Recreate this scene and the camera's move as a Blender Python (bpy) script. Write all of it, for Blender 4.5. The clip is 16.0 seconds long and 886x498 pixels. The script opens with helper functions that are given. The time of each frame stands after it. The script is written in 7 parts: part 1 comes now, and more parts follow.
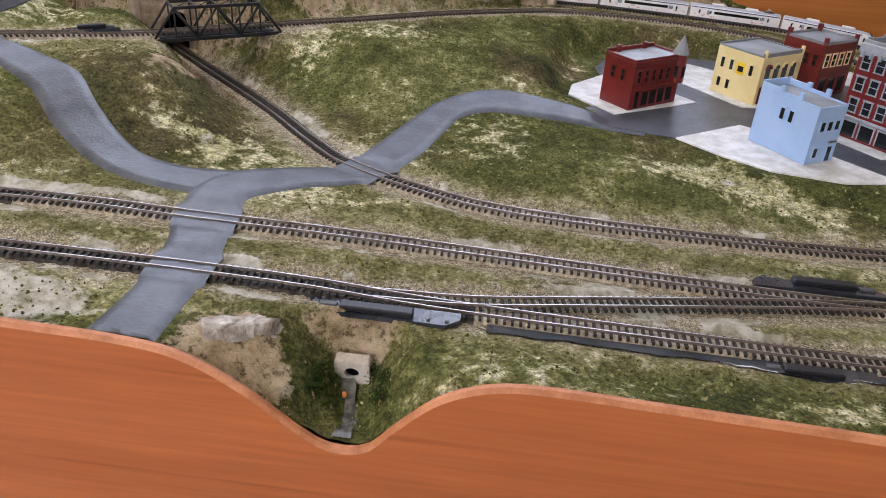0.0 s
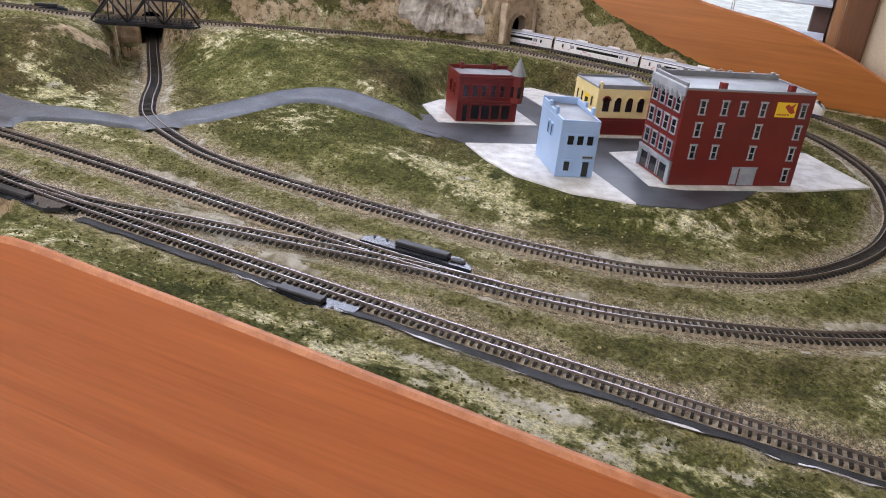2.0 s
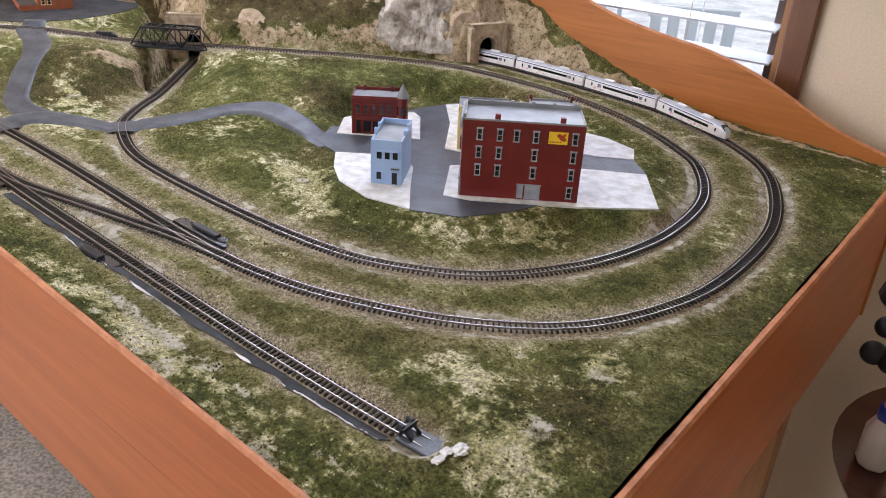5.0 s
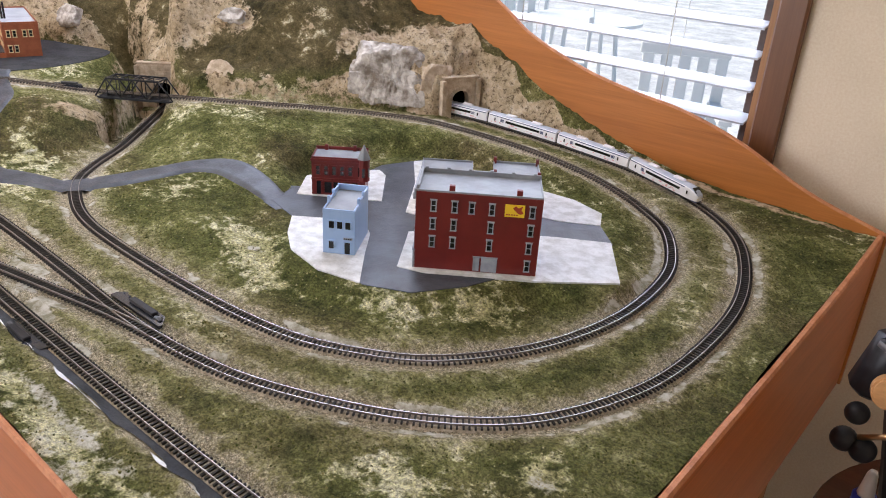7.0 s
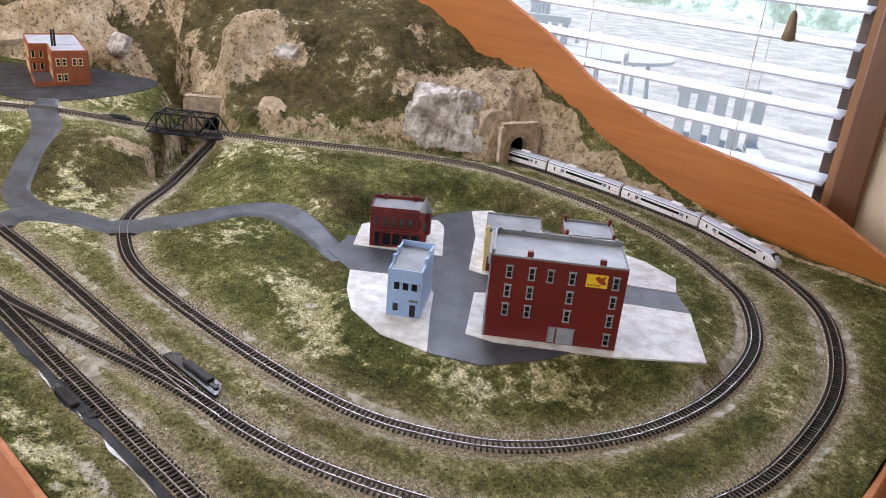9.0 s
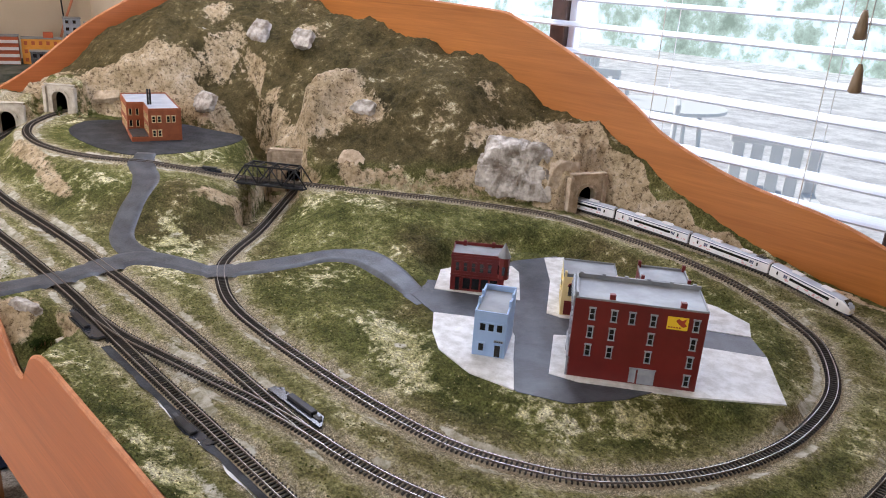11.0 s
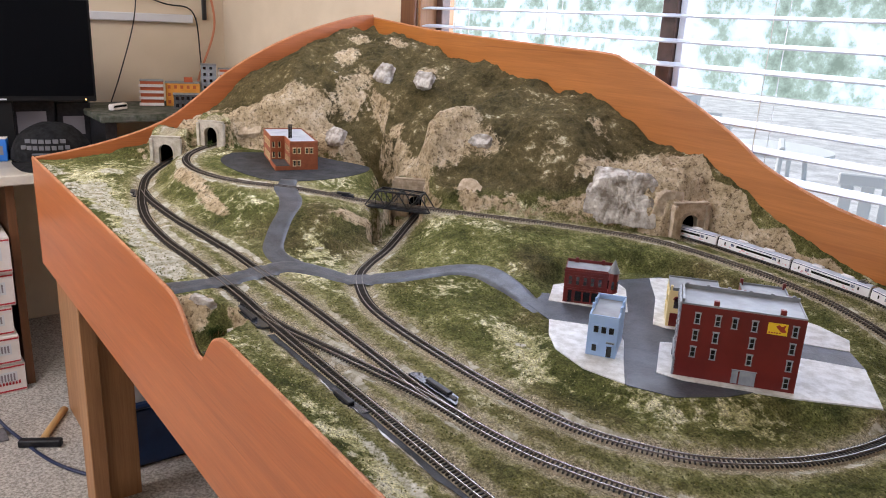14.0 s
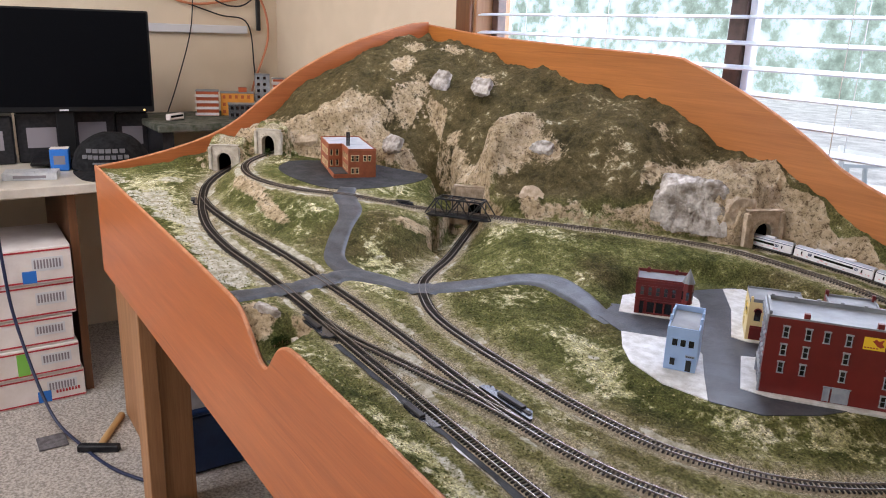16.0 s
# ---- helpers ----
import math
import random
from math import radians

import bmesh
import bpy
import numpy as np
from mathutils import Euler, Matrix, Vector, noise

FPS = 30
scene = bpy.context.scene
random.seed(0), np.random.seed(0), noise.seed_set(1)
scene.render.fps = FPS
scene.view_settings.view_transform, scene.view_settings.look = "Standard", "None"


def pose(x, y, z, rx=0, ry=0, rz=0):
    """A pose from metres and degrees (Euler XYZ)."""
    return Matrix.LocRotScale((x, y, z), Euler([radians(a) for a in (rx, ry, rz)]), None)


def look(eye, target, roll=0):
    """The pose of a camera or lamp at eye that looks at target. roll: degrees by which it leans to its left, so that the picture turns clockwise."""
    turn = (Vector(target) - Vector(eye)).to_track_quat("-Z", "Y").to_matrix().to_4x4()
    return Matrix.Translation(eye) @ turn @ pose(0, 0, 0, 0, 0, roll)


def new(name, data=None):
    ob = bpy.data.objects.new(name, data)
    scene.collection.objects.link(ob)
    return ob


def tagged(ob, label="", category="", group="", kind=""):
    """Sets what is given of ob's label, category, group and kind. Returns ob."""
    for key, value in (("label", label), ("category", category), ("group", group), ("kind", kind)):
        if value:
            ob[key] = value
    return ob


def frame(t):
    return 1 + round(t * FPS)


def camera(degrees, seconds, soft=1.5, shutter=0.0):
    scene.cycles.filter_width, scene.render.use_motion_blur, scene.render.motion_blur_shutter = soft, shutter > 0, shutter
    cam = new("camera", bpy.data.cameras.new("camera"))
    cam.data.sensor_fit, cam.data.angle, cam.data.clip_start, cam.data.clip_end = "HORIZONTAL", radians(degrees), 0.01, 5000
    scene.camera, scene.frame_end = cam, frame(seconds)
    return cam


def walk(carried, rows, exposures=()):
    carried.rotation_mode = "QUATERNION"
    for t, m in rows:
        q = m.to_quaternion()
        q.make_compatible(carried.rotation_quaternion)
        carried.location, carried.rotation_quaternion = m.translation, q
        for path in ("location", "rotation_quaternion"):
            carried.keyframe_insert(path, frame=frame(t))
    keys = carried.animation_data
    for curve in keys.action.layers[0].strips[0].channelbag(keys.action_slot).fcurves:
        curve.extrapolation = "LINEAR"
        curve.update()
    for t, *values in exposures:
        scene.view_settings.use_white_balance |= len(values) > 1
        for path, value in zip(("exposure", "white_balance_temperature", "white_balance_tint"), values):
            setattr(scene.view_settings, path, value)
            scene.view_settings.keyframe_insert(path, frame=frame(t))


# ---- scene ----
cam = camera(60.4, 16.0, soft=1.0)
PATH = [
    (0, (1.135, -0.306, 1.22), (0.985, 1.428, 0.236), 3.6),
    (0.5, (1.232, -0.312, 1.204), (0.97, 1.447, 0.289), 4.9),
    (1, (1.322, -0.302, 1.197), (0.927, 1.463, 0.343), 5.3),
    (1.5, (1.458, -0.304, 1.191), (0.924, 1.437, 0.363), 5.5),
    (2, (1.552, -0.294, 1.189), (0.88, 1.394, 0.354), 5.8),
    (2.5, (1.64, -0.291, 1.196), (0.843, 1.329, 0.335), 5.8),
    (3, (1.734, -0.287, 1.214), (0.844, 1.267, 0.323), 5.4),
    (3.5, (1.794, -0.25, 1.23), (0.818, 1.229, 0.301), 4.6),
    (4, (1.873, -0.238, 1.253), (0.822, 1.182, 0.314), 4.0),
    (6.5, (2.005, -0.173, 1.335), (0.853, 1.223, 0.483), 3.0),
    (7, (1.979, -0.153, 1.335), (0.835, 1.255, 0.494), 3.4),
    (7.5, (1.95, -0.144, 1.341), (0.801, 1.267, 0.513), 4.0),
    (8, (1.926, -0.14, 1.346), (0.768, 1.269, 0.527), 4.7),
    (10.5, (1.876, -0.168, 1.347), (0.582, 1.187, 0.648), 4.1),
    (11, (1.894, -0.203, 1.354), (0.567, 1.135, 0.684), 3.8),
    (11.5, (1.91, -0.236, 1.355), (0.549, 1.08, 0.71), 3.6),
    (12, (1.925, -0.263, 1.356), (0.529, 1.025, 0.731), 3.4),
    (12.5, (1.938, -0.29, 1.356), (0.508, 0.97, 0.749), 3.4),
    (13, (1.951, -0.305, 1.354), (0.491, 0.926, 0.759), 3.3),
    (13.5, (1.961, -0.312, 1.353), (0.474, 0.891, 0.769), 3.1),
    (14, (1.962, -0.314, 1.352), (0.45, 0.861, 0.775), 2.9),
    (14.5, (1.953, -0.316, 1.35), (0.418, 0.832, 0.78), 2.7),
    (15, (1.94, -0.322, 1.347), (0.386, 0.802, 0.782), 2.5),
    (15.5, (1.929, -0.324, 1.343), (0.357, 0.778, 0.781), 2.3),
    (16, (1.923, -0.324, 1.342), (0.338, 0.761, 0.783), 2.1),
]
walk(cam, [(t, look(eye, target, roll)) for t, eye, target, roll in PATH], exposures=[(0.0, -0.06), (1.5, 0.02), (3.5, 0.20), (7.0, 0.26), (11.0, 0.06), (16.0, 0.05)])

# ---- light ----
FLOOR = 0.09
world = bpy.data.worlds.new("world")
scene.world = world
world.use_nodes = True
_n = world.node_tree.nodes
sky = _n.new("ShaderNodeTexSky")
sky.sky_type, sky.sun_disc = "NISHITA", False
sky.sun_elevation, sky.sun_rotation = radians(43), radians(-81)
_n["Background"].inputs["Strength"].default_value = 0.12
world.node_tree.links.new(sky.outputs[0], _n["Background"].inputs["Color"])


def lamp(name, kind, m, energy, color=(1, 1, 1), size=None, size_y=None, angle=None):
    d = bpy.data.lights.new(name, kind)
    d.energy, d.color = energy, color
    if size:
        d.shape, d.size, d.size_y = "RECTANGLE", size, size_y or size
    if angle is not None:
        d.angle = radians(angle)
    ob = new(name, d)
    ob.matrix_world = m
    return ob


lamp("sun", "SUN", look((0, 0, 0), (0.72, 0.12, -0.68)), 4.0, (1, 0.95, 0.88), angle=0.6)
lamp("window_daylight", "AREA", look((0.80, 1.13, 1.62), (0.80, 0.2, 0.95)), 33, (0.84, 0.89, 1.10), 1.45, 0.95)
# two unseen fill lights, assumed and placed to brighten the front and left
lamp("unseen_rear_fill", "AREA", look((0.1, -2.3, 1.75), (0.5, 0.4, 0.9)), 46, (0.97, 0.955, 1.06), 1.6, 1.2)
lamp("unseen_ceiling_fill", "AREA", look((0.15, -0.5, 2.44), (0.15, -0.49, 0)), 17, (1.0, 0.93, 0.90), 0.6, 0.6)


# ---- materials ----
def nodes_of(name):
    m = bpy.data.materials.new(name)
    m.use_nodes = True
    t = m.node_tree
    return m, t.nodes, t.links, t.nodes["Principled BSDF"]


def ramp(n, stops):
    r = n.new("ShaderNodeValToRGB")
    e = r.color_ramp.elements
    e[0].position, e[0].color = stops[0][0], (*stops[0][1], 1)
    e[1].position, e[1].color = stops[-1][0], (*stops[-1][1], 1)
    for p, c in stops[1:-1]:
        x = e.new(p)
        x.color = (*c, 1)
    return r


def noise_tex(n, l, coord, scale, detail=4, rough=0.6, stretch=None):
    t = n.new("ShaderNodeTexNoise")
    t.inputs["Scale"].default_value, t.inputs["Detail"].default_value, t.inputs["Roughness"].default_value = scale, detail, rough
    if stretch:
        mp = n.new("ShaderNodeMapping")
        mp.inputs["Scale"].default_value = stretch
        l.new(coord, mp.inputs["Vector"])
        coord = mp.outputs[0]
    l.new(coord, t.inputs["Vector"])
    return t


def mix(n, l, fac, a, b, mode="MIX"):
    m = n.new("ShaderNodeMix")
    m.data_type, m.blend_type = "RGBA", mode
    for s, v in ((0, fac), (6, a), (7, b)):
        if isinstance(v, (int, float)):
            m.inputs[s].default_value = v
        elif isinstance(v, tuple):
            m.inputs[s].default_value = (*v, 1)
        else:
            l.new(v, m.inputs[s])
    return m.outputs[2]


def bump_to(n, l, p, height, strength, distance):
    b = n.new("ShaderNodeBump")
    b.inputs["Strength"].default_value, b.inputs["Distance"].default_value = strength, distance
    l.new(height, b.inputs["Height"])
    l.new(b.outputs[0], p.inputs["Normal"])


def surface(name, dark, light, scale=60, rough=0.7, bump=0.3, depth=0.001, metal=0.0, stretch=None, fine=None, vary=0.0, spec=0.5):
    """Two scales of colour variation, roughness variation and fine relief, in object space."""
    m, n, l, p = nodes_of(name)
    c = n.new("ShaderNodeTexCoord").outputs["Object"]
    big = noise_tex(n, l, c, scale, 5, 0.6, stretch)
    small = noise_tex(n, l, c, fine or scale * 9, 3, 0.7, stretch)
    r = ramp(n, [(0.38, dark), (0.62, light)])
    l.new(big.outputs[0], r.inputs[0])
    col = mix(n, l, 0.06 if bump <= 0.2 else 0.35, r.outputs[0], small.outputs[0], "OVERLAY")
    if vary:
        info = n.new("ShaderNodeObjectInfo")
        v = ramp(n, [(0, (1 - vary,) * 3), (1, (1, 1, 1))])
        l.new(info.outputs["Random"], v.inputs[0])
        col = mix(n, l, 1.0, col, v.outputs[0], "MULTIPLY")
    l.new(col, p.inputs["Base Color"])
    mr = n.new("ShaderNodeMapRange")
    mr.inputs["To Min"].default_value, mr.inputs["To Max"].default_value = max(0.05, rough - 0.1), min(1, rough + 0.1)
    l.new(small.outputs[0], mr.inputs["Value"])
    l.new(mr.outputs[0], p.inputs["Roughness"])
    p.inputs["Metallic"].default_value = metal
    p.inputs["Specular IOR Level"].default_value = spec
    bump_to(n, l, p, small.outputs[0], bump, depth)
    return m


def wood(name, dark, light, along="X", rough=0.45, ring=14, spec=0.5):
    m, n, l, p = nodes_of(name)
    c = n.new("ShaderNodeTexCoord").outputs["Object"]
    st = {"X": (0.06, 1, 1), "Y": (1, 0.06, 1), "Z": (1, 1, 0.06)}[along]
    grain = noise_tex(n, l, c, ring * 3, 6, 0.65, st)
    fine = noise_tex(n, l, c, ring * 22, 4, 0.7, tuple(v * (0.5 if v < 1 else 1) for v in st))
    r = ramp(n, [(0.28, dark), (0.52, tuple((a + b) / 2 for a, b in zip(dark, light))), (0.75, light)])
    l.new(grain.outputs[0], r.inputs[0])
    col = mix(n, l, 0.3, r.outputs[0], fine.outputs[0], "OVERLAY")
    fleck = noise_tex(n, l, c, ring * 9, 2, 0.5, tuple(v * (0.35 if v < 1 else 1) for v in st))
    fr = ramp(n, [(0.66, (1, 1, 1)), (0.76, (0.55, 0.45, 0.4))])
    l.new(fleck.outputs[0], fr.inputs[0])
    col = mix(n, l, 0.6, col, fr.outputs[0], "MULTIPLY")
    l.new(col, p.inputs["Base Color"])
    p.inputs["Roughness"].default_value = rough
    p.inputs["Specular IOR Level"].default_value = spec
    bump_to(n, l, p, fine.outputs[0], 0.12, 0.0006)
    return m


def plain(name, color, rough=0.5, metal=0.0, emit=0.0, spec=0.5):
    m, n, l, p = nodes_of(name)
    p.inputs["Base Color"].default_value = (*color, 1)
    p.inputs["Roughness"].default_value, p.inputs["Metallic"].default_value = rough, metal
    p.inputs["Specular IOR Level"].default_value = spec
    if emit:
        p.inputs["Emission Color"].default_value, p.inputs["Emission Strength"].default_value = (*color, 1), emit
    return m


def terrain_material():
    """Flock and soil by patch; bare plaster rock and gravel by the surface's own masks."""
    m, n, l, p = nodes_of("scenery_turf")
    c = n.new("ShaderNodeTexCoord").outputs["Object"]
    at = n.new("ShaderNodeAttribute")
    at.attribute_name = "cover"
    sep = n.new("ShaderNodeSeparateColor")
    l.new(at.outputs["Color"], sep.inputs[0])
    grain = noise_tex(n, l, c, 340, 4, 0.8)
    mid = noise_tex(n, l, c, 75, 5, 0.7)
    big = noise_tex(n, l, c, 11, 5, 0.65)
    huge = noise_tex(n, l, c, 4.3, 3, 0.6)
    tint = n.new("ShaderNodeMath")
    tint.operation = "MULTIPLY_ADD"
    tint.inputs[1].default_value = 0.45
    l.new(mid.outputs[0], tint.inputs[0])
    tb_ = n.new("ShaderNodeMath")
    tb_.operation = "MULTIPLY"
    tb_.inputs[1].default_value = 0.55
    l.new(big.outputs[0], tb_.inputs[0])
    l.new(tb_.outputs[0], tint.inputs[2])
    green = ramp(n, [(0.38, (0.046, 0.054, 0.014)), (0.5, (0.116, 0.122, 0.036)), (0.60, (0.26, 0.25, 0.10))])
    l.new(tint.outputs[0], green.inputs[0])
    brown = ramp(n, [(0.36, (0.034, 0.027, 0.011)), (0.46, (0.082, 0.064, 0.027)), (0.56, (0.135, 0.104, 0.048)), (0.63, (0.38, 0.30, 0.18))])
    l.new(tint.outputs[0], brown.inputs[0])
    pick = ramp(n, [(0.50, (0, 0, 0)), (0.66, (0.8, 0.8, 0.8))])
    l.new(huge.outputs[0], pick.inputs[0])
    high = n.new("ShaderNodeMath")
    high.operation = "MAXIMUM"
    hm = n.new("ShaderNodeMath")
    hm.operation = "MULTIPLY"
    hm.inputs[1].default_value = 0.95
    l.new(at.outputs["Alpha"], hm.inputs[0])
    l.new(pick.outputs[0], high.inputs[0])
    l.new(hm.outputs[0], high.inputs[1])
    col = mix(n, l, high.outputs[0], green.outputs[0], brown.outputs[0])
    # straw coloured flock, in ragged patches
    straw = ramp(n, [(0.36, (0.22, 0.205, 0.075)), (0.5, (0.46, 0.43, 0.22)), (0.62, (0.74, 0.70, 0.50))])
    l.new(tint.outputs[0], straw.inputs[0])
    ragged = n.new("ShaderNodeMath")
    ragged.operation = "MULTIPLY_ADD"
    l.new(mid.outputs[0], ragged.inputs[0])
    ragged.inputs[1].default_value = 1.25
    l.new(big.outputs[0], ragged.inputs[2])
    add = n.new("ShaderNodeMath")
    add.operation = "MULTIPLY_ADD"
    l.new(sep.outputs[2], add.inputs[0])
    add.inputs[1].default_value = 0.50
    l.new(ragged.outputs[0], add.inputs[2])
    patch = ramp(n, [(0.0, (0, 0, 0)), (1.0, (1, 1, 1))])
    patch.color_ramp.elements[0].position, patch.color_ramp.elements[1].position = 0.665, 0.755
    half = n.new("ShaderNodeMath")
    half.operation = "MULTIPLY"
    half.inputs[1].default_value = 0.5
    l.new(add.outputs[0], half.inputs[0])
    l.new(half.outputs[0], patch.inputs[0])
    col = mix(n, l, patch.outputs[0], col, straw.outputs[0])
    # dry olive ground near the tracks, then fine gravel
    fine = noise_tex(n, l, c, 950, 2, 0.7)
    dry = ramp(n, [(0.38, (0.17, 0.152, 0.055)), (0.5, (0.34, 0.30, 0.14)), (0.60, (0.60, 0.54, 0.35))])
    l.new(tint.outputs[0], dry.inputs[0])
    dm = n.new("ShaderNodeMath")
    dm.operation = "MULTIPLY"
    dm.inputs[1].default_value = 1.7
    dm.use_clamp = True
    l.new(sep.outputs[0], dm.inputs[0])
    col = mix(n, l, dm.outputs[0], col, dry.outputs[0])
    gravel = ramp(n, [(0.38, (0.17, 0.14, 0.09)), (0.5, (0.38, 0.32, 0.21)), (0.62, (0.60, 0.54, 0.42))])
    l.new(fine.outputs[0], gravel.inputs[0])
    gm = n.new("ShaderNodeMath")
    gm.operation = "MULTIPLY_ADD"
    l.new(mid.outputs[0], gm.inputs[0])
    gm.inputs[1].default_value = 0.55
    l.new(sep.outputs[0], gm.inputs[2])
    gr = ramp(n, [(0.53, (0, 0, 0)), (0.68, (0.9, 0.9, 0.9))])
    l.new(gm.outputs[0], gr.inputs[0])
    col = mix(n, l, gr.outputs[0], col, gravel.outputs[0])
    # flock grain speckle; its low end also paints shade into crevices
    speck_shade = ramp(n, [(0.36, (0.42, 0.42, 0.42)), (0.5, (1.12, 1.12, 1.12)), (0.64, (2.0, 2.0, 2.0))])
    l.new(grain.outputs[0], speck_shade.inputs[0])
    calm = n.new("ShaderNodeMath")
    calm.operation = "MULTIPLY_ADD"
    calm.inputs[1].default_value, calm.inputs[2].default_value = -0.40, 0.95
    l.new(at.outputs["Alpha"], calm.inputs[0])
    col = mix(n, l, calm.outputs[0], col, speck_shade.outputs[0], "MULTIPLY")
    # bare white plaster showing at track edges and along the front
    pa = n.new("ShaderNodeAttribute")
    pa.attribute_name = "plaster"
    pm = n.new("ShaderNodeMath")
    pm.operation = "MULTIPLY_ADD"
    pm.inputs[1].default_value = 0.55
    l.new(mid.outputs[0], pm.inputs[0])
    l.new(pa.outputs["Fac"], pm.inputs[2])
    pg = n.new("ShaderNodeMath")
    pg.operation = "MULTIPLY_ADD"
    pg.inputs[1].default_value = 0.25
    l.new(grain.outputs[0], pg.inputs[0])
    l.new(pm.outputs[0], pg.inputs[2])
    pr = ramp(n, [(0.72, (0, 0, 0)), (0.84, (1, 1, 1))])
    l.new(pg.outputs[0], pr.inputs[0])
    white = ramp(n, [(0.38, (0.36, 0.33, 0.22)), (0.5, (0.58, 0.54, 0.42)), (0.6, (0.76, 0.73, 0.64))])
    l.new(mid.outputs[0], white.inputs[0])
    col = mix(n, l, pr.outputs[0], col, white.outputs[0])
    # cast plaster rock, washed in ochre and grey
    rock = ramp(n, [(0.32, (0.19, 0.135, 0.072)), (0.42, (0.43, 0.325, 0.195)), (0.54, (0.63, 0.505, 0.34)), (0.66, (0.78, 0.68, 0.53))])
    rn = noise_tex(n, l, c, 30, 8, 0.8)
    l.new(rn.outputs[0], rock.inputs[0])
    rm = n.new("ShaderNodeMath")
    rm.operation = "MULTIPLY_ADD"
    l.new(mid.outputs[0], rm.inputs[0])
    rm.inputs[1].default_value = 0.95
    l.new(sep.outputs[1], rm.inputs[2])
    rg = n.new("ShaderNodeMath")
    rg.operation = "MULTIPLY_ADD"
    rg.inputs[1].default_value = 0.3
    l.new(grain.outputs[0], rg.inputs[0])
    l.new(rm.outputs[0], rg.inputs[2])
    rr = ramp(n, [(0.95, (0, 0, 0)), (1.0, (1, 1, 1))])
    rs = n.new("ShaderNodeMath")
    rs.operation = "MULTIPLY"
    rs.inputs[1].default_value = 0.76
    l.new(rg.outputs[0], rs.inputs[0])
    rr.color_ramp.elements[0].position, rr.color_ramp.elements[1].position = 0.72, 0.82
    l.new(rs.outputs[0], rr.inputs[0])
    crack = ramp(n, [(0.40, (0.22, 0.18, 0.14)), (0.47, (1.0, 1.0, 1.0)), (0.64, (1.12, 1.10, 1.07))])
    cn = noise_tex(n, l, c, 130, 6, 0.75)
    l.new(cn.outputs[0], crack.inputs[0])
    stone = mix(n, l, 0.85, rock.outputs[0], crack.outputs[0], "MULTIPLY")
    col = mix(n, l, rr.outputs[0], col, stone)
    l.new(col, p.inputs["Base Color"])
    p.inputs["Roughness"].default_value = 0.95
    p.inputs["Specular IOR Level"].default_value = 0.15
    lump = n.new("ShaderNodeMath")
    lump.operation = "MULTIPLY_ADD"
    lump.inputs[1].default_value = 1.6
    l.new(cn.outputs[0], lump.inputs[0])
    l.new(grain.outputs[0], lump.inputs[2])
    bump_to(n, l, p, lump.outputs[0], 1.0, 0.0040)
    return m


M_TURF = terrain_material()
M_ROCK = surface("cast_rock", (0.22, 0.185, 0.15), (0.66, 0.62, 0.57), 42, 0.9, 0.9, 0.003, fine=150, spec=0.2)
M_ROAD = surface("painted_asphalt", (0.038, 0.043, 0.052), (0.078, 0.087, 0.104), 38, 0.40, 0.6, 0.0008, fine=420)
M_YARD = surface("black_yard_paint", (0.017, 0.018, 0.020), (0.042, 0.044, 0.048), 40, 0.75, 0.7, 0.001, fine=420, spec=0.3)
M_PAD = surface("painted_concrete_pad", (0.52, 0.51, 0.48), (0.74, 0.74, 0.725), 60, 0.55, 0.3, 0.0006, fine=500)
M_TIE = surface("dark_tie_plastic", (0.016, 0.013, 0.011), (0.042, 0.034, 0.027), 300, 0.7, 0.2, 0.0003, vary=0.5)
M_RAIL = plain("nickel_rail", (0.42, 0.395, 0.37), 0.4, 1.0)
M_RUST = surface("rail_side", (0.075, 0.055, 0.042), (0.16, 0.125, 0.095), 200, 0.6, 0.2, 0.0003)
M_BALLAST = surface("grey_ballast", (0.26, 0.22, 0.155), (0.56, 0.48, 0.36), 260, 0.95, 0.9, 0.001, fine=900, spec=0.15)
M_DARKBALLAST = surface("blackened_ballast", (0.022, 0.020, 0.019), (0.085, 0.075, 0.065), 200, 0.85, 0.9, 0.001, fine=900, spec=0.2)
M_BLACK = surface("black_plastic", (0.009, 0.009, 0.011), (0.020, 0.020, 0.023), 80, 0.42, 0.2, 0.0003, spec=0.3)
M_PLATE = surface("glossy_black_plate", (0.018, 0.020, 0.026), (0.035, 0.039, 0.050), 80, 0.2, 0.1, 0.0002, spec=0.7)
# flat black that paints the shade inside tunnel bores and the culvert
M_PAINTED_DARK = plain("painted_dark", (0.004, 0.004, 0.004), 1.0, spec=0.0)
M_FASCIA = wood("orange_stained_plywood", (0.34, 0.092, 0.023), (0.50, 0.155, 0.046), "X", 0.35)
# same plywood as the front; window backlight is put into this yellower tone
M_FASCIA_BACK = wood("orange_plywood_backlit", (0.35, 0.118, 0.022), (0.50, 0.185, 0.042), "X", 0.35)
M_FASCIA_Y = wood("orange_stained_plywood_side", (0.34, 0.092, 0.023), (0.50, 0.155, 0.046), "Y", 0.35)
M_EDGE = surface("plywood_edge", (0.38, 0.135, 0.05), (0.52, 0.215, 0.095), 60, 0.6, 0.3, 0.0005)
M_LEG = wood("fir_leg", (0.26, 0.12, 0.05), (0.45, 0.24, 0.11), "Z", 0.55)
M_PALE = surface("pale_portal_plaster", (0.42, 0.37, 0.30), (0.60, 0.55, 0.47), 60, 0.9, 0.6, 0.001, spec=0.2)
M_PLASTER = surface("tunnel_plaster", (0.40, 0.31, 0.215), (0.62, 0.51, 0.385), 60, 0.9, 0.6, 0.001, spec=0.2)
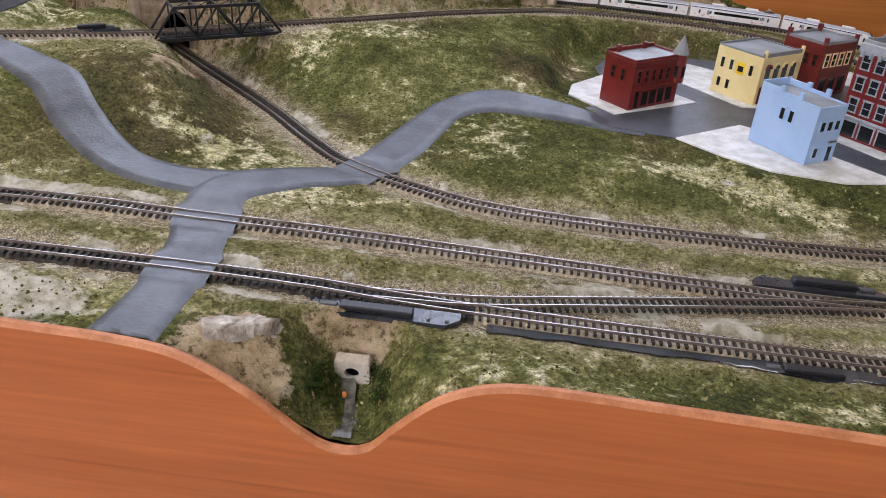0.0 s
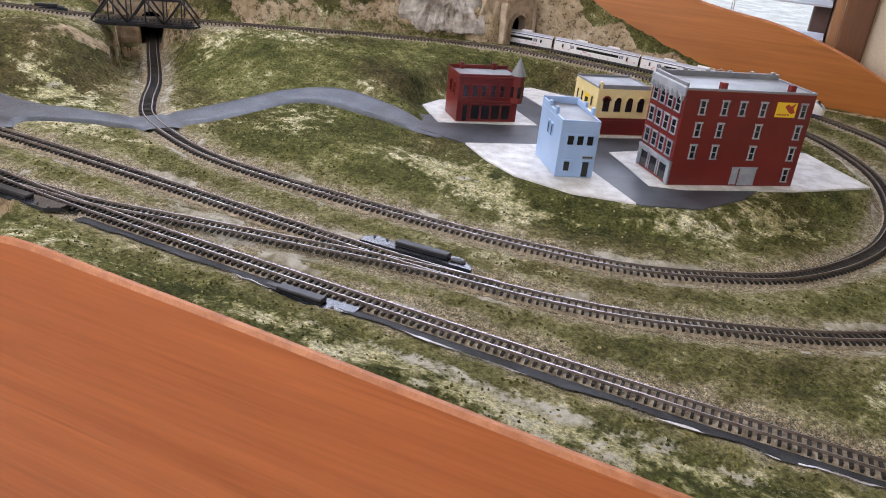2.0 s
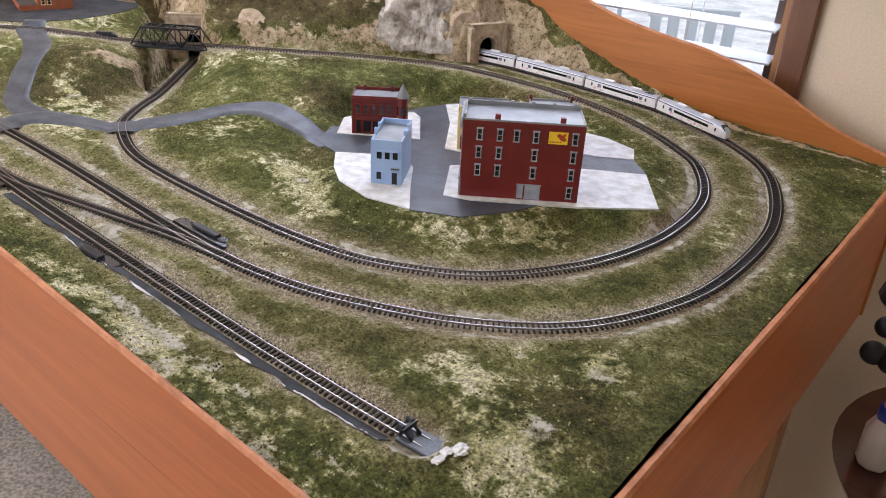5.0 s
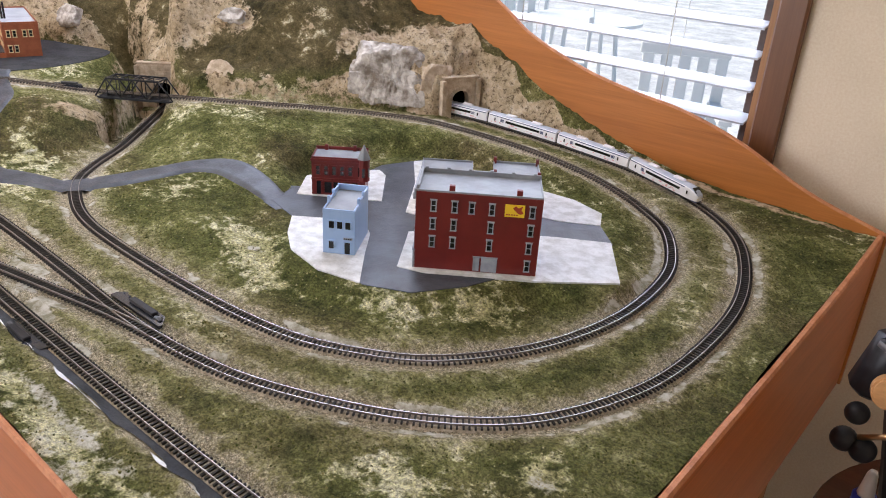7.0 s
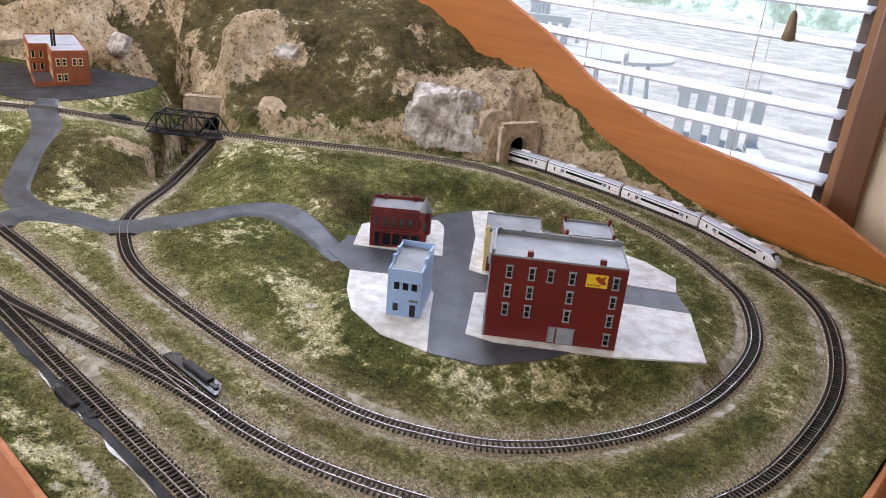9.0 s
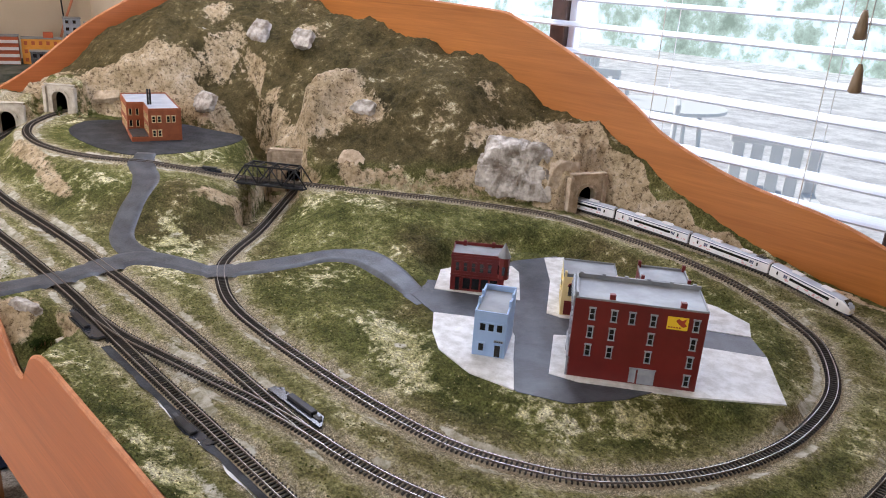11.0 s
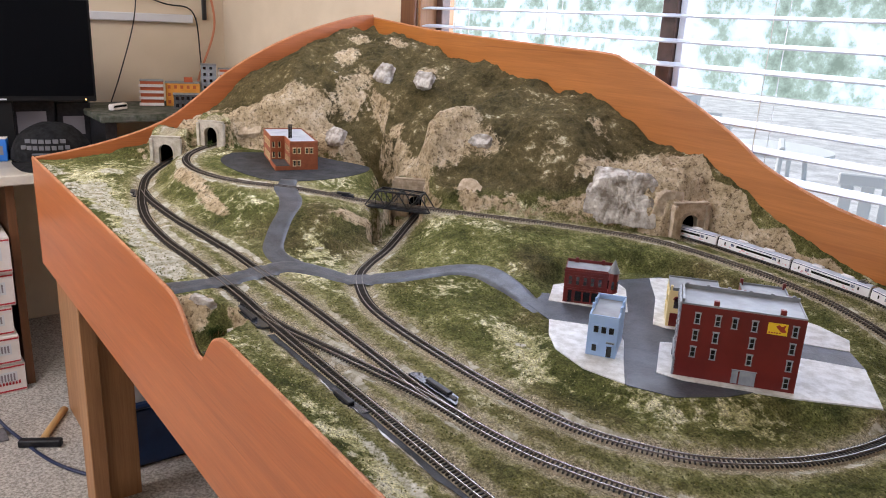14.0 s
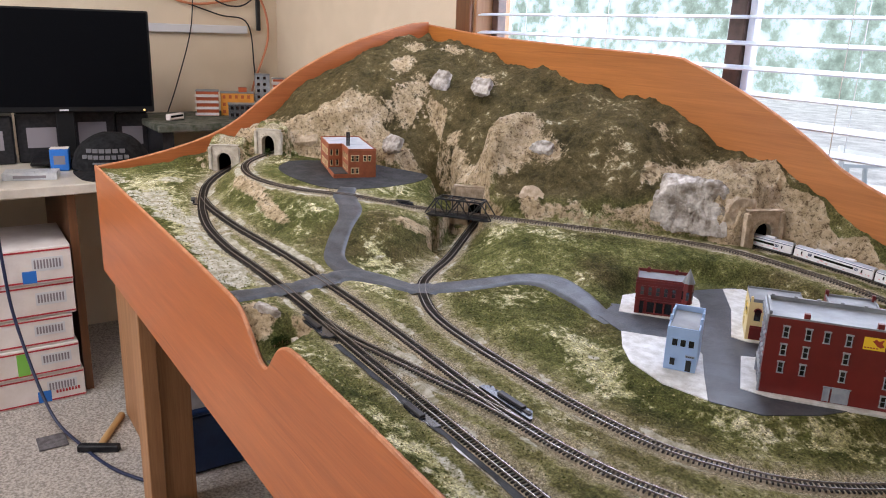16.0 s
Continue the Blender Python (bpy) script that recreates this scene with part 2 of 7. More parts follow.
M_STONE = surface("portal_stone", (0.40, 0.31, 0.215), (0.60, 0.49, 0.37), 90, 0.9, 0.7, 0.001, vary=0.3, spec=0.2)
M_RED = surface("red_wall_plastic", (0.128, 0.011, 0.010), (0.168, 0.015, 0.013), 20, 0.42, 0.12, 0.0003)
M_DKRED = surface("brown_red_plastic", (0.115, 0.011, 0.009), (0.165, 0.016, 0.013), 30, 0.42, 0.15, 0.0003)
M_BLUE = surface("pale_blue_plastic", (0.30, 0.44, 0.68), (0.36, 0.50, 0.74), 20, 0.4, 0.1, 0.0003)
M_YELLOW = surface("cream_yellow_plastic", (0.70, 0.57, 0.26), (0.80, 0.67, 0.35), 20, 0.42, 0.1, 0.0003)
M_GREY = surface("grey_roof_plastic", (0.18, 0.19, 0.205), (0.26, 0.275, 0.29), 30, 0.5, 0.2, 0.0003)
M_TRIM = surface("blue_grey_trim", (0.26, 0.285, 0.33), (0.36, 0.39, 0.43), 60, 0.5, 0.2, 0.0003)
M_BRICK = surface("orange_brick_plastic", (0.27, 0.075, 0.030), (0.36, 0.105, 0.042), 60, 0.55, 0.4, 0.0004, fine=700)
M_CREAM = plain("cream_window", (0.78, 0.62, 0.36), 0.5)
M_PANE = plain("dark_pane", (0.012, 0.013, 0.015), 0.12)
M_SIGN = plain("yellow_sign", (0.85, 0.58, 0.03), 0.5)
M_SIGNFIG = plain("sign_red", (0.36, 0.05, 0.02), 0.5)
M_WHITE = surface("white_train", (0.80, 0.79, 0.80), (0.86, 0.85, 0.86), 40, 0.3, 0.05, 0.0002)
M_TROOF = surface("silver_roof", (0.36, 0.40, 0.47), (0.48, 0.52, 0.58), 40, 0.35, 0.1, 0.0002)
M_NAVY = plain("navy_stripe", (0.02, 0.035, 0.12), 0.35)
M_PINK = plain("pink_petals", (0.72, 0.42, 0.43), 0.4)
M_UNDER = surface("underframe", (0.03, 0.03, 0.032), (0.075, 0.075, 0.08), 120, 0.6, 0.3, 0.0004)
M_WALL = surface("beige_wall_paint", (0.66, 0.56, 0.425), (0.71, 0.605, 0.465), 6, 0.85, 0.25, 0.0006, fine=300, spec=0.2)
M_CEIL = surface("ceiling_paint", (0.74, 0.73, 0.70), (0.80, 0.79, 0.76), 8, 0.9, 0.3, 0.001)
M_CARPET = surface("speckled_carpet", (0.30, 0.27, 0.24), (0.62, 0.58, 0.53), 130, 1.0, 1.0, 0.004, fine=420, spec=0.05)
M_CASING = wood("stained_casing", (0.10, 0.042, 0.018), (0.20, 0.085, 0.036), "Z", 0.4)
M_SLAT = plain("white_blind_slat", (0.54, 0.59, 0.68), 0.4)
M_CORD = plain("blind_cord", (0.75, 0.74, 0.7), 0.8)
M_TASSEL = wood("tassel_wood", (0.16, 0.11, 0.06), (0.28, 0.2, 0.12), "Z", 0.5)
M_VINYL = surface("brown_sash", (0.05, 0.028, 0.02), (0.10, 0.055, 0.04), 30, 0.4, 0.1, 0.0003)
M_DESK = surface("desk_laminate", (0.52, 0.47, 0.40), (0.62, 0.57, 0.49), 18, 0.35, 0.1, 0.0003)
M_SCREEN = plain("monitor_screen", (0.0018, 0.0022, 0.0035), 0.5, spec=0.06)
M_BEZEL = plain("monitor_bezel", (0.007, 0.007, 0.008), 0.5, spec=0.25)
M_CARD = surface("white_carton", (0.66, 0.60, 0.57), (0.76, 0.71, 0.68), 12, 0.7, 0.1, 0.0003)
M_BOXRED = plain("carton_red_print", (0.42, 0.03, 0.04), 0.7)
M_BOXGREY = plain("carton_grey_print", (0.22, 0.2, 0.22), 0.7)
M_TUB = surface("blue_tub", (0.006, 0.022, 0.075), (0.010, 0.032, 0.105), 20, 0.35, 0.1, 0.0003)
M_CLEAR = surface("cloudy_plastic", (0.42, 0.44, 0.47), (0.56, 0.58, 0.6), 30, 0.3, 0.1, 0.0003)
M_TAPEBLUE = plain("blue_tape", (0.02, 0.16, 0.55), 0.6)
M_TAPEGREEN = plain("green_tape", (0.20, 0.50, 0.08), 0.6)
M_CABLE = plain("black_cable", (0.01, 0.01, 0.012), 0.5)
M_NAVYCABLE = plain("navy_cable", (0.012, 0.02, 0.06), 0.45)
M_ORANGECABLE = plain("orange_cable", (0.55, 0.20, 0.10), 0.5)
M_RACE = plain("raceway_grey", (0.62, 0.63, 0.66), 0.35)
M_CAP = surface("black_cloth", (0.010, 0.010, 0.011), (0.022, 0.022, 0.024), 60, 0.95, 0.5, 0.001, spec=0.1)
M_THREAD = plain("grey_thread", (0.14, 0.14, 0.15), 0.8)


# ---- helpers ----
def mesh(name, verts, faces, material, parent=None, label="", smooth=False):
    me = bpy.data.meshes.new(name)
    me.from_pydata([tuple(v) for v in verts], [], [tuple(f) for f in faces])
    me.materials.append(material)
    me.update()
    if smooth:
        me.shade_smooth()
    ob = new(name, me)
    if parent:
        ob.parent = parent
    if label:
        ob["label"] = label
    return ob


def part(name, bm, material, parent=None, label="", smooth=False):
    bmesh.ops.recalc_face_normals(bm, faces=bm.faces)
    me = bpy.data.meshes.new(name)
    bm.to_mesh(me)
    bm.free()
    me.materials.append(material)
    if smooth:
        me.shade_smooth()
    ob = new(name, me)
    if parent:
        ob.parent = parent
    if label:
        ob["label"] = label
    return ob


def empty(name, m, label, category, group="", kind=""):
    ob = new(name)
    ob.empty_display_size = 0.02
    ob.matrix_world = m
    return tagged(ob, label, category, group, kind)


def add_box(bm, x0, y0, z0, x1, y1, z1, bevel=0.0, m=None):
    r = bmesh.ops.create_cube(bm, size=1.0)
    vs = r["verts"]
    for v in vs:
        v.co = Vector((x0 + (v.co.x + 0.5) * (x1 - x0), y0 + (v.co.y + 0.5) * (y1 - y0), z0 + (v.co.z + 0.5) * (z1 - z0)))
    if bevel:
        es = list({e for v in vs for e in v.link_edges})
        r = bmesh.ops.bevel(bm, geom=es, offset=bevel, segments=1, affect="EDGES", profile=0.5)
        vs = r["verts"]
        if m:
            vs = list({v for f in r["faces"] for v in f.verts} | set(vs))
    if m:
        bmesh.ops.transform(bm, matrix=m, verts=vs)
    return bm


def box(name, x0, y0, z0, x1, y1, z1, material, parent=None, label="", bevel=0.0):
    return part(name, add_box(bmesh.new(), x0, y0, z0, x1, y1, z1, bevel), material, parent, label)


def add_tube(bm, pts, r, sides=6, close=True):
    pts = [Vector(p) for p in pts]
    rings = []
    for i, p in enumerate(pts):
        d = (pts[min(i + 1, len(pts) - 1)] - pts[max(i - 1, 0)]).normalized()
        a = d.cross(Vector((0, 0, 1)) if abs(d.z) < 0.9 else Vector((1, 0, 0))).normalized()
        b = d.cross(a)
        rr = r[i] if isinstance(r, (list, tuple)) else r
        rings.append([bm.verts.new(p + rr * (math.cos(k * math.tau / sides) * a + math.sin(k * math.tau / sides) * b)) for k in range(sides)])
    for s, t in zip(rings, rings[1:]):
        for k in range(sides):
            bm.faces.new((s[k], s[(k + 1) % sides], t[(k + 1) % sides], t[k]))
    if close:
        bm.faces.new(rings[0])
        bm.faces.new(rings[-1][::-1])
    return bm


def tube(name, pts, r, material, parent=None, label="", sides=8):
    return part(name, add_tube(bmesh.new(), pts, r, sides), material, parent, label, True)


def add_prism(bm, outline, z0, z1, m=None):
    """An outline in x, y, extruded from z0 to z1."""
    lo = [bm.verts.new((x, y, z0)) for x, y in outline]
    hi = [bm.verts.new((x, y, z1)) for x, y in outline]
    bm.faces.new(lo[::-1])
    bm.faces.new(hi)
    k = len(lo)
    for i in range(k):
        bm.faces.new((lo[i], lo[(i + 1) % k], hi[(i + 1) % k], hi[i]))
    if m:
        bmesh.ops.transform(bm, matrix=m, verts=lo + hi)
    return bm


def spline(pts, step=0.004):
    """A smooth curve through the points, in even steps."""
    p = np.array(pts, float)
    q = np.vstack([2 * p[0] - p[1], p, 2 * p[-1] - p[-2]])
    out = []
    for i in range(1, len(q) - 2):
        for t in np.linspace(0, 1, 24, endpoint=False):
            a, b, c, d = q[i - 1], q[i], q[i + 1], q[i + 2]
            out.append(0.5 * (2 * b + (c - a) * t + (2 * a - 5 * b + 4 * c - d) * t * t + (3 * b - a - 3 * c + d) * t ** 3))
    out.append(p[-1])
    out = np.array(out)
    s = np.concatenate([[0], np.cumsum(np.linalg.norm(np.diff(out, axis=0), axis=1))])
    k = np.linspace(0, s[-1], max(2, int(round(s[-1] / step)) + 1))
    return np.stack([np.interp(k, s, out[:, j]) for j in range(out.shape[1])], 1)


def smooth01(v):
    v = np.clip(v, 0, 1)
    return v * v * (3 - 2 * v)


_rng = np.random.RandomState(7)
_lat = _rng.rand(64, 64)


def vnoise(x, y):
    xi, yi = np.floor(x).astype(int), np.floor(y).astype(int)
    fx, fy = smooth01(x - xi), smooth01(y - yi)
    g = lambda a, b: _lat[a % 64, b % 64]
    return (g(xi, yi) * (1 - fx) + g(xi + 1, yi) * fx) * (1 - fy) + (g(xi, yi + 1) * (1 - fx) + g(xi + 1, yi + 1) * fx) * fy


def fbm(x, y, scale, octaves=4, ridged=False):
    s, a, tot = np.zeros_like(x), 1.0, 0.0
    for o in range(octaves):
        v = vnoise(x * scale + 11.3 * o, y * scale + 5.7 * o)
        s += a * (1 - abs(2 * v - 1) if ridged else v)
        tot += a
        a, scale = a * 0.5, scale * 2.03
    return s / tot


# ---- track plan ----
SIDING = spline([(0.03, 0.34, 0.993), (0.105, 0.274, 0.992), (0.19, 0.212, 0.99), (0.28, 0.164, 0.988), (0.40, 0.121, 0.985), (0.50, 0.093, 0.983), (0.60, 0.074, 0.981), (0.72, 0.067, 0.978), (0.83, 0.072, 0.975), (0.93, 0.0755, 0.972), (1.02, 0.0780, 0.968), (1.11, 0.0780, 0.962), (1.3, 0.0775, 0.957), (1.5, 0.0775, 0.953), (1.62, 0.0795, 0.951), (1.72, 0.084, 0.949)])
MAIN = spline([(0.37, 0.132, 0.986), (0.465, 0.121, 0.985), (0.61, 0.120, 0.983), (0.73, 0.129, 0.98), (0.84, 0.136, 0.977), (0.93, 0.140, 0.972), (1.02, 0.144, 0.968), (1.12, 0.146, 0.963), (1.25, 0.145, 0.958), (1.37, 0.142, 0.956), (1.46, 0.150, 0.954), (1.54, 0.170, 0.953), (1.64, 0.218, 0.951), (1.715, 0.283, 0.95), (1.757, 0.365, 0.95), (1.776, 0.46, 0.95), (1.772, 0.60, 0.952), (1.74, 0.71, 0.957), (1.69, 0.788, 0.963), (1.60, 0.845, 0.97), (1.5, 0.868, 0.978), (1.38, 0.873, 0.984), (1.27, 0.866, 0.99), (1.17, 0.85, 0.996), (1.05, 0.82, 1.0)])
CROSSOVER = spline([(1.06, 0.0785, 0.965), (1.119, 0.086, 0.962), (1.172, 0.097, 0.961), (1.222, 0.108, 0.96), (1.276, 0.121, 0.958), (1.322, 0.131, 0.957), (1.367, 0.139, 0.956), (1.42, 0.1455, 0.955)])
INNER = spline([(0.66, 0.64, 0.962), (0.761, 0.532, 0.962), (0.89, 0.397, 0.963), (0.955, 0.318, 0.965), (1.0, 0.272, 0.965), (1.06, 0.24, 0.964), (1.12, 0.2215, 0.962), (1.20, 0.2145, 0.96), (1.32, 0.2155, 0.957), (1.42, 0.2215, 0.955), (1.49, 0.2345, 0.953), (1.545, 0.256, 0.953), (1.6, 0.293, 0.952), (1.645, 0.351, 0.952), (1.677, 0.425, 0.952), (1.692, 0.52, 0.953), (1.681, 0.63, 0.956), (1.636, 0.718, 0.961), (1.585, 0.759, 0.965), (1.526, 0.784, 0.972), (1.454, 0.794, 0.982), (1.346, 0.790, 0.993), (1.194, 0.770, 1.0), (1.11, 0.721, 1.004), (1.024, 0.655, 1.008), (0.941, 0.575, 1.012), (0.865, 0.505, 1.016), (0.765, 0.433, 1.016), (0.70, 0.380, 1.022), (0.655, 0.336, 1.028), (0.615, 0.296, 1.03), (0.57, 0.262, 1.031), (0.515, 0.236, 1.032), (0.44, 0.222, 1.033), (0.36, 0.229, 1.034), (0.29, 0.254, 1.035), (0.235, 0.291, 1.035), (0.193, 0.334, 1.036), (0.160, 0.378, 1.036), (0.13, 0.44, 1.036)])
SPAN0, SPAN1 = Vector((0.868, 0.507, 1.016)), Vector((0.762, 0.433, 1.016))
ROAD_MAIN = spline([(0.939, -0.004), (0.942, 0.045), (0.941, 0.09), (0.932, 0.14), (0.930, 0.185), (0.966, 0.222), (1.010, 0.250), (1.035, 0.302), (1.052, 0.355), (1.072, 0.402), (1.112, 0.43), (1.17, 0.430), (1.22, 0.423), (1.262, 0.418)])
ROAD_UP = spline([(0.945, 0.20), (0.895, 0.190), (0.845, 0.200), (0.79, 0.237), (0.75, 0.275), (0.70, 0.303), (0.65, 0.316), (0.612, 0.343)])
TOWN = [(1.185, 0.50), (1.205, 0.655), (1.25, 0.70), (1.45, 0.735), (1.52, 0.715), (1.56, 0.70), (1.61, 0.62), (1.672, 0.537), (1.60, 0.47), (1.555, 0.40), (1.515, 0.35), (1.472, 0.333), (1.42, 0.322), (1.36, 0.330), (1.29, 0.392), (1.235, 0.44)]
LOT = [tuple(p) for p in spline([(0.285, 0.36), (0.325, 0.322), (0.375, 0.298), (0.45, 0.288), (0.537, 0.294), (0.603, 0.316), (0.630, 0.376), (0.628, 0.451), (0.606, 0.516), (0.565, 0.558), (0.52, 0.556), (0.46, 0.535), (0.395, 0.515), (0.335, 0.46), (0.295, 0.405), (0.285, 0.36)], 0.010)[:-1]]


def off_span(p):
    d = (SPAN1 - SPAN0).to_2d()
    t = ((p[:, 0] - SPAN0.x) * d.x + (p[:, 1] - SPAN0.y) * d.y) / d.length_squared
    lat = abs((p[:, 0] - SPAN0.x) * d.y - (p[:, 1] - SPAN0.y) * d.x) / d.length
    return ~((t > 0.0) & (t < 1.0) & (lat < 0.02) & (p[:, 2] > 1.0))


ALL_TRACK = np.vstack([SIDING, MAIN, CROSSOVER, INNER])
GROUND_TRACK = ALL_TRACK[off_span(ALL_TRACK)][::3]

TOE_X = [0.0, 0.07, 0.15, 0.22, 0.30, 0.45, 0.6, 0.68, 0.73, 0.80, 0.86, 0.955, 1.03, 1.10, 1.160, 1.175, 1.23, 1.35, 1.45, 1.6, 1.83]
TOE_Y = [0.16, 0.28, 0.36, 0.43, 0.50, 0.555, 0.59, 0.595, 0.575, 0.525, 0.535, 0.625, 0.695, 0.755, 0.80, 0.874, 0.884, 0.895, 0.90, 0.91, 0.92]
BACK_X = [0, 0.18, 0.40, 0.54, 0.63, 0.75, 0.90, 1.02, 1.13, 1.225, 1.315, 1.38, 1.45, 1.53, 1.64, 1.83]
BACK_Z = [1.328, 1.300, 1.274, 1.258, 1.236, 1.218, 1.208, 1.166, 1.133, 1.092, 1.064, 1.038, 1.017, 0.998, 0.973, 0.955]
LEFT_Y = [0, 0.1, 0.232, 0.335, 0.49, 0.656, 0.834, 0.914]
LEFT_Z = [0.985, 0.998, 1.035, 1.083, 1.192, 1.275, 1.328, 1.342]


def inside(px, py, poly):
    res = np.zeros(px.shape, bool)
    k = len(poly)
    for i in range(k):
        (xa, ya), (xb, yb) = poly[i], poly[(i + 1) % k]
        hit = ((ya > py) != (yb > py)) & (px < (xb - xa) * (py - ya) / (yb - ya + 1e-12) + xa)
        res ^= hit
    return res


def line_distance(px, py, pts):
    """Distance to a dense curve, and the index of the nearest sample."""
    best, idx = np.full(px.shape, 9.0), np.zeros(px.shape, int)
    for i, p in enumerate(pts):
        d = (px - p[0]) ** 2 + (py - p[1]) ** 2
        c = d < best
        best[c], idx[c] = d[c], i
    return np.sqrt(best), idx


def poly_distance(px, py, poly):
    ring = np.array(poly + poly[:1], float)
    best = np.full(px.shape, 9.0)
    for (xa, ya), (xb, yb) in zip(ring, ring[1:]):
        t = np.clip(((px - xa) * (xb - xa) + (py - ya) * (yb - ya)) / ((xb - xa) ** 2 + (yb - ya) ** 2), 0, 1)
        best = np.minimum(best, np.hypot(px - xa - t * (xb - xa), py - ya - t * (yb - ya)))
    return np.where(inside(px, py, poly), -best, best)


def bump_at(px, py, x, y, rx, ry, h):
    return h * np.exp(-((px - x) / rx) ** 2 - ((py - y) / ry) ** 2)


# the front board's outline
FRONT_X = [-0.018, 0.36, 0.74, 0.886, 0.94, 0.975, 1.007, 1.037, 1.050, 1.061, 1.075, 1.089, 1.111, 1.136, 1.166, 1.224, 1.31, 1.40, 1.6, 1.848]
FRONT_Z = [1.0, 0.992, 0.983, 0.978, 0.976, 0.97, 0.952, 0.928, 0.920, 0.918, 0.922, 0.938, 0.960, 0.972, 0.975, 0.973, 0.970, 0.966, 0.957, 0.945]

# tunnel mouths: centre on the rail line, the way out of the mountain, wall width and height
MOUTHS = [((1.176, 0.852, 0.996), (0.93, -0.36), 0.066, 0.066), ((0.118, 0.264, 0.992), (0.81, -0.59), 0.066, 0.062), ((0.172, 0.357, 1.036), (0.62, -0.78), 0.064, 0.058), ((0.722, 0.574, 0.962), (0.69, -0.72), 0.090, 0.078)]


# bare rock on the mountain: x, y, two radii, strength
ROCK_ZONES = [
    (0.735, 0.6, 0.05, 0.06, 1.1), (0.655, 0.612, 0.035, 0.022, 1.1), (0.60, 0.632, 0.03, 0.018, 1.0), (0.545, 0.652, 0.03, 0.016, 0.9), (0.49, 0.674, 0.025, 0.016, 0.8), (0.70, 0.63, 0.03, 0.03, 0.8),
    (0.76, 0.635, 0.04, 0.02, 0.5), (0.82, 0.68, 0.04, 0.03, 0.7), (0.88, 0.578, 0.045, 0.018, 0.75), (0.95, 0.632, 0.04, 0.014, 0.55), (0.295, 0.54, 0.045, 0.04, 0.85),
    (0.36, 0.565, 0.07, 0.03, 0.8), (0.26, 0.485, 0.05, 0.05, 0.95), (0.21, 0.43, 0.06, 0.05, 1.0), (0.44, 0.6, 0.06, 0.02, 0.9), (0.315, 0.646, 0.035, 0.03, 0.7),
    (0.19, 0.71, 0.04, 0.04, 0.75), (0.11, 0.8, 0.05, 0.04, 0.6), (0.22, 0.85, 0.06, 0.03, 0.6), (1.0, 0.76, 0.022, 0.028, 0.7), (1.04, 0.815, 0.04, 0.03, 0.7),
    (1.1, 0.84, 0.07, 0.05, 1.0), (1.15, 0.87, 0.05, 0.05, 1.2), (1.16, 0.83, 0.035, 0.05, 1.2), (0.94, 0.845, 0.05, 0.02, 0.5), (0.745, 0.675, 0.03, 0.04, 0.55),
    (0.02, 0.35, 0.05, 0.05, 0.9), (0.09, 0.37, 0.05, 0.06, 0.9), (0.62, 0.71, 0.04, 0.04, 0.7), (0.93, 0.745, 0.02, 0.02, 0.4), (0.45, 0.79, 0.06, 0.04, 0.5),
    (0.3, 0.7, 0.04, 0.03, 0.5),
]


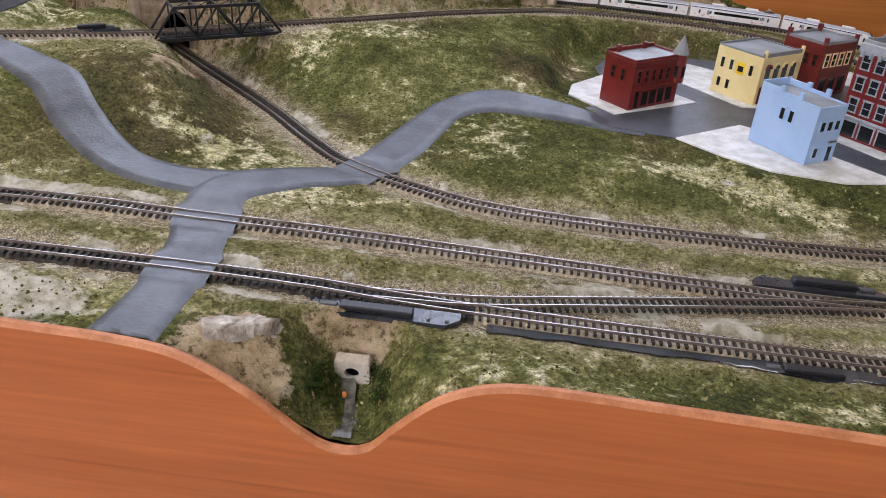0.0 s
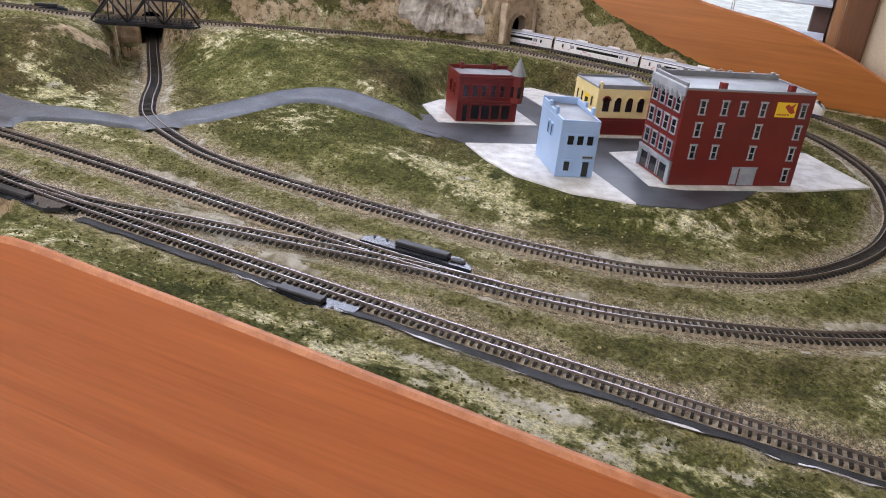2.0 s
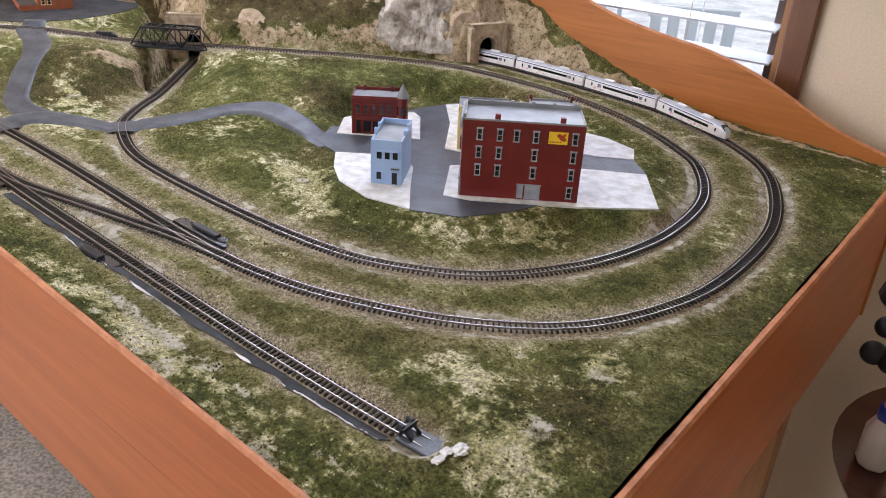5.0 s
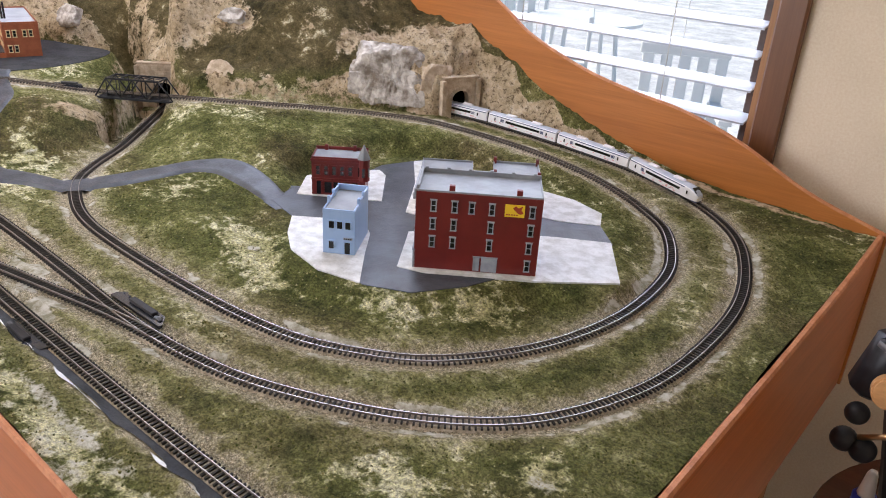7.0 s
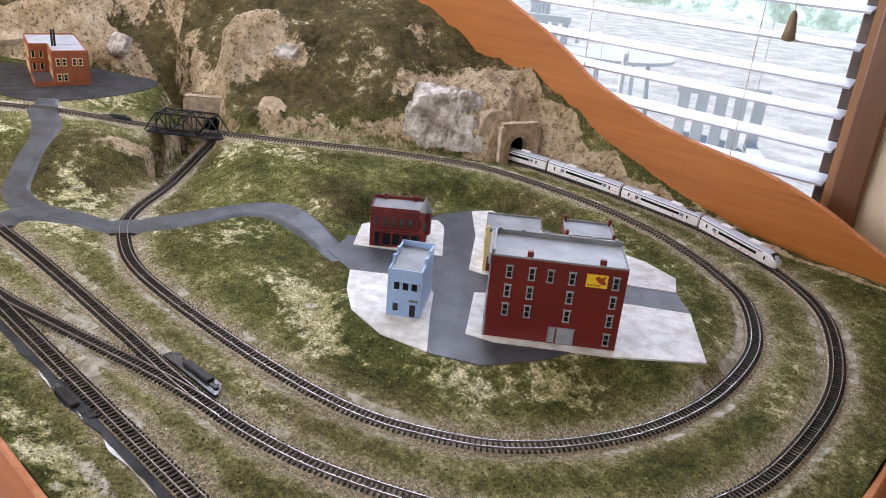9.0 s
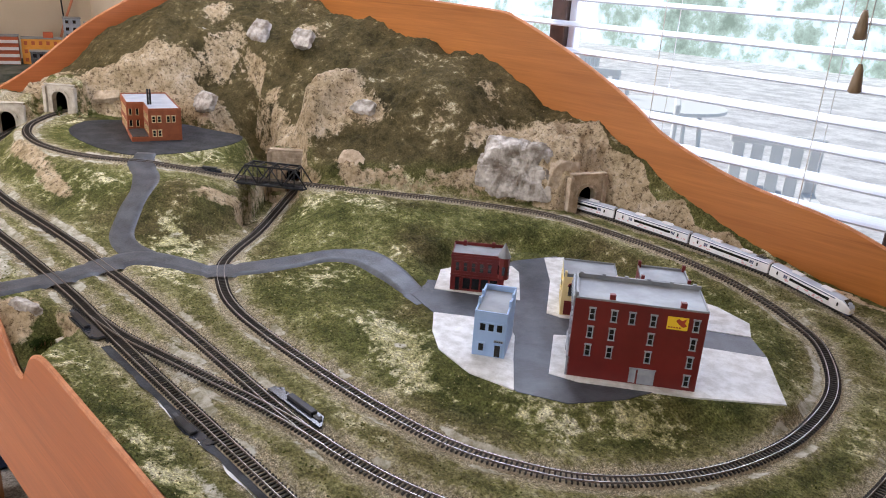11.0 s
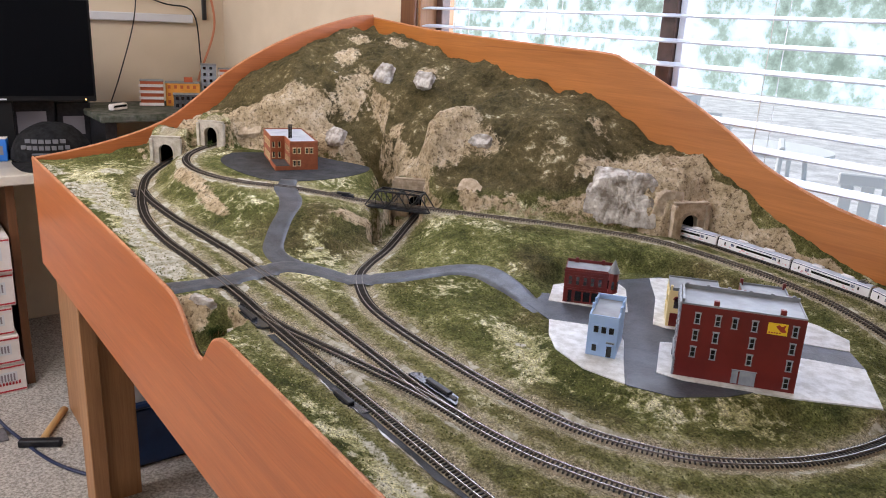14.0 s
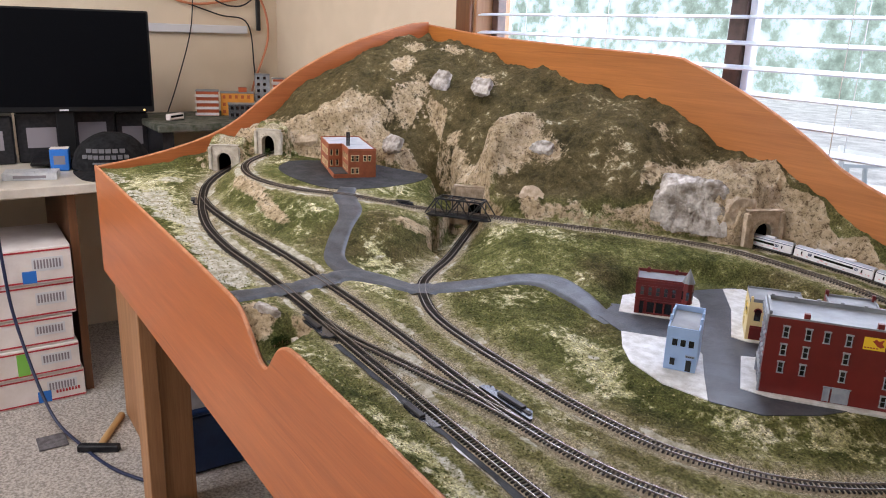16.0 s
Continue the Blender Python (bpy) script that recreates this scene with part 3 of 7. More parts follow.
def heights(px, py):
    """The scenery's height, and the cover masks: gravel, bare rock, straw."""
    w, z = np.full(px.shape, 1e-9), np.full(px.shape, 1e-9)
    for p in GROUND_TRACK:
        k = 1 / (((px - p[0]) ** 2 + (py - p[1]) ** 2) + 2e-4) ** 1.6
        w, z = w + k, z + k * p[2]
    for x, y, h, g in ((0.0, 0.0, 0.99, 8), (0.4, 0.0, 0.982, 8), (0.7, 0.0, 0.975, 8), (1.15, 0.0, 0.968, 10), (1.3, 0.0, 0.962, 8), (1.5, 0.0, 0.952, 8), (1.8, 0.02, 0.94, 10), (1.83, 0.4, 0.940, 8), (1.83, 0.7, 0.942, 8), (0.78, 0.33, 1.022, 10), (0.66, 0.27, 1.022, 6), (0.70, 0.45, 1.028, 10), (0.30, 0.36, 1.036, 8)):
        k = g / (((px - x) ** 2 + (py - y) ** 2) + 2e-4) ** 1.6
        w, z = w + k, z + k * h
    z = z / w
    z += bump_at(px, py, 1.23, 0.30, 0.10, 0.045, 0.010) + bump_at(px, py, 1.10, 0.52, 0.10, 0.06, 0.012) + bump_at(px, py, 0.98, 0.46, 0.05, 0.06, 0.012)
    z += bump_at(px, py, 1.76, 0.10, 0.10, 0.08, 0.006) + bump_at(px, py, 1.55, 0.33, 0.08, 0.04, 0.004)
    # flat ground under the town and the factory lot
    dt, dl = poly_distance(px, py, TOWN), poly_distance(px, py, LOT)
    k = 1 - smooth01(dt / 0.035)
    z = z * (1 - k) + 0.9668 * k
    k = 1 - smooth01(dl / 0.03)
    z = z * (1 - k) + 1.0336 * k
    # gorge beside the sunken line
    sunk = INNER[:75]
    ds, _ = line_distance(px, py, sunk)
    # gully at the front edge
    xc = 1.058
    zg = np.interp(xc + (px - xc) * (1 + 11 * py), FRONT_X, FRONT_Z) - 0.003 + 0.25 * py + 0.045 * smooth01((py - 0.046) / 0.020) + 0.006 * (fbm(px, py, 45, 3) - 0.5)
    z = np.where(abs(px - xc) < 0.12, np.minimum(z, zg), z)
    k = smooth01((0.030 - py) / 0.026)
    z = np.maximum(z, (np.interp(px, FRONT_X, FRONT_Z) - 0.004) * k + z * (1 - k))
    k = smooth01((px - 1.795) / 0.03)
    z = np.maximum(z, (np.interp(py, [0, 0.3, 0.6, 0.8, 0.914], [0.942, 0.946, 0.948, 0.953, 0.963])) * k + z * (1 - k))
    # mountain
    toe = np.interp(px, TOE_X, TOE_Y) + 0.012 * (fbm(px, py, 14, 3) - 0.5)
    d = py - toe
    top = np.minimum(np.interp(px, BACK_X, BACK_Z) + 0 * py, np.interp(py, LEFT_Y, LEFT_Z) + 0.35 * px)
    reach = np.maximum(0.914 - toe, 0.03)
    t = np.clip(d / reach, 0, 1)
    cliff = smooth01(d / 0.028)
    steep = 0.10 + 0.56 * np.exp(-((px - 0.72) / 0.06) ** 2) + 0.42 * np.exp(-((px - 1.13) / 0.07) ** 2) + 0.32 * smooth01((0.34 - px) / 0.06) + 0.3 * (px > 1.165)
    prof = steep * cliff + (1 - steep) * np.power(t, 0.85)
    rough = ((fbm(px + 0.3, py, 5.2, 3) - 0.5) * 0.085 + (fbm(px, py, 17, 4, True) - 0.62) * 0.026) * smooth01(d / 0.10) * np.clip((top - z) / 0.15, 0, 1)
    along = -(px - 0.648) * 0.93 + (py - 0.585) * 0.37
    across = (px - 0.648) * 0.37 + (py - 0.585) * 0.93 + 0.010 * np.sin(along * 42) + 0.03 * (fbm(px, py, 16, 3) - 0.5)
    gorge = np.where(across < 0, np.exp(-(across / 0.078) ** 2), np.exp(-(across / 0.007) ** 2)) * smooth01(d / 0.03) * smooth01((0.37 - along) / 0.10) * (0.098 - 0.15 * np.clip(along, 0, 0.4))
    ledge = np.clip(1.2 * sum(bump_at(px, py, *zone) for zone in ROCK_ZONES), 0, 1) * (d > 0.004)
    rough = rough + ledge * ((fbm(px, py, 26, 4, True) - 0.62) * 0.030 + (fbm(px + 3, py, 80, 3, True) - 0.6) * 0.010)
    rough = rough + bump_at(px, py, 0.92, 0.76, 0.12, 0.07, 0.022) + bump_at(px, py, 0.60, 0.74, 0.06, 0.06, 0.015) - bump_at(px, py, 0.52, 0.62, 0.07, 0.04, 0.03) * smooth01(d / 0.03)
    mount = z + np.maximum(top - z, 0) * prof + rough - gorge
    z = np.where(d > 0, mount, z)
    # track beds
    dtr, it = line_distance(px, py, GROUND_TRACK)
    zt = GROUND_TRACK[it, 2]
    bed = (1 - smooth01((dtr - 0.011) / 0.014)) * (d < 0.004)
    z = z * (1 - bed) + (zt - 0.0032) * bed
    cut = (ds > 0.016) & (ds < 0.05) & (px + 0.75 * (py - 0.42) < 0.868) & (py > 0.33) & (d < 0.0)
    z = np.where(cut & (z < 0.99), np.minimum(z, 0.945), z)
    for (mx, my, mz), (ox, oy), mw, mh in MOUTHS:
        along, side = (px - mx) * ox + (py - my) * oy, abs(-(px - mx) * oy + (py - my) * ox)
        if mw < 0.08:
            knoll = (mz + mh - 0.004 + (0.030 if mx > 1 else 0.014) * smooth01(-along / 0.03)) * (1 - smooth01((side - 0.034) / 0.03)) + z * smooth01((side - 0.034) / 0.03)
            z = np.where((along < 0.001) & (along > -0.07) & (side < 0.064), np.maximum(z, knoll + 0.006 * fbm(px, py, 30, 3)), z)
        z = np.where((side < mw / 2 + 0.003) & (along < 0.0) & (along > -0.05), np.maximum(z, mz + mh - 0.006), z)
        z = np.where((side < mw / 2 - 0.004) & (along >= 0.0) & (along < 0.03), mz - 0.0034, z)
    # roads lie in a smoothed bed
    dr = np.minimum(line_distance(px, py, ROAD_MAIN)[0], line_distance(px, py, ROAD_UP)[0])
    calm = np.clip(np.maximum.reduce([1 - smooth01((dr - 0.02) / 0.02), 1 - smooth01((dt - 0.0) / 0.02), 1 - smooth01(dl / 0.02), bed]), 0, 1)
    z += (1 - calm) * (0.0065 * (fbm(px, py, 30, 4) - 0.5) + 0.004 * (fbm(px, py, 120, 3) - 0.5))
    gx = np.gradient(z, px[0, 1] - px[0, 0], axis=1) if px.ndim == 2 else np.zeros_like(z)
    gy = np.gradient(z, py[1, 0] - py[0, 0], axis=0) if px.ndim == 2 else np.zeros_like(z)
    slope = np.hypot(gx, gy)
    gravel = np.clip(1 - (dtr - 0.008) / 0.040, 0, 1) * (d < 0.01)
    gravel = np.maximum(gravel, 0.42 * np.clip(bump_at(px, py, 1.80, 0.45, 0.025, 0.22, 1.0) + bump_at(px, py, 1.0, 0.17, 0.25, 0.03, 0.9) + bump_at(px, py, 1.3, 0.12, 0.3, 0.035, 0.7), 0, 1) * (0.5 + fbm(px, py, 20, 3)))
    gravel = np.maximum(gravel, np.clip(bump_at(px, py, 1.21, 0.105, 0.07, 0.02, 1.2), 0, 1))
    rockm = (0.40 + 0.3 * (px > 1.13) + 0.3 * np.exp(-((px - 0.72) / 0.05) ** 2)) * np.clip((slope - 1.3) / 1.0, 0, 1) + 0.16 * smooth01((fbm(px, py, 8, 5, True) - 0.60) / 0.2) * smooth01(d / 0.02)
    area = sum(bump_at(px, py, *zone) for zone in ROCK_ZONES)
    rockm = np.maximum(rockm, np.clip(1.2 * area, 0, 1) * (0.45 + 0.55 * fbm(px, py, 14, 4)) * (d > -0.005))
    rockm = np.maximum(rockm, np.clip(bump_at(px, py, 0.995, 0.01, 0.030, 0.03, 1.0) + bump_at(px, py, 1.06, 0.055, 0.03, 0.012, 0.7) + bump_at(px, py, 0.46, 0.198, 0.10, 0.018, 0.8) + bump_at(px, py, 0.62, 0.19, 0.06, 0.016, 0.7) + bump_at(px, py, 0.815, 0.375, 0.02, 0.06, 0.75), 0, 1))
    rockm = np.maximum(rockm, smooth01((0.06 - abs(d - 0.03)) / 0.03) * smooth01((px - 1.15) / 0.03) * 0.95)
    straw = 0.42 * smooth01((fbm(px, py, 9, 4) - 0.55) / 0.15) * (d < 0.02)
    straw = np.maximum(straw, bump_at(px, py, 1.31, 0.325, 0.055, 0.028, 0.95) + bump_at(px, py, 1.50, 0.33, 0.06, 0.02, 0.6) + bump_at(px, py, 0.72, 0.03, 0.09, 0.03, 0.9) + bump_at(px, py, 1.76, 0.12, 0.05, 0.05, 0.9) + bump_at(px, py, 0.90, 0.25, 0.02, 0.03, 0.9) + bump_at(px, py, 0.35, 0.05, 0.16, 0.045, 1.1) + bump_at(px, py, 0.17, 0.12, 0.07, 0.06, 1.0) + bump_at(px, py, 0.62, 0.04, 0.12, 0.03, 0.9) + bump_at(px, py, 0.55, 0.19, 0.12, 0.02, 0.5) + bump_at(px, py, 0.97, 0.20, 0.05, 0.03, 0.6) + bump_at(px, py, 1.33, 0.30, 0.05, 0.025, 0.5) + bump_at(px, py, 1.60, 0.40, 0.03, 0.03, 0.4) + bump_at(px, py, 1.45, 0.02, 0.25, 0.02, 0.8) + bump_at(px, py, 1.69, 0.165, 0.03, 0.015, 0.8) + bump_at(px, py, 1.765, 0.24, 0.03, 0.03, 0.9) + bump_at(px, py, 1.40, 0.285, 0.05, 0.02, 0.7) + bump_at(px, py, 1.58, 0.395, 0.04, 0.03, 0.6) + bump_at(px, py, 0.865, 0.268, 0.025, 0.02, 0.8))
    rockm = rockm * (1 - 0.9 * smooth01((py - 0.9045 + 0.004 * np.sin(px * 70)) / 0.005) * (px > 1.1))
    edge = np.exp(-((dtr - 0.0165) / 0.006) ** 2) * (d < 0.0)
    plaster = edge * smooth01((fbm(px, py, 24, 3) - 0.50) / 0.14) * (0.46 + 0.34 * smooth01((1.15 - px) / 0.3) * (py < 0.25))
    plaster += bump_at(px, py, 0.32, 0.06, 0.06, 0.03, 0.34) + bump_at(px, py, 0.20, 0.115, 0.035, 0.03, 0.5) + bump_at(px, py, 0.74, 0.022, 0.10, 0.018, 0.42) + bump_at(px, py, 0.42, 0.045, 0.10, 0.03, 0.30) + bump_at(px, py, 1.325, 0.315, 0.018, 0.012, 0.40) + bump_at(px, py, 1.22, 0.103, 0.05, 0.012, 0.34) + bump_at(px, py, 1.77, 0.14, 0.03, 0.04, 0.28) + bump_at(px, py, 1.72, 0.08, 0.03, 0.03, 0.2) + bump_at(px, py, 1.5, 0.035, 0.25, 0.012, 0.26) + bump_at(px, py, 0.885, 0.262, 0.015, 0.02, 0.36) + bump_at(px, py, 0.99, 0.012, 0.02, 0.02, 0.4)
    plaster += 0.30 * smooth01((0.065 - py) / 0.05) * smooth01((0.98 - px) / 0.1) * smooth01((fbm(px, py, 12, 3) - 0.38) / 0.2)
    plaster += 0.25 * smooth01((0.05 - py) / 0.04) * smooth01((px - 1.12) / 0.05) * smooth01((fbm(px, py, 14, 3) - 0.42) / 0.2) + bump_at(px, py, 1.77, 0.235, 0.022, 0.02, 0.33) + bump_at(px, py, 0.12, 0.80, 0.08, 0.05, 0.16) + bump_at(px, py, 0.2, 0.72, 0.03, 0.03, 0.25)
    plaster += bump_at(px, py, 0.82, 0.032, 0.07, 0.022, 0.42) + bump_at(px, py, 0.60, 0.098, 0.05, 0.008, 0.45) + bump_at(px, py, 0.86, 0.158, 0.07, 0.007, 0.40) + bump_at(px, py, 0.55, 0.05, 0.10, 0.020, 0.30) + bump_at(px, py, 1.03, 0.262, 0.012, 0.02, 0.4) + bump_at(px, py, 0.46, 0.24, 0.05, 0.010, 0.3) + bump_at(px, py, 1.2, 0.118, 0.05, 0.008, 0.4) + bump_at(px, py, 1.35, 0.09, 0.3, 0.006, 0.22) + bump_at(px, py, 1.005, 0.012, 0.03, 0.018, 0.4)
    plaster *= 0.95 + 0.7 * fbm(px, py, 40, 3)
    return z, gravel, rockm, np.clip(straw, 0, 1), smooth01(d / 0.05), np.clip(plaster, 0, 0.6)


NX, NY = 640, 321
gx = np.linspace(0.0, 1.836, NX)
gy = np.linspace(0.0, 0.914, NY)
GX, GY = np.meshgrid(gx, gy)
GZ, G_GRAVEL, G_ROCK, G_STRAW, G_HIGH, G_PLASTER = heights(GX, GY)


def ground_z(x, y):
    fx, fy = np.clip(x / 1.836, 0, 0.99999) * (NX - 1), np.clip(y / 0.914, 0, 0.99999) * (NY - 1)
    i, j = int(fx), int(fy)
    u, v = fx - i, fy - j
    return float((GZ[j, i] * (1 - u) + GZ[j, i + 1] * u) * (1 - v) + (GZ[j + 1, i] * (1 - u) + GZ[j + 1, i + 1] * u) * v)


def build_scenery():
    verts = np.stack([GX.ravel(), GY.ravel(), GZ.ravel()], 1)
    i, j = np.meshgrid(np.arange(NX - 1), np.arange(NY - 1))
    a = (j * NX + i).ravel()
    faces = np.stack([a, a + 1, a + NX + 1, a + NX], 1)
    mid = verts[faces].mean(1)
    keep = np.ones(len(faces), bool)
    for (mx, my, mz), (ox, oy), mw, mh in MOUTHS:
        along = (mid[:, 0] - mx) * ox + (mid[:, 1] - my) * oy
        side = abs(-(mid[:, 0] - mx) * oy + (mid[:, 1] - my) * ox)
        span = verts[faces][:, :, 2]
        keep &= ~((side < 0.0165) & (abs(along) < 0.012) & (span.max(1) > mz + 0.004) & (span.min(1) < mz + mh - 0.012))
    ob = mesh("scenery_ground", verts, faces[keep], M_TURF, smooth=True)
    me = ob.data
    col = me.color_attributes.new("cover", "FLOAT_COLOR", "POINT")
    data = np.stack([0.5 * G_GRAVEL.ravel(), G_ROCK.ravel(), G_STRAW.ravel(), G_HIGH.ravel()], 1).astype(np.float32)
    col.data.foreach_set("color", data.ravel())
    pl = me.attributes.new("plaster", "FLOAT", "POINT")
    pl.data.foreach_set("value", G_PLASTER.ravel().astype(np.float32))
    return tagged(ob, "flock-covered model landscape with meadows and a rocky mountain", "scenery", kind="structure")


scenery = build_scenery()


# ---- edge boards and table ----
def edge_board(name, prof_top, bottom, thick, axis, at, material, label):
    """A plywood board with a cut top edge; axis x or y along it."""
    n = len(prof_top)
    v, f = [], []
    for s, z in prof_top:
        for off, zz in ((0, bottom), (0, z - 0.003), (thick * 0.25, z), (thick * 0.75, z), (thick, z - 0.003), (thick, bottom)):
            v.append((s, at + off, zz) if axis == "x" else (at + off, s, zz))
    for k in range(n - 1):
        for q in range(6):
            a, b = k * 6 + q, k * 6 + (q + 1) % 6
            f.append((a, b, b + 6, a + 6))
    f += [tuple(range(6)), tuple(range((n - 1) * 6, n * 6))[::-1]]
    ob = mesh(name, v, f, material)
    ob.data.materials.append(M_EDGE)
    for p in ob.data.polygons:
        if p.index % 6 in (1, 2, 3) and p.index < (n - 1) * 6:
            p.material_index = 1
    bm = bmesh.new()
    bm.from_mesh(ob.data)
    bmesh.ops.recalc_face_normals(bm, faces=bm.faces)
    bm.to_mesh(ob.data)
    bm.free()
    return tagged(ob, label, "edge board", kind="structure")


BOTTOM = 0.738
front = spline(list(zip(FRONT_X, FRONT_Z)), 0.008)
edge_board("edge_board_front", [(x, z) for x, z in front], BOTTOM, 0.006, "x", -0.0065, M_FASCIA, "orange-stained plywood edge board with a dip over a culvert")
back = spline([(-0.018, 1.35), (0.3, 1.325), (0.63, 1.312), (0.88, 1.304), (0.935, 1.294), (1.04, 1.256), (1.14, 1.212), (1.213, 1.173), (1.27, 1.138), (1.374, 1.101), (1.466, 1.082), (1.547, 1.070), (1.638, 1.043), (1.74, 0.998), (1.848, 0.968)], 0.012)
edge_board("edge_board_back", [(x, z) for x, z in back], BOTTOM, 0.008, "x", 0.915, M_FASCIA_BACK, "tall orange-stained plywood board cut to the mountain's outline")
left = spline([(-0.001, 1.0), (0.095, 1.015), (0.232, 1.049), (0.335, 1.095), (0.49, 1.208), (0.656, 1.29), (0.834, 1.344), (0.914, 1.356)], 0.012)
edge_board("edge_board_left", [(y, z) for y, z in left], BOTTOM, 0.008, "y", -0.0085, M_FASCIA_Y, "orange-stained plywood board rising to the mountain top")
edge_board("edge_board_right", [(y, z) for y, z in spline([(-0.001, 0.945), (0.3, 0.949), (0.6, 0.951), (0.8, 0.957), (0.914, 0.968)], 0.02)], BOTTOM, 0.008, "y", 1.8365, M_FASCIA_Y, "low orange-stained plywood edge board")
tagged(box("layout_deck", 0.0, 0.0, 0.80, 1.836, 0.914, 0.82, M_LEG), "plywood deck under the model landscape", "deck", kind="structure")
for lx, ly in ((0.05, 0.03), (1.72, 0.03), (0.05, 0.80), (1.72, 0.80)):
    leg = empty("table_leg", pose(lx, ly, FLOOR), "knotty fir post leg under the layout table", "table leg", "legs of the layout table")
    box("post_board", 0, 0.0, 0, 0.09, 0.038, 0.80 - FLOOR, M_LEG, leg, bevel=0.002)
    box("post_board", 0, 0.0385, 0, 0.038, 0.127, 0.80 - FLOOR, M_LEG, leg, bevel=0.002)


# ---- tracks ----
TIE_ME = bpy.data.meshes.new("tie")
_b = add_box(bmesh.new(), -0.00085, -0.0082, -0.0015, 0.00085, 0.0082, 0.0006)
_b.to_mesh(TIE_ME)
_b.free()
TIE_ME.materials.append(M_TIE)


def frames_along(curve, step):
    s = np.concatenate([[0], np.cumsum(np.linalg.norm(np.diff(curve, axis=0), axis=1))])
    k = np.arange(step / 2, s[-1], step)
    p = np.stack([np.interp(k, s, curve[:, j]) for j in range(3)], 1)
    q = np.stack([np.interp(k + 0.002, s, curve[:, j]) for j in range(3)], 1)
    p0 = np.stack([np.interp(k - 0.002, s, curve[:, j]) for j in range(3)], 1)
    return p, q - p0


def rail(name, curve, side, parent):
    """One rail, an I profile swept along the line."""
    d = np.gradient(curve, axis=0)
    nrm = np.stack([-d[:, 1], d[:, 0]], 1) / np.hypot(d[:, 0], d[:, 1])[:, None]
    prof = [(-0.0005, 0.0003), (0.0005, 0.0003), (0.00025, 0.0011), (0.00033, 0.0022), (-0.00033, 0.0022), (-0.00025, 0.0011)]
    v, f, k = [], [], len(prof)
    for p, w in zip(curve, nrm):
        for o, z in prof:
            v.append((p[0] + w[0] * (side + o), p[1] + w[1] * (side + o), p[2] + z))
    for i in range(len(curve) - 1):
        for q in range(k):
            a, b = i * k + q, i * k + (q + 1) % k
            f.append((a, b, b + k, a + k))
    ob = mesh(name, v, f, M_RUST, parent, "bright-topped nickel rail")
    ob.data.materials.append(M_RAIL)
    ob.data.polygons.foreach_set("material_index", [1 if i % k == 3 else 0 for i in range(len(f))])


def bed(curve, parent, wide=0.0092, low=0.006, material=None):
    d = np.gradient(curve, axis=0)
    nrm = np.stack([-d[:, 1], d[:, 0]], 1) / np.hypot(d[:, 0], d[:, 1])[:, None]
    v, f = [], []
    for p, w in zip(curve, nrm):
        for o, z in ((-wide - 0.004, -low), (-wide + 0.003, -0.0012), (wide - 0.003, -0.0012), (wide + 0.004, -low)):
            o += random.uniform(-0.0012, 0.0012)
            v.append((p[0] + w[0] * o, p[1] + w[1] * o, p[2] + z + random.uniform(-0.0004, 0.0004)))
    for i in range(len(curve) - 1):
        for q in range(3):
            a = i * 4 + q
            f.append((a, a + 1, a + 5, a + 4))
    mesh("ballast", v, f, material or M_BALLAST, parent, "scattered fine ballast")


def track(name, curve, label, near, bedded=True, step=0.0049):
    """near: the test that picks the ties made as single parts; the others are one mesh."""
    ob = empty(name, Matrix(), label, "track")
    rail("rail", curve, -0.0046, ob)
    rail("rail", curve, 0.0046, ob)
    if bedded:
        cut = int(np.argmax(curve[:, 0] > (1.12 if name == "siding_track" else 0.80)))
        bed(curve[:cut + 1], ob, material=M_DARKBALLAST)
        bed(curve[cut:], ob)
    p, d = frames_along(curve, step)
    v, f, single = [], [], 0
    base = [Vector(x.co) for x in TIE_ME.vertices]
    quads = [tuple(x.vertices) for x in TIE_ME.polygons]
    for q, w in zip(p, d):
        m = Matrix.Translation(q) @ Matrix.Rotation(math.atan2(w[1], w[0]) + random.uniform(-0.03, 0.03), 4, "Z")
        if near(q) and single < 300:
            t = new("tie", TIE_ME)
            t.parent = ob
            t.matrix_basis = m
            single += 1
        else:
            n = len(v)
            v += [m @ x for x in base]
            f += [tuple(n + i for i in x) for x in quads]
    if v:
        tagged(mesh("tie_run", v, f, M_TIE, ob), kind="stuff")
    return ob


track("siding_track", SIDING, "dark model railway siding with bright rails along the front edge", lambda q: q[0] > 0.85)
track("main_track", MAIN, "single-line model railway track curving round the layout", lambda q: q[0] > 1.0 and q[1] < 0.6)
track("crossover_track", CROSSOVER, "short crossover track between siding and main line", lambda q: True, False)
track("inner_track", INNER, "model railway loop climbing round the town to the bridge", lambda q: q[1] < 0.5 and q[0] > 1.0, False)
_in = empty("inner_track_bed", Matrix(), "grey-brown ballast strip under the climbing loop", "ballast", kind="structure")
_ok = off_span(INNER)
_first = int(np.argmax(~_ok))
_last = len(_ok) - int(np.argmax(~_ok[::-1]))
bed(INNER[:_first], _in)
bed(INNER[_last:], _in)


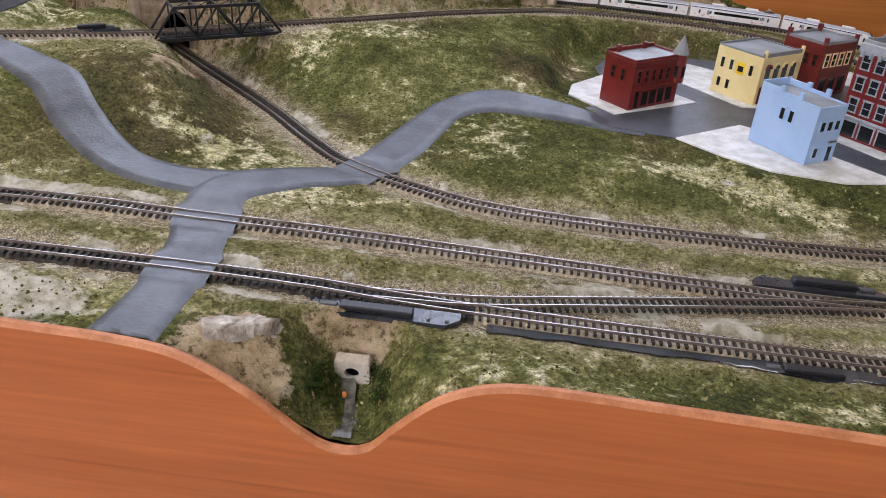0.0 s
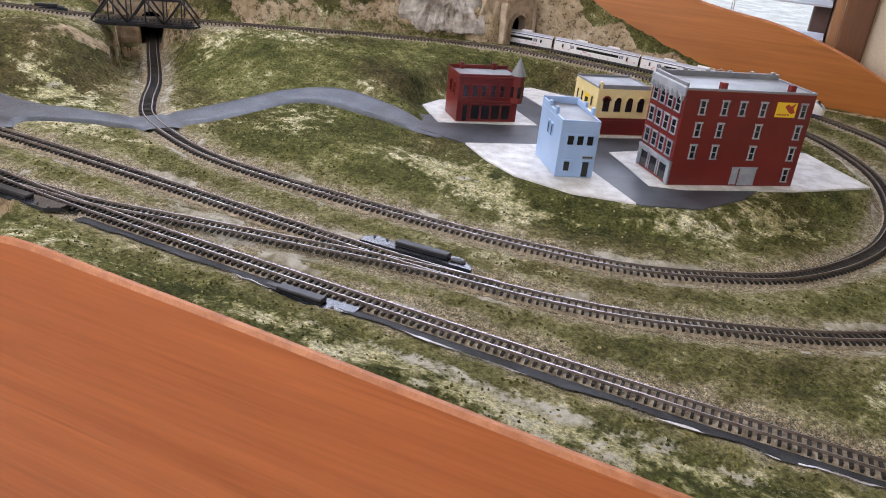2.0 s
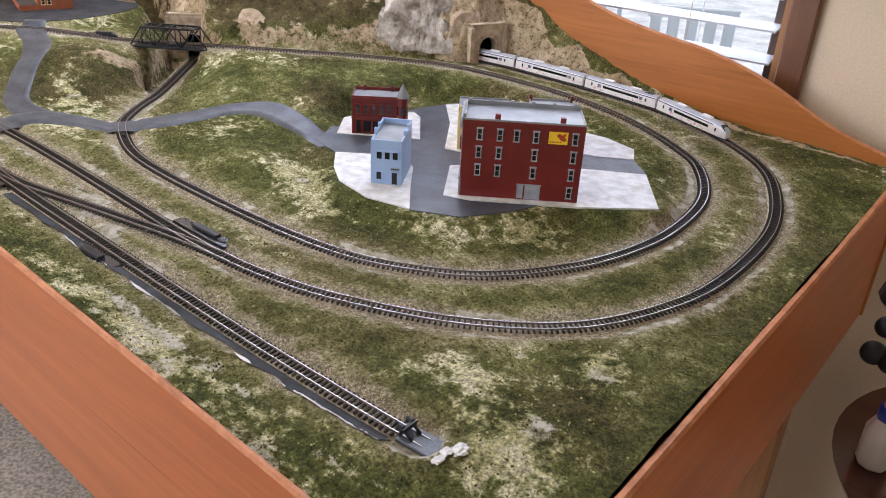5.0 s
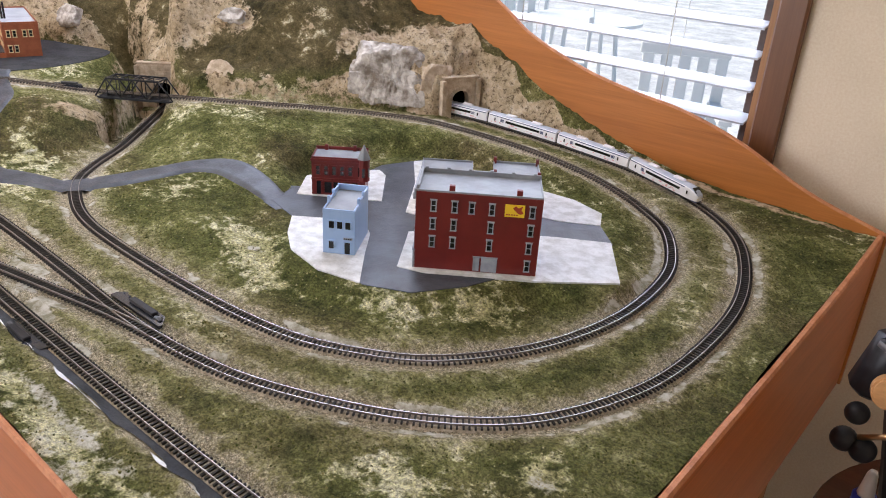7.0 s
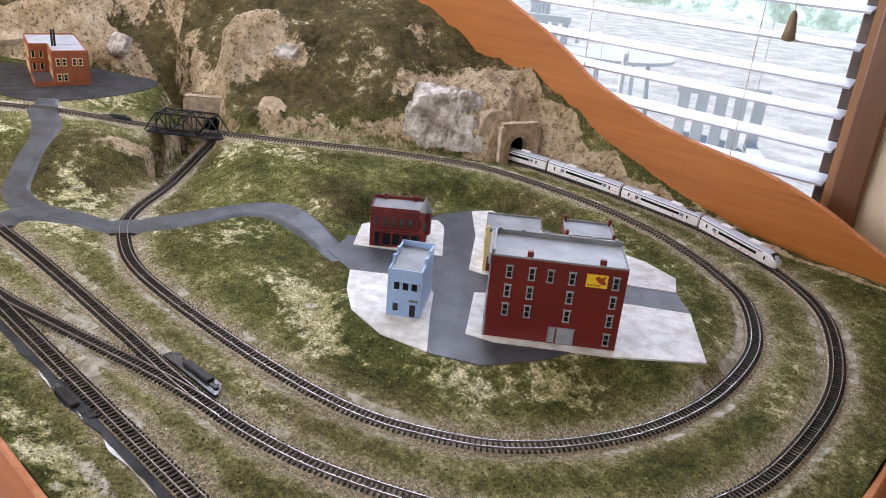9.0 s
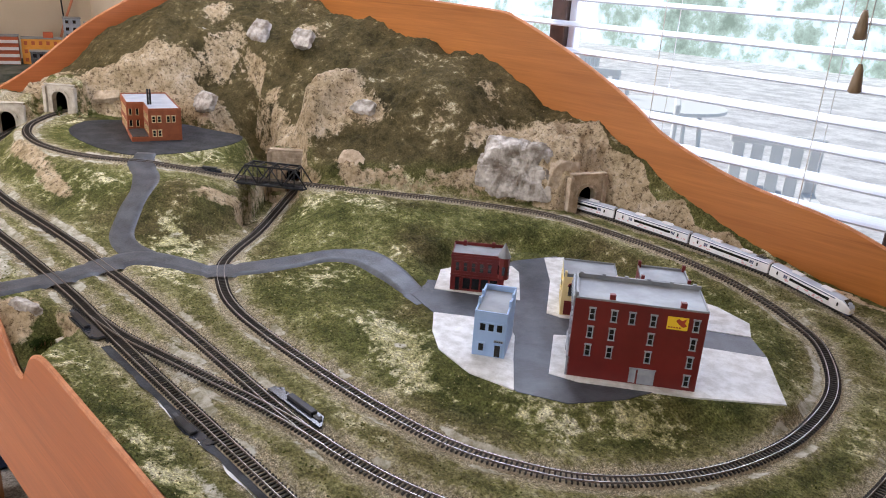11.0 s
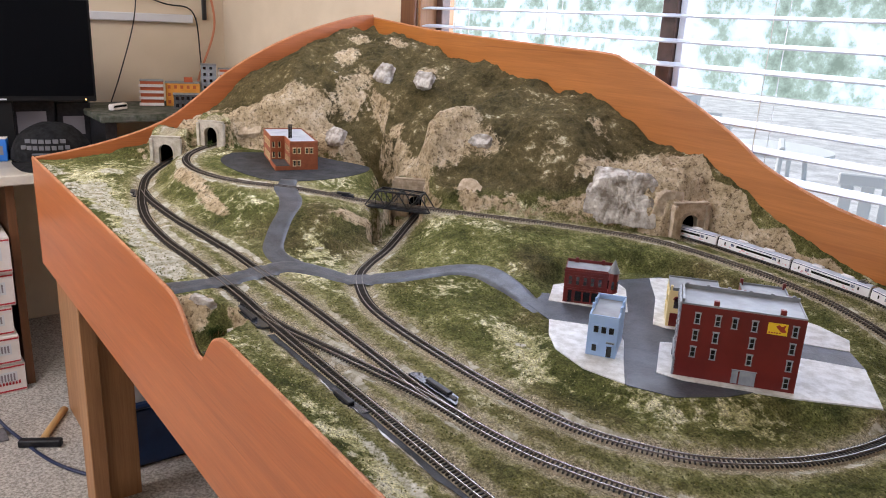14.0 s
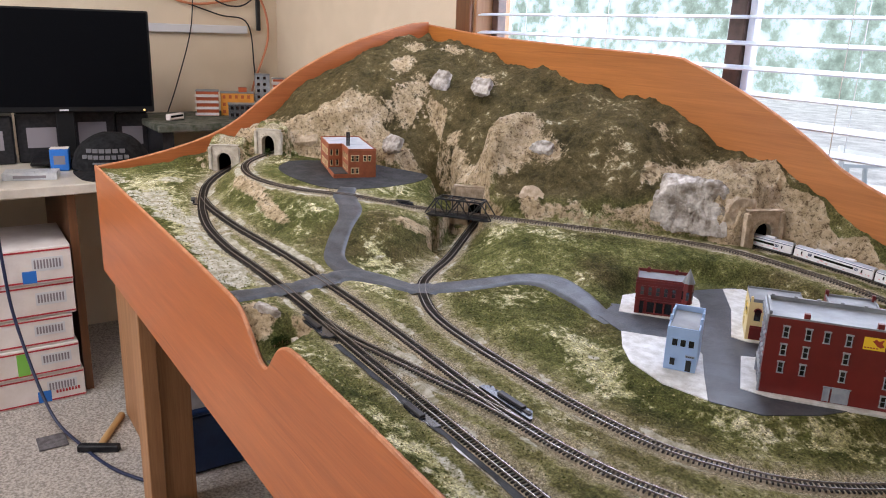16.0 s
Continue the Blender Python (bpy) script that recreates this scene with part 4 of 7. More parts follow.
def switch_machine(x, y, z, ang, length, label):
    """A turnout's motor housing with its bolted cover and dark base plate."""
    ob = empty("turnout_motor", pose(x, y, z, 0, 0, ang), label, "turnout motor", "turnout motors beside the track")
    bm = bmesh.new()
    o = [(-length / 2, 0), (-length / 2 + 0.012, -0.011), (length / 2 - 0.008, -0.011), (length / 2, -0.004), (length / 2, 0.003), (-length / 2, 0.003)]
    add_prism(bm, o, 0, 0.0028)
    part("base_plate", bm, M_PLATE, ob, "glossy blue-black base plate")
    box("cover", -length * 0.28, -0.009, 0.0028, length * 0.2, -0.0015, 0.0065, M_BLACK, ob, "matt black cover", 0.0008)
    box("slide", -length * 0.42, -0.006, 0.0028, -length * 0.3, -0.002, 0.0045, M_UNDER, ob, bevel=0.0004)
    for sx in (-0.36, 0.3, 0.42):
        bm = bmesh.new()
        bmesh.ops.create_cone(bm, cap_ends=True, segments=8, radius1=0.0012, radius2=0.001, depth=0.001, matrix=pose(length * sx, -0.0075, 0.0033))
        part("screw", bm, M_UNDER, ob)


switch_machine(1.070, 0.0665, 0.962, -1, 0.092, "black plastic turnout motor on the crossover's front end")
switch_machine(1.352, 0.1560, 0.955, 180, 0.088, "black plastic turnout motor beside the main line")
switch_machine(0.385, 0.112, 0.982, -18, 0.06, "black plastic turnout motor by the diverging curve")
switch_machine(0.715, 0.402, 1.019, 215, 0.055, "black plastic turnout motor by the bridge approach")
switch_machine(1.322, 0.066, 0.953, 0, 0.07, "black uncoupler housing between the siding's ties")


def painted_strip():
    """A black painted shoulder along the siding's front, with chipped white plaster at its outer edge."""
    c = SIDING[(SIDING[:, 0] > 1.13) & (SIDING[:, 0] < 1.70)]
    for name, near, far, mat, lab in (("painted_shoulder", 0.0098, 0.0185, M_YARD, "black painted shoulder along the siding"), ("plaster_edge", 0.0186, 0.0215, M_PAD, "chipped white plaster edge beside the siding")):
        v, f = [], []
        for i, p in enumerate(c):
            w = 1 + 0.35 * (vnoise(np.array(i * 0.21), np.array(3.0)) - 0.5)
            cut = float(vnoise(np.array(i * 0.16), np.array(9.0)))
            fa = far * float(w) if mat is M_YARD else (near + (far - near) * max(0.0, cut * 2.4 - 0.9))
            for o, dz in ((near, -0.0014), (near + 0.3 * (fa - near), -0.0010), (fa, -0.0030)):
                v.append((p[0], p[1] - o, max(p[2] + dz, ground_z(p[0], p[1] - o) + 0.0012)))
        for i in range(len(c) - 1):
            for q in range(2):
                a = i * 3 + q
                f.append((a, a + 1, a + 4, a + 3))
        tagged(mesh(name, v, f, mat), lab, "track shoulder", kind="structure")


painted_strip()


# ---- roads and paved ground ----
def road(name, centre, width, label):
    v, f = [], []
    d = np.gradient(centre, axis=0)
    k = 9
    for (x, y), (dx, dy) in zip(centre, d):
        nx, ny = -dy / math.hypot(dx, dy), dx / math.hypot(dx, dy)
        w = width * (1 + 0.10 * math.sin(x * 37 + y * 23))
        for q in range(k):
            o = (q / (k - 1) - 0.5) * w
            px, py = x + nx * o, max(y + ny * o, 0.0)
            zr = ground_z(px, py) + (0.0030 if 0 < q < k - 1 else -0.002)
            sink = float(smooth01((px - 1.205) / 0.03)) if py > 0.38 else 0.0
            zr = zr * (1 - sink) + 0.9672 * sink
            near = np.hypot(GROUND_TRACK[:, 0] - px, GROUND_TRACK[:, 1] - py)
            j = int(near.argmin())
            lift = float(1 - smooth01((near[j] - 0.011) / 0.014))
            v.append((px, py, zr * (1 - lift) + (GROUND_TRACK[j, 2] + 0.0011) * lift))
    for i in range(len(centre) - 1):
        for q in range(k - 1):
            a = i * k + q
            f.append((a, a + 1, a + k + 1, a + k))
    return tagged(mesh(name, v, f, M_ROAD, smooth=True), label, "road", kind="structure")


road("road", ROAD_MAIN, 0.044, "grey painted model road with crumbled edges")
road("road_to_factory", ROAD_UP, 0.042, "grey painted model road climbing to the factory")


def paved(name, outline, z0, z1, material, label):
    return tagged(part(name, add_prism(bmesh.new(), outline, z0, z1), material), label, "pavement", kind="structure")


paved("pavement_street", [(1.225, 0.415), (1.20, 0.46), (1.245, 0.50), (1.225, 0.62), (1.25, 0.69), (1.36, 0.70), (1.45, 0.70), (1.53, 0.69), (1.572, 0.660), (1.611, 0.621), (1.60, 0.56), (1.556, 0.41), (1.525, 0.358), (1.478, 0.335), (1.36, 0.36), (1.29, 0.398)], 0.960, 0.9677, M_ROAD, "dark grey painted street between the model houses")
paved("pavement_lot", LOT, 1.025, 1.0345, M_YARD, "black painted yard round the factory")
paved("pavement_blue", [(1.289, 0.398), (1.325, 0.362), (1.363, 0.336), (1.421, 0.324), (1.474, 0.335), (1.43, 0.385), (1.393, 0.430), (1.36, 0.452)], 0.962, 0.9684, M_PAD, "cream painted concrete lot round the blue house")
paved("pavement_red", [(1.235, 0.450), (1.190, 0.505), (1.195, 0.54), (1.24, 0.60), (1.262, 0.59), (1.328, 0.515), (1.30, 0.495)], 0.962, 0.9685, M_PAD, "cream painted concrete lot round the corner house")
paved("pavement_yellow", [(1.245, 0.668), (1.31, 0.60), (1.375, 0.511), (1.395, 0.515), (1.45, 0.558), (1.40, 0.63), (1.33, 0.68), (1.262, 0.694)], 0.962, 0.9686, M_PAD, "cream painted concrete sidewalk beside the yellow house")
paved("pavement_tall", [(1.420, 0.468), (1.475, 0.390), (1.505, 0.400), (1.60, 0.470), (1.668, 0.534), (1.608, 0.622), (1.553, 0.588), (1.50, 0.548), (1.44, 0.49)], 0.962, 0.9687, M_PAD, "cream painted concrete lot round the tall house")
paved("pavement_back", [(1.526, 0.633), (1.571, 0.661), (1.552, 0.698), (1.50, 0.714), (1.44, 0.71), (1.42, 0.66), (1.47, 0.62)], 0.962, 0.9685, M_PAD, "cream painted concrete lot behind the houses")


# ---- mountain details ----
def portal(centre, out, label, w=0.066, h=0.062, stone=False, pale=True):
    """A tunnel portal: a wall with an arched mouth, coping, keystone ring and a bore behind, its shade painted black.
    """
    ang = math.degrees(math.atan2(out[1], out[0])) - 90
    ob = empty("tunnel_portal", pose(centre[0], centre[1], centre[2] - 0.004, 0, 0, ang), label, "tunnel portal", "tunnel portals in the mountain")
    a, h1 = 0.0165, 0.030
    arc = [(-a * math.cos(t), h1 + a * math.sin(t)) for t in np.linspace(0, math.pi, 13)]
    outline = [(-w / 2, 0), (-a, 0), *arc, (a, 0), (w / 2, 0), (w / 2, h), (w * 0.2, h + 0.002), (-w * 0.2, h + 0.002), (-w / 2, h)]
    bm = add_prism(bmesh.new(), outline, -0.006, 0.008, Matrix.Rotation(math.pi / 2, 4, "X") @ Matrix.Diagonal((1, 1, -1, 1)))
    part("face_wall", bm, M_STONE if stone else (M_PALE if pale else M_PLASTER), ob)
    box("coping", -w / 2 - 0.002, -0.007, h + 0.0015, w / 2 + 0.002, 0.0095, h + 0.0035, M_STONE if stone else (M_PALE if pale else M_PLASTER), ob, bevel=0.001)
    for sx in (-1, 1):
        box("pilaster", sx * w / 2 - 0.004, -0.006, 0, sx * w / 2 + 0.004, 0.0115, h - 0.002, M_STONE if stone else (M_PALE if pale else M_PLASTER), ob, bevel=0.001)
    for i in range(9):
        t = math.pi * (i + 0.5) / 9
        m = Matrix.Translation((-(a + 0.003) * math.cos(t), 0.0088, h1 + (a + 0.003) * math.sin(t))) @ Matrix.Rotation(t - math.pi / 2, 4, "Y")
        part("voussoir", add_box(bmesh.new(), -0.0031, -0.002, -0.003, 0.0031, 0.0012, 0.0032, 0.0003, m), M_STONE if not pale or stone else M_PALE, ob)
    v, f = [], []
    ring = [(-a - 0.001, 0), *[(x * 1.06, z + 0.001) for x, z in arc], (a + 0.001, 0)]
    for y in (-0.005, -0.11):
        v += [(x, y, z) for x, z in ring]
    k = len(ring)
    f = [(i, i + 1, k + i + 1, k + i) for i in range(k - 1)] + [tuple(range(k, 2 * k))]
    mesh("bore", v, f, M_PAINTED_DARK, ob, "bore lining painted black for its inner shade")
    return ob


portal((1.176, 0.852, 0.996), (0.93, -0.36), "tan plaster tunnel portal with an arched mouth beside a white cliff", 0.066, 0.066, pale=False)
portal((0.118, 0.264, 0.992), (0.81, -0.59), "pale plaster tunnel portal at the foot of the hill")
portal((0.172, 0.357, 1.036), (0.62, -0.78), "pale plaster tunnel portal above the lower line", 0.064, 0.058)
under = portal((0.722, 0.574, 0.962), (0.69, -0.72), "coursed stone tunnel portal behind the girder bridge", 0.090, 0.078, True)
for r in range(8):
    for c in range(6):
        x0 = -0.043 + c * 0.0142 + (0.007 if r % 2 else 0)
        z0 = 0.002 + r * 0.0094
        if (abs(x0 + 0.0065) < 0.026 and z0 < 0.046) or x0 > 0.032:
            continue
        box("stone", x0, 0.008, z0, x0 + 0.0132, 0.0094 + random.uniform(0, 0.0006), z0 + 0.0084, M_STONE, under, bevel=0.0004)


def rock(x, y, z, sx, sy, sz, rz, seed, label, material=None, tilt=-25):
    """A cast rock face: a lumpy block with broken facets, set into the slope."""
    rnd = random.Random(seed)
    planes = [(Vector(n).normalized(), rnd.uniform(0.82, 0.98)) for n in ((1, 0.1, 0), (-1, 0, 0.15), (0, -1, 0.1), (0, 1, 0), (0.1, 0, 1), (0, 0, -1))]
    planes += [(Vector((rnd.gauss(0, 1), rnd.gauss(-0.4, 1), rnd.gauss(0, 1))).normalized(), rnd.uniform(0.86, 1.05)) for _ in range(14)]
    planes.append((Vector((0.08, -1, 0.12)).normalized(), 0.62))
    bm = bmesh.new()
    bmesh.ops.create_icosphere(bm, subdivisions=6 if sx > 0.05 else 5, radius=1.0)
    o = Vector((seed * 3.1, seed * 1.7, seed * 0.9))
    for v in bm.verts:
        p = v.co.copy()
        r = min(far / max(p.dot(n), 0.05) for n, far in planes)
        streak = Vector((p.x * 5.0, p.y * 2.0, p.z * 1.6)) + o
        split = noise.ridged_multi_fractal(streak, 0.9, 2.2, 5, 1.0, 2.0)
        r += noise.fractal(p * 2.2 + o, 0.9, 2.1, 4) * 0.05 + (noise.cell(Vector((p.x * 3.4, p.y, p.z * 2.2)) + o) - 0.5) * 0.045 - max(0.0, split - 1.0) * 0.10
        v.co = p * r
    bmesh.ops.transform(bm, matrix=pose(0, 0, 0, tilt, 0, rz) @ Matrix.Diagonal((sx, sy, sz, 1)), verts=bm.verts)
    ob = part("rock_face", bm, material or M_ROCK)
    ob.location = (x, y, z)
    return tagged(ob, label, "rock", "rock castings on the mountain")


rock(1.088, 0.782, 1.056, 0.074, 0.036, 0.056, 40, 1, "large white-grey cast rock cliff beside the tunnel portal", tilt=-10)
rock(0.342, 0.732, 1.216, 0.024, 0.018, 0.028, 25, 2, "pale grey boulder high on the mountain")
rock(0.485, 0.752, 1.212, 0.028, 0.016, 0.024, 20, 3, "pale grey boulder set in the brown slope")
rock(0.705, 0.685, 1.122, 0.022, 0.014, 0.014, 30, 4, "tan cracked rock outcrop on the slope")
rock(0.80, 0.672, 1.122, 0.024, 0.018, 0.016, 30, 5, "cream rock outcrop beside a grassy patch")
rock(0.398, 0.566, 1.078, 0.026, 0.016, 0.027, 10, 6, "grey-white boulder behind the factory yard")
rock(0.872, 0.590, 1.046, 0.026, 0.014, 0.022, 38, 7, "tan rock at the foot of the mountain", M_PLASTER)
rock(0.255, 0.64, 1.20, 0.022, 0.015, 0.018, 30, 8, "white weathered rock near the summit")
rock(0.205, 0.437, 1.073, 0.036, 0.016, 0.024, 40, 9, "cream plaster rock above the upper portal", M_PLASTER)
rock(0.996, 0.026, 0.954, 0.026, 0.013, 0.020, 35, 10, "rough grey rock at the culvert gully", tilt=0)
rock(0.775, 0.415, 0.978, 0.014, 0.012, 0.034, 30, 11, "tan rock pier face under the bridge's end", tilt=0)
rock(1.152, 0.822, 1.050, 0.030, 0.016, 0.036, 60, 13, "tan plaster rock between the cliff and the portal", M_PLASTER, -6)
tagged(rock(1.056, 0.488, 0.987, 0.016, 0.010, 0.006, 10, 12, "small white stone lying in the meadow", M_PAD, 0), category="stone")


M_ORANGE_BIT = plain("orange_figure_paint", (0.60, 0.22, 0.06), 0.6)


def shrub(x, y, z, r, seed, label="dark green foam shrub beside a tunnel portal", group="shrubs by the portal"):
    ob = empty("shrub", pose(x, y, z), label, "shrub", group)
    rnd = random.Random(seed)
    tube("stem", [(0, 0, -0.002), (0.0004, 0, r * 0.7)], 0.0008, M_LEG, ob)
    v, f = [], []
    for i in range(150):
        d = Vector((rnd.gauss(0, 1), rnd.gauss(0, 1), rnd.gauss(0, 1))).normalized() * r * rnd.uniform(0.45, 1.0)
        c = Vector((d.x, d.y, d.z * 1.2 + r * 1.1))
        s = r * 0.16
        n = len(v)
        v += [c + Vector([rnd.uniform(-s, s) for _ in range(3)]) for _ in range(4)]
        f += [(n, n + 1, n + 2), (n, n + 2, n + 3), (n, n + 1, n + 3), (n + 1, n + 2, n + 3)]
    mesh("foliage", v, f, M_SHRUB, ob)


M_SHRUB = surface("dark_foam", (0.02, 0.035, 0.008), (0.05, 0.075, 0.018), 150, 0.95, 0.5, 0.001, spec=0.1)
shrub(0.205, 0.338, ground_z(0.205, 0.338), 0.009, 1)
shrub(0.225, 0.372, ground_z(0.225, 0.372), 0.006, 2)
shrub(0.245, 0.385, ground_z(0.245, 0.385), 0.005, 3)


# ---- girder bridge ----
def bridge():
    d = SPAN1 - SPAN0
    length = 0.130
    mid = (SPAN0 + SPAN1) / 2
    ob = empty("truss_bridge", pose(mid.x, mid.y, mid.z, 0, 0, math.degrees(math.atan2(d.y, d.x))), "black plastic through-truss railway bridge over the sunken line", "bridge")
    box("deck", -length / 2, -0.012, -0.009, length / 2, 0.012, -0.0035, M_BLACK, ob, bevel=0.0005)
    hgt, n = 0.027, 6
    for side in (-0.0155, 0.0155):
        box("bottom_chord", -length / 2, side - 0.0013, -0.0075, length / 2, side + 0.0013, -0.0040, M_BLACK, ob, bevel=0.0003)
        box("top_chord", -length / 2 + length / n, side - 0.0013, hgt - 0.003, length / 2 - length / n, side + 0.0013, hgt, M_BLACK, ob, bevel=0.0003)
        for i in range(n):
            x0, x1 = -length / 2 + i * length / n, -length / 2 + (i + 1) * length / n
            up = i % 2 == 0
            a, b = ((x0, -0.005), (x1, hgt - 0.0015)) if up else ((x0, hgt - 0.0015), (x1, -0.005))
            name = "end_post" if i in (0, n - 1) else "diagonal"
            tube(name, [(a[0], side, a[1]), (b[0], side, b[1])], 0.0013, M_BLACK, ob, sides=4)
            if 0 < i < n:
                tube("vertical", [(x0, side, -0.005), (x0, side, hgt - 0.001)], 0.0009, M_BLACK, ob, sides=4)
    for i in range(1, n):
        x = -length / 2 + i * length / n
        box("cross_beam", x - 0.001, -0.0150, hgt - 0.0027, x + 0.001, 0.0150, hgt - 0.0007, M_BLACK, ob)
    for i in range(1, n - 1):
        x0, x1 = -length / 2 + i * length / n, -length / 2 + (i + 1) * length / n
        tube("lateral_brace", [(x0, -0.0145, hgt - 0.0018), (x1, 0.0145, hgt - 0.0018)], 0.0006, M_BLACK, ob, sides=4)


bridge()
for px_, py_, s in ((0.878, 0.514, 0.012), (0.752, 0.426, 0.012)):
    ab = empty("bridge_abutment", pose(px_, py_, 0.962, 0, 0, 35), "tan plaster abutment under the bridge end", "abutment", "bridge abutments")
    box("pier", -s, -0.019, -0.02, s, 0.019, 0.046, M_PLASTER, ab, bevel=0.002)


# ---- culvert and track end ----
cul = empty("culvert", pose(1.056, 0.044, ground_z(1.056, 0.042) + 0.0075, 8), "small pale concrete culvert mouth in the gully", "culvert")
hole = [(0.0045 * math.cos(t), 0.0045 * math.sin(t)) for t in np.linspace(0, math.tau, 20, endpoint=False)]
bm = bmesh.new()
outer = [(0.0105 * max(-1, min(1, 1.5 * math.cos(t))), 0.0085 * max(-1, min(1, 1.5 * math.sin(t)))) for t in np.linspace(0, math.tau, 20, endpoint=False)]
rings = [[bm.verts.new((x, y, z)) for x, z in loop] for y, loop in ((0.004, outer), (-0.004, outer), (-0.004, hole), (0.004, hole))]
for p, q in zip(rings, rings[1:] + rings[:1]):
    for i in range(20):
        k = (i + 1) % 20
        bm.faces.new((p[i], p[k], q[k], q[i]))
part("headwall", bm, M_PALE, cul)
# a solid black disc paints the shade inside the pipe
bm = bmesh.new()
bmesh.ops.create_cone(bm, cap_ends=True, segments=20, radius1=0.0046, radius2=0.0046, depth=0.004, matrix=pose(0, 0.001, 0, 90))
part("dark_plug", bm, M_PAINTED_DARK, cul)
stream = [(1.058 - 0.1 * y + 0.004 * math.sin(90 * y), y) for y in np.linspace(0.001, 0.041, 12)]
v, f = [], []
for x, y in stream:
    for o in (-0.0045 - 0.0015 * math.sin(y * 400), 0, 0.0045 + 0.0015 * math.cos(y * 330)):
        v.append((x + o, y, ground_z(x, y) + 0.0015))
for i in range(11):
    for q in range(2):
        f.append((i * 3 + q, i * 3 + q + 1, i * 3 + q + 4, i * 3 + q + 3))
M_WATER = surface("resin_water", (0.035, 0.035, 0.025), (0.11, 0.105, 0.085), 160, 0.2, 0.4, 0.001, fine=500)
tagged(mesh("water_stream", v, f, M_WATER, smooth=True), "dull grey resin stream running out of the culvert", "stream", kind="structure")

for i in range(14):
    sx_, sy_ = 1.058 + random.choice((-1, 1)) * random.uniform(0.009, 0.020), random.uniform(0.018, 0.046)
    shrub(sx_, sy_, ground_z(sx_, sy_) - 0.001, random.uniform(0.0035, 0.006), 20 + i, "dark green foam bush on the gully's side", "bushes in the gully")
bm = bmesh.new()
bmesh.ops.create_icosphere(bm, subdivisions=2, radius=0.003)
bmesh.ops.transform(bm, matrix=Matrix.Diagonal((0.55, 0.45, 0.85, 1)), verts=bm.verts)
fig = part("figurine", bm, M_ORANGE_BIT, None, "", True)
fig.location = (1.054, 0.030, ground_z(1.054, 0.030) + 0.003)
tagged(fig, "tiny plain orange figurine standing by the stream", "figurine")

stop = empty("buffer_stop", pose(1.705, 0.0835, 0.951, 0, 0, 2), "black plastic buffer stop on the siding's grey end piece", "buffer stop")
box("end_plate", -0.005, -0.0095, -0.004, 0.028, 0.0100, -0.0004, M_ROAD, stop, "scuffed grey end piece", 0.0008)
for sy in (-0.0048, 0.0048):
    tube("upright", [(-0.004, sy, -0.001), (-0.001, sy, 0.0062)], 0.0016, M_BLACK, stop, sides=6)
    tube("strut", [(0.007, sy, -0.001), (-0.001, sy, 0.0060)], 0.0014, M_BLACK, stop, sides=6)
    bm = bmesh.new()
    bmesh.ops.create_cone(bm, cap_ends=True, segments=10, radius1=0.0028, radius2=0.0023, depth=0.0045, matrix=pose(-0.003, sy, 0.0060, 0, 90))
    part("buffer", bm, M_BLACK, stop)
box("beam", -0.002, -0.0075, 0.0040, 0.0015, 0.0075, 0.0070, M_BLACK, stop, bevel=0.0004)
for i, (x, y, r) in enumerate(((1.740, 0.074, 0.0035), (1.744, 0.091, 0.005), (1.739, 0.083, 0.0035))):
    bm = bmesh.new()
    bmesh.ops.create_icosphere(bm, subdivisions=3, radius=r)
    for v_ in bm.verts:
        v_.co *= 1 + 0.6 * noise.noise(v_.co * 500 + Vector((i * 5, 0, 0)))
        v_.co.z *= 0.3
        v_.co.y *= 1.3
    c = part("plaster_crumb", bm, M_PAD)
    c.location = (x, y, ground_z(x, y) + 0.001)
    tagged(c, "crumbled white plaster lump at the siding's end", "plaster", "plaster lumps")


# ---- town ----

def house_window(ob, face, size, u, z, w, h, frame_mat, pane_mat=None, sill=True):
    """A raised frame round a dark pane with a meeting rail, on a face of the house."""
    wd, dp = size
    off = {"front": 0.0, "left": 0.0, "right": wd, "back": dp}[face]

    def bx(name, u0, z0, u1, z1, o0, o1, mat, parent, bev=0.0):
        if face == "front":
            return box(name, u0, -o1, z0, u1, -o0, z1, mat, parent, bevel=bev)
        if face == "back":
            return box(name, u0, dp + o0, z0, u1, dp + o1, z1, mat, parent, bevel=bev)
        if face == "left":
            return box(name, -o1, u0, z0, -o0, u1, z1, mat, parent, bevel=bev)
        return box(name, wd + o0, u0, z0, wd + o1, u1, z1, mat, parent, bevel=bev)
    e = 0.0011
    pane = bx("window", u, z, u + w, z + h, -0.0004, 0.0002, pane_mat or M_PANE, ob)
    bx("window_frame", u - e, z, u, z + h, -0.0003, 0.0008, frame_mat, pane)
    bx("window_frame", u + w, z, u + w + e, z + h, -0.0003, 0.0008, frame_mat, pane)
    bx("lintel", u - 1.5 * e, z + h, u + w + 1.5 * e, z + h + 1.5 * e, -0.0003, 0.0012, frame_mat, pane)
    if sill:
        bx("sill", u - 1.3 * e, z - e, u + w + 1.3 * e, z, -0.0003, 0.0013, frame_mat, pane)
        bx("meeting_rail", u, z + h * 0.5 - 0.0003, u + w, z + h * 0.5 + 0.0003, -0.0003, 0.0005, frame_mat, pane)
    return bx


def house(name, x, y, z, rot, w, d, h, wall, label, parapet=0.004, roof=None):
    ob = empty(name, pose(x, y, z, 0, 0, rot), label, "house", "model houses of the town")
    bm = add_box(bmesh.new(), 0, 0, 0, w, d, h, 0.0003)
    part("wall", bm, wall, ob)
    box("roof", 0.0012, 0.0012, h - 0.0001, w - 0.0012, d - 0.0012, h + 0.0008, roof or M_GREY, ob)
    return ob


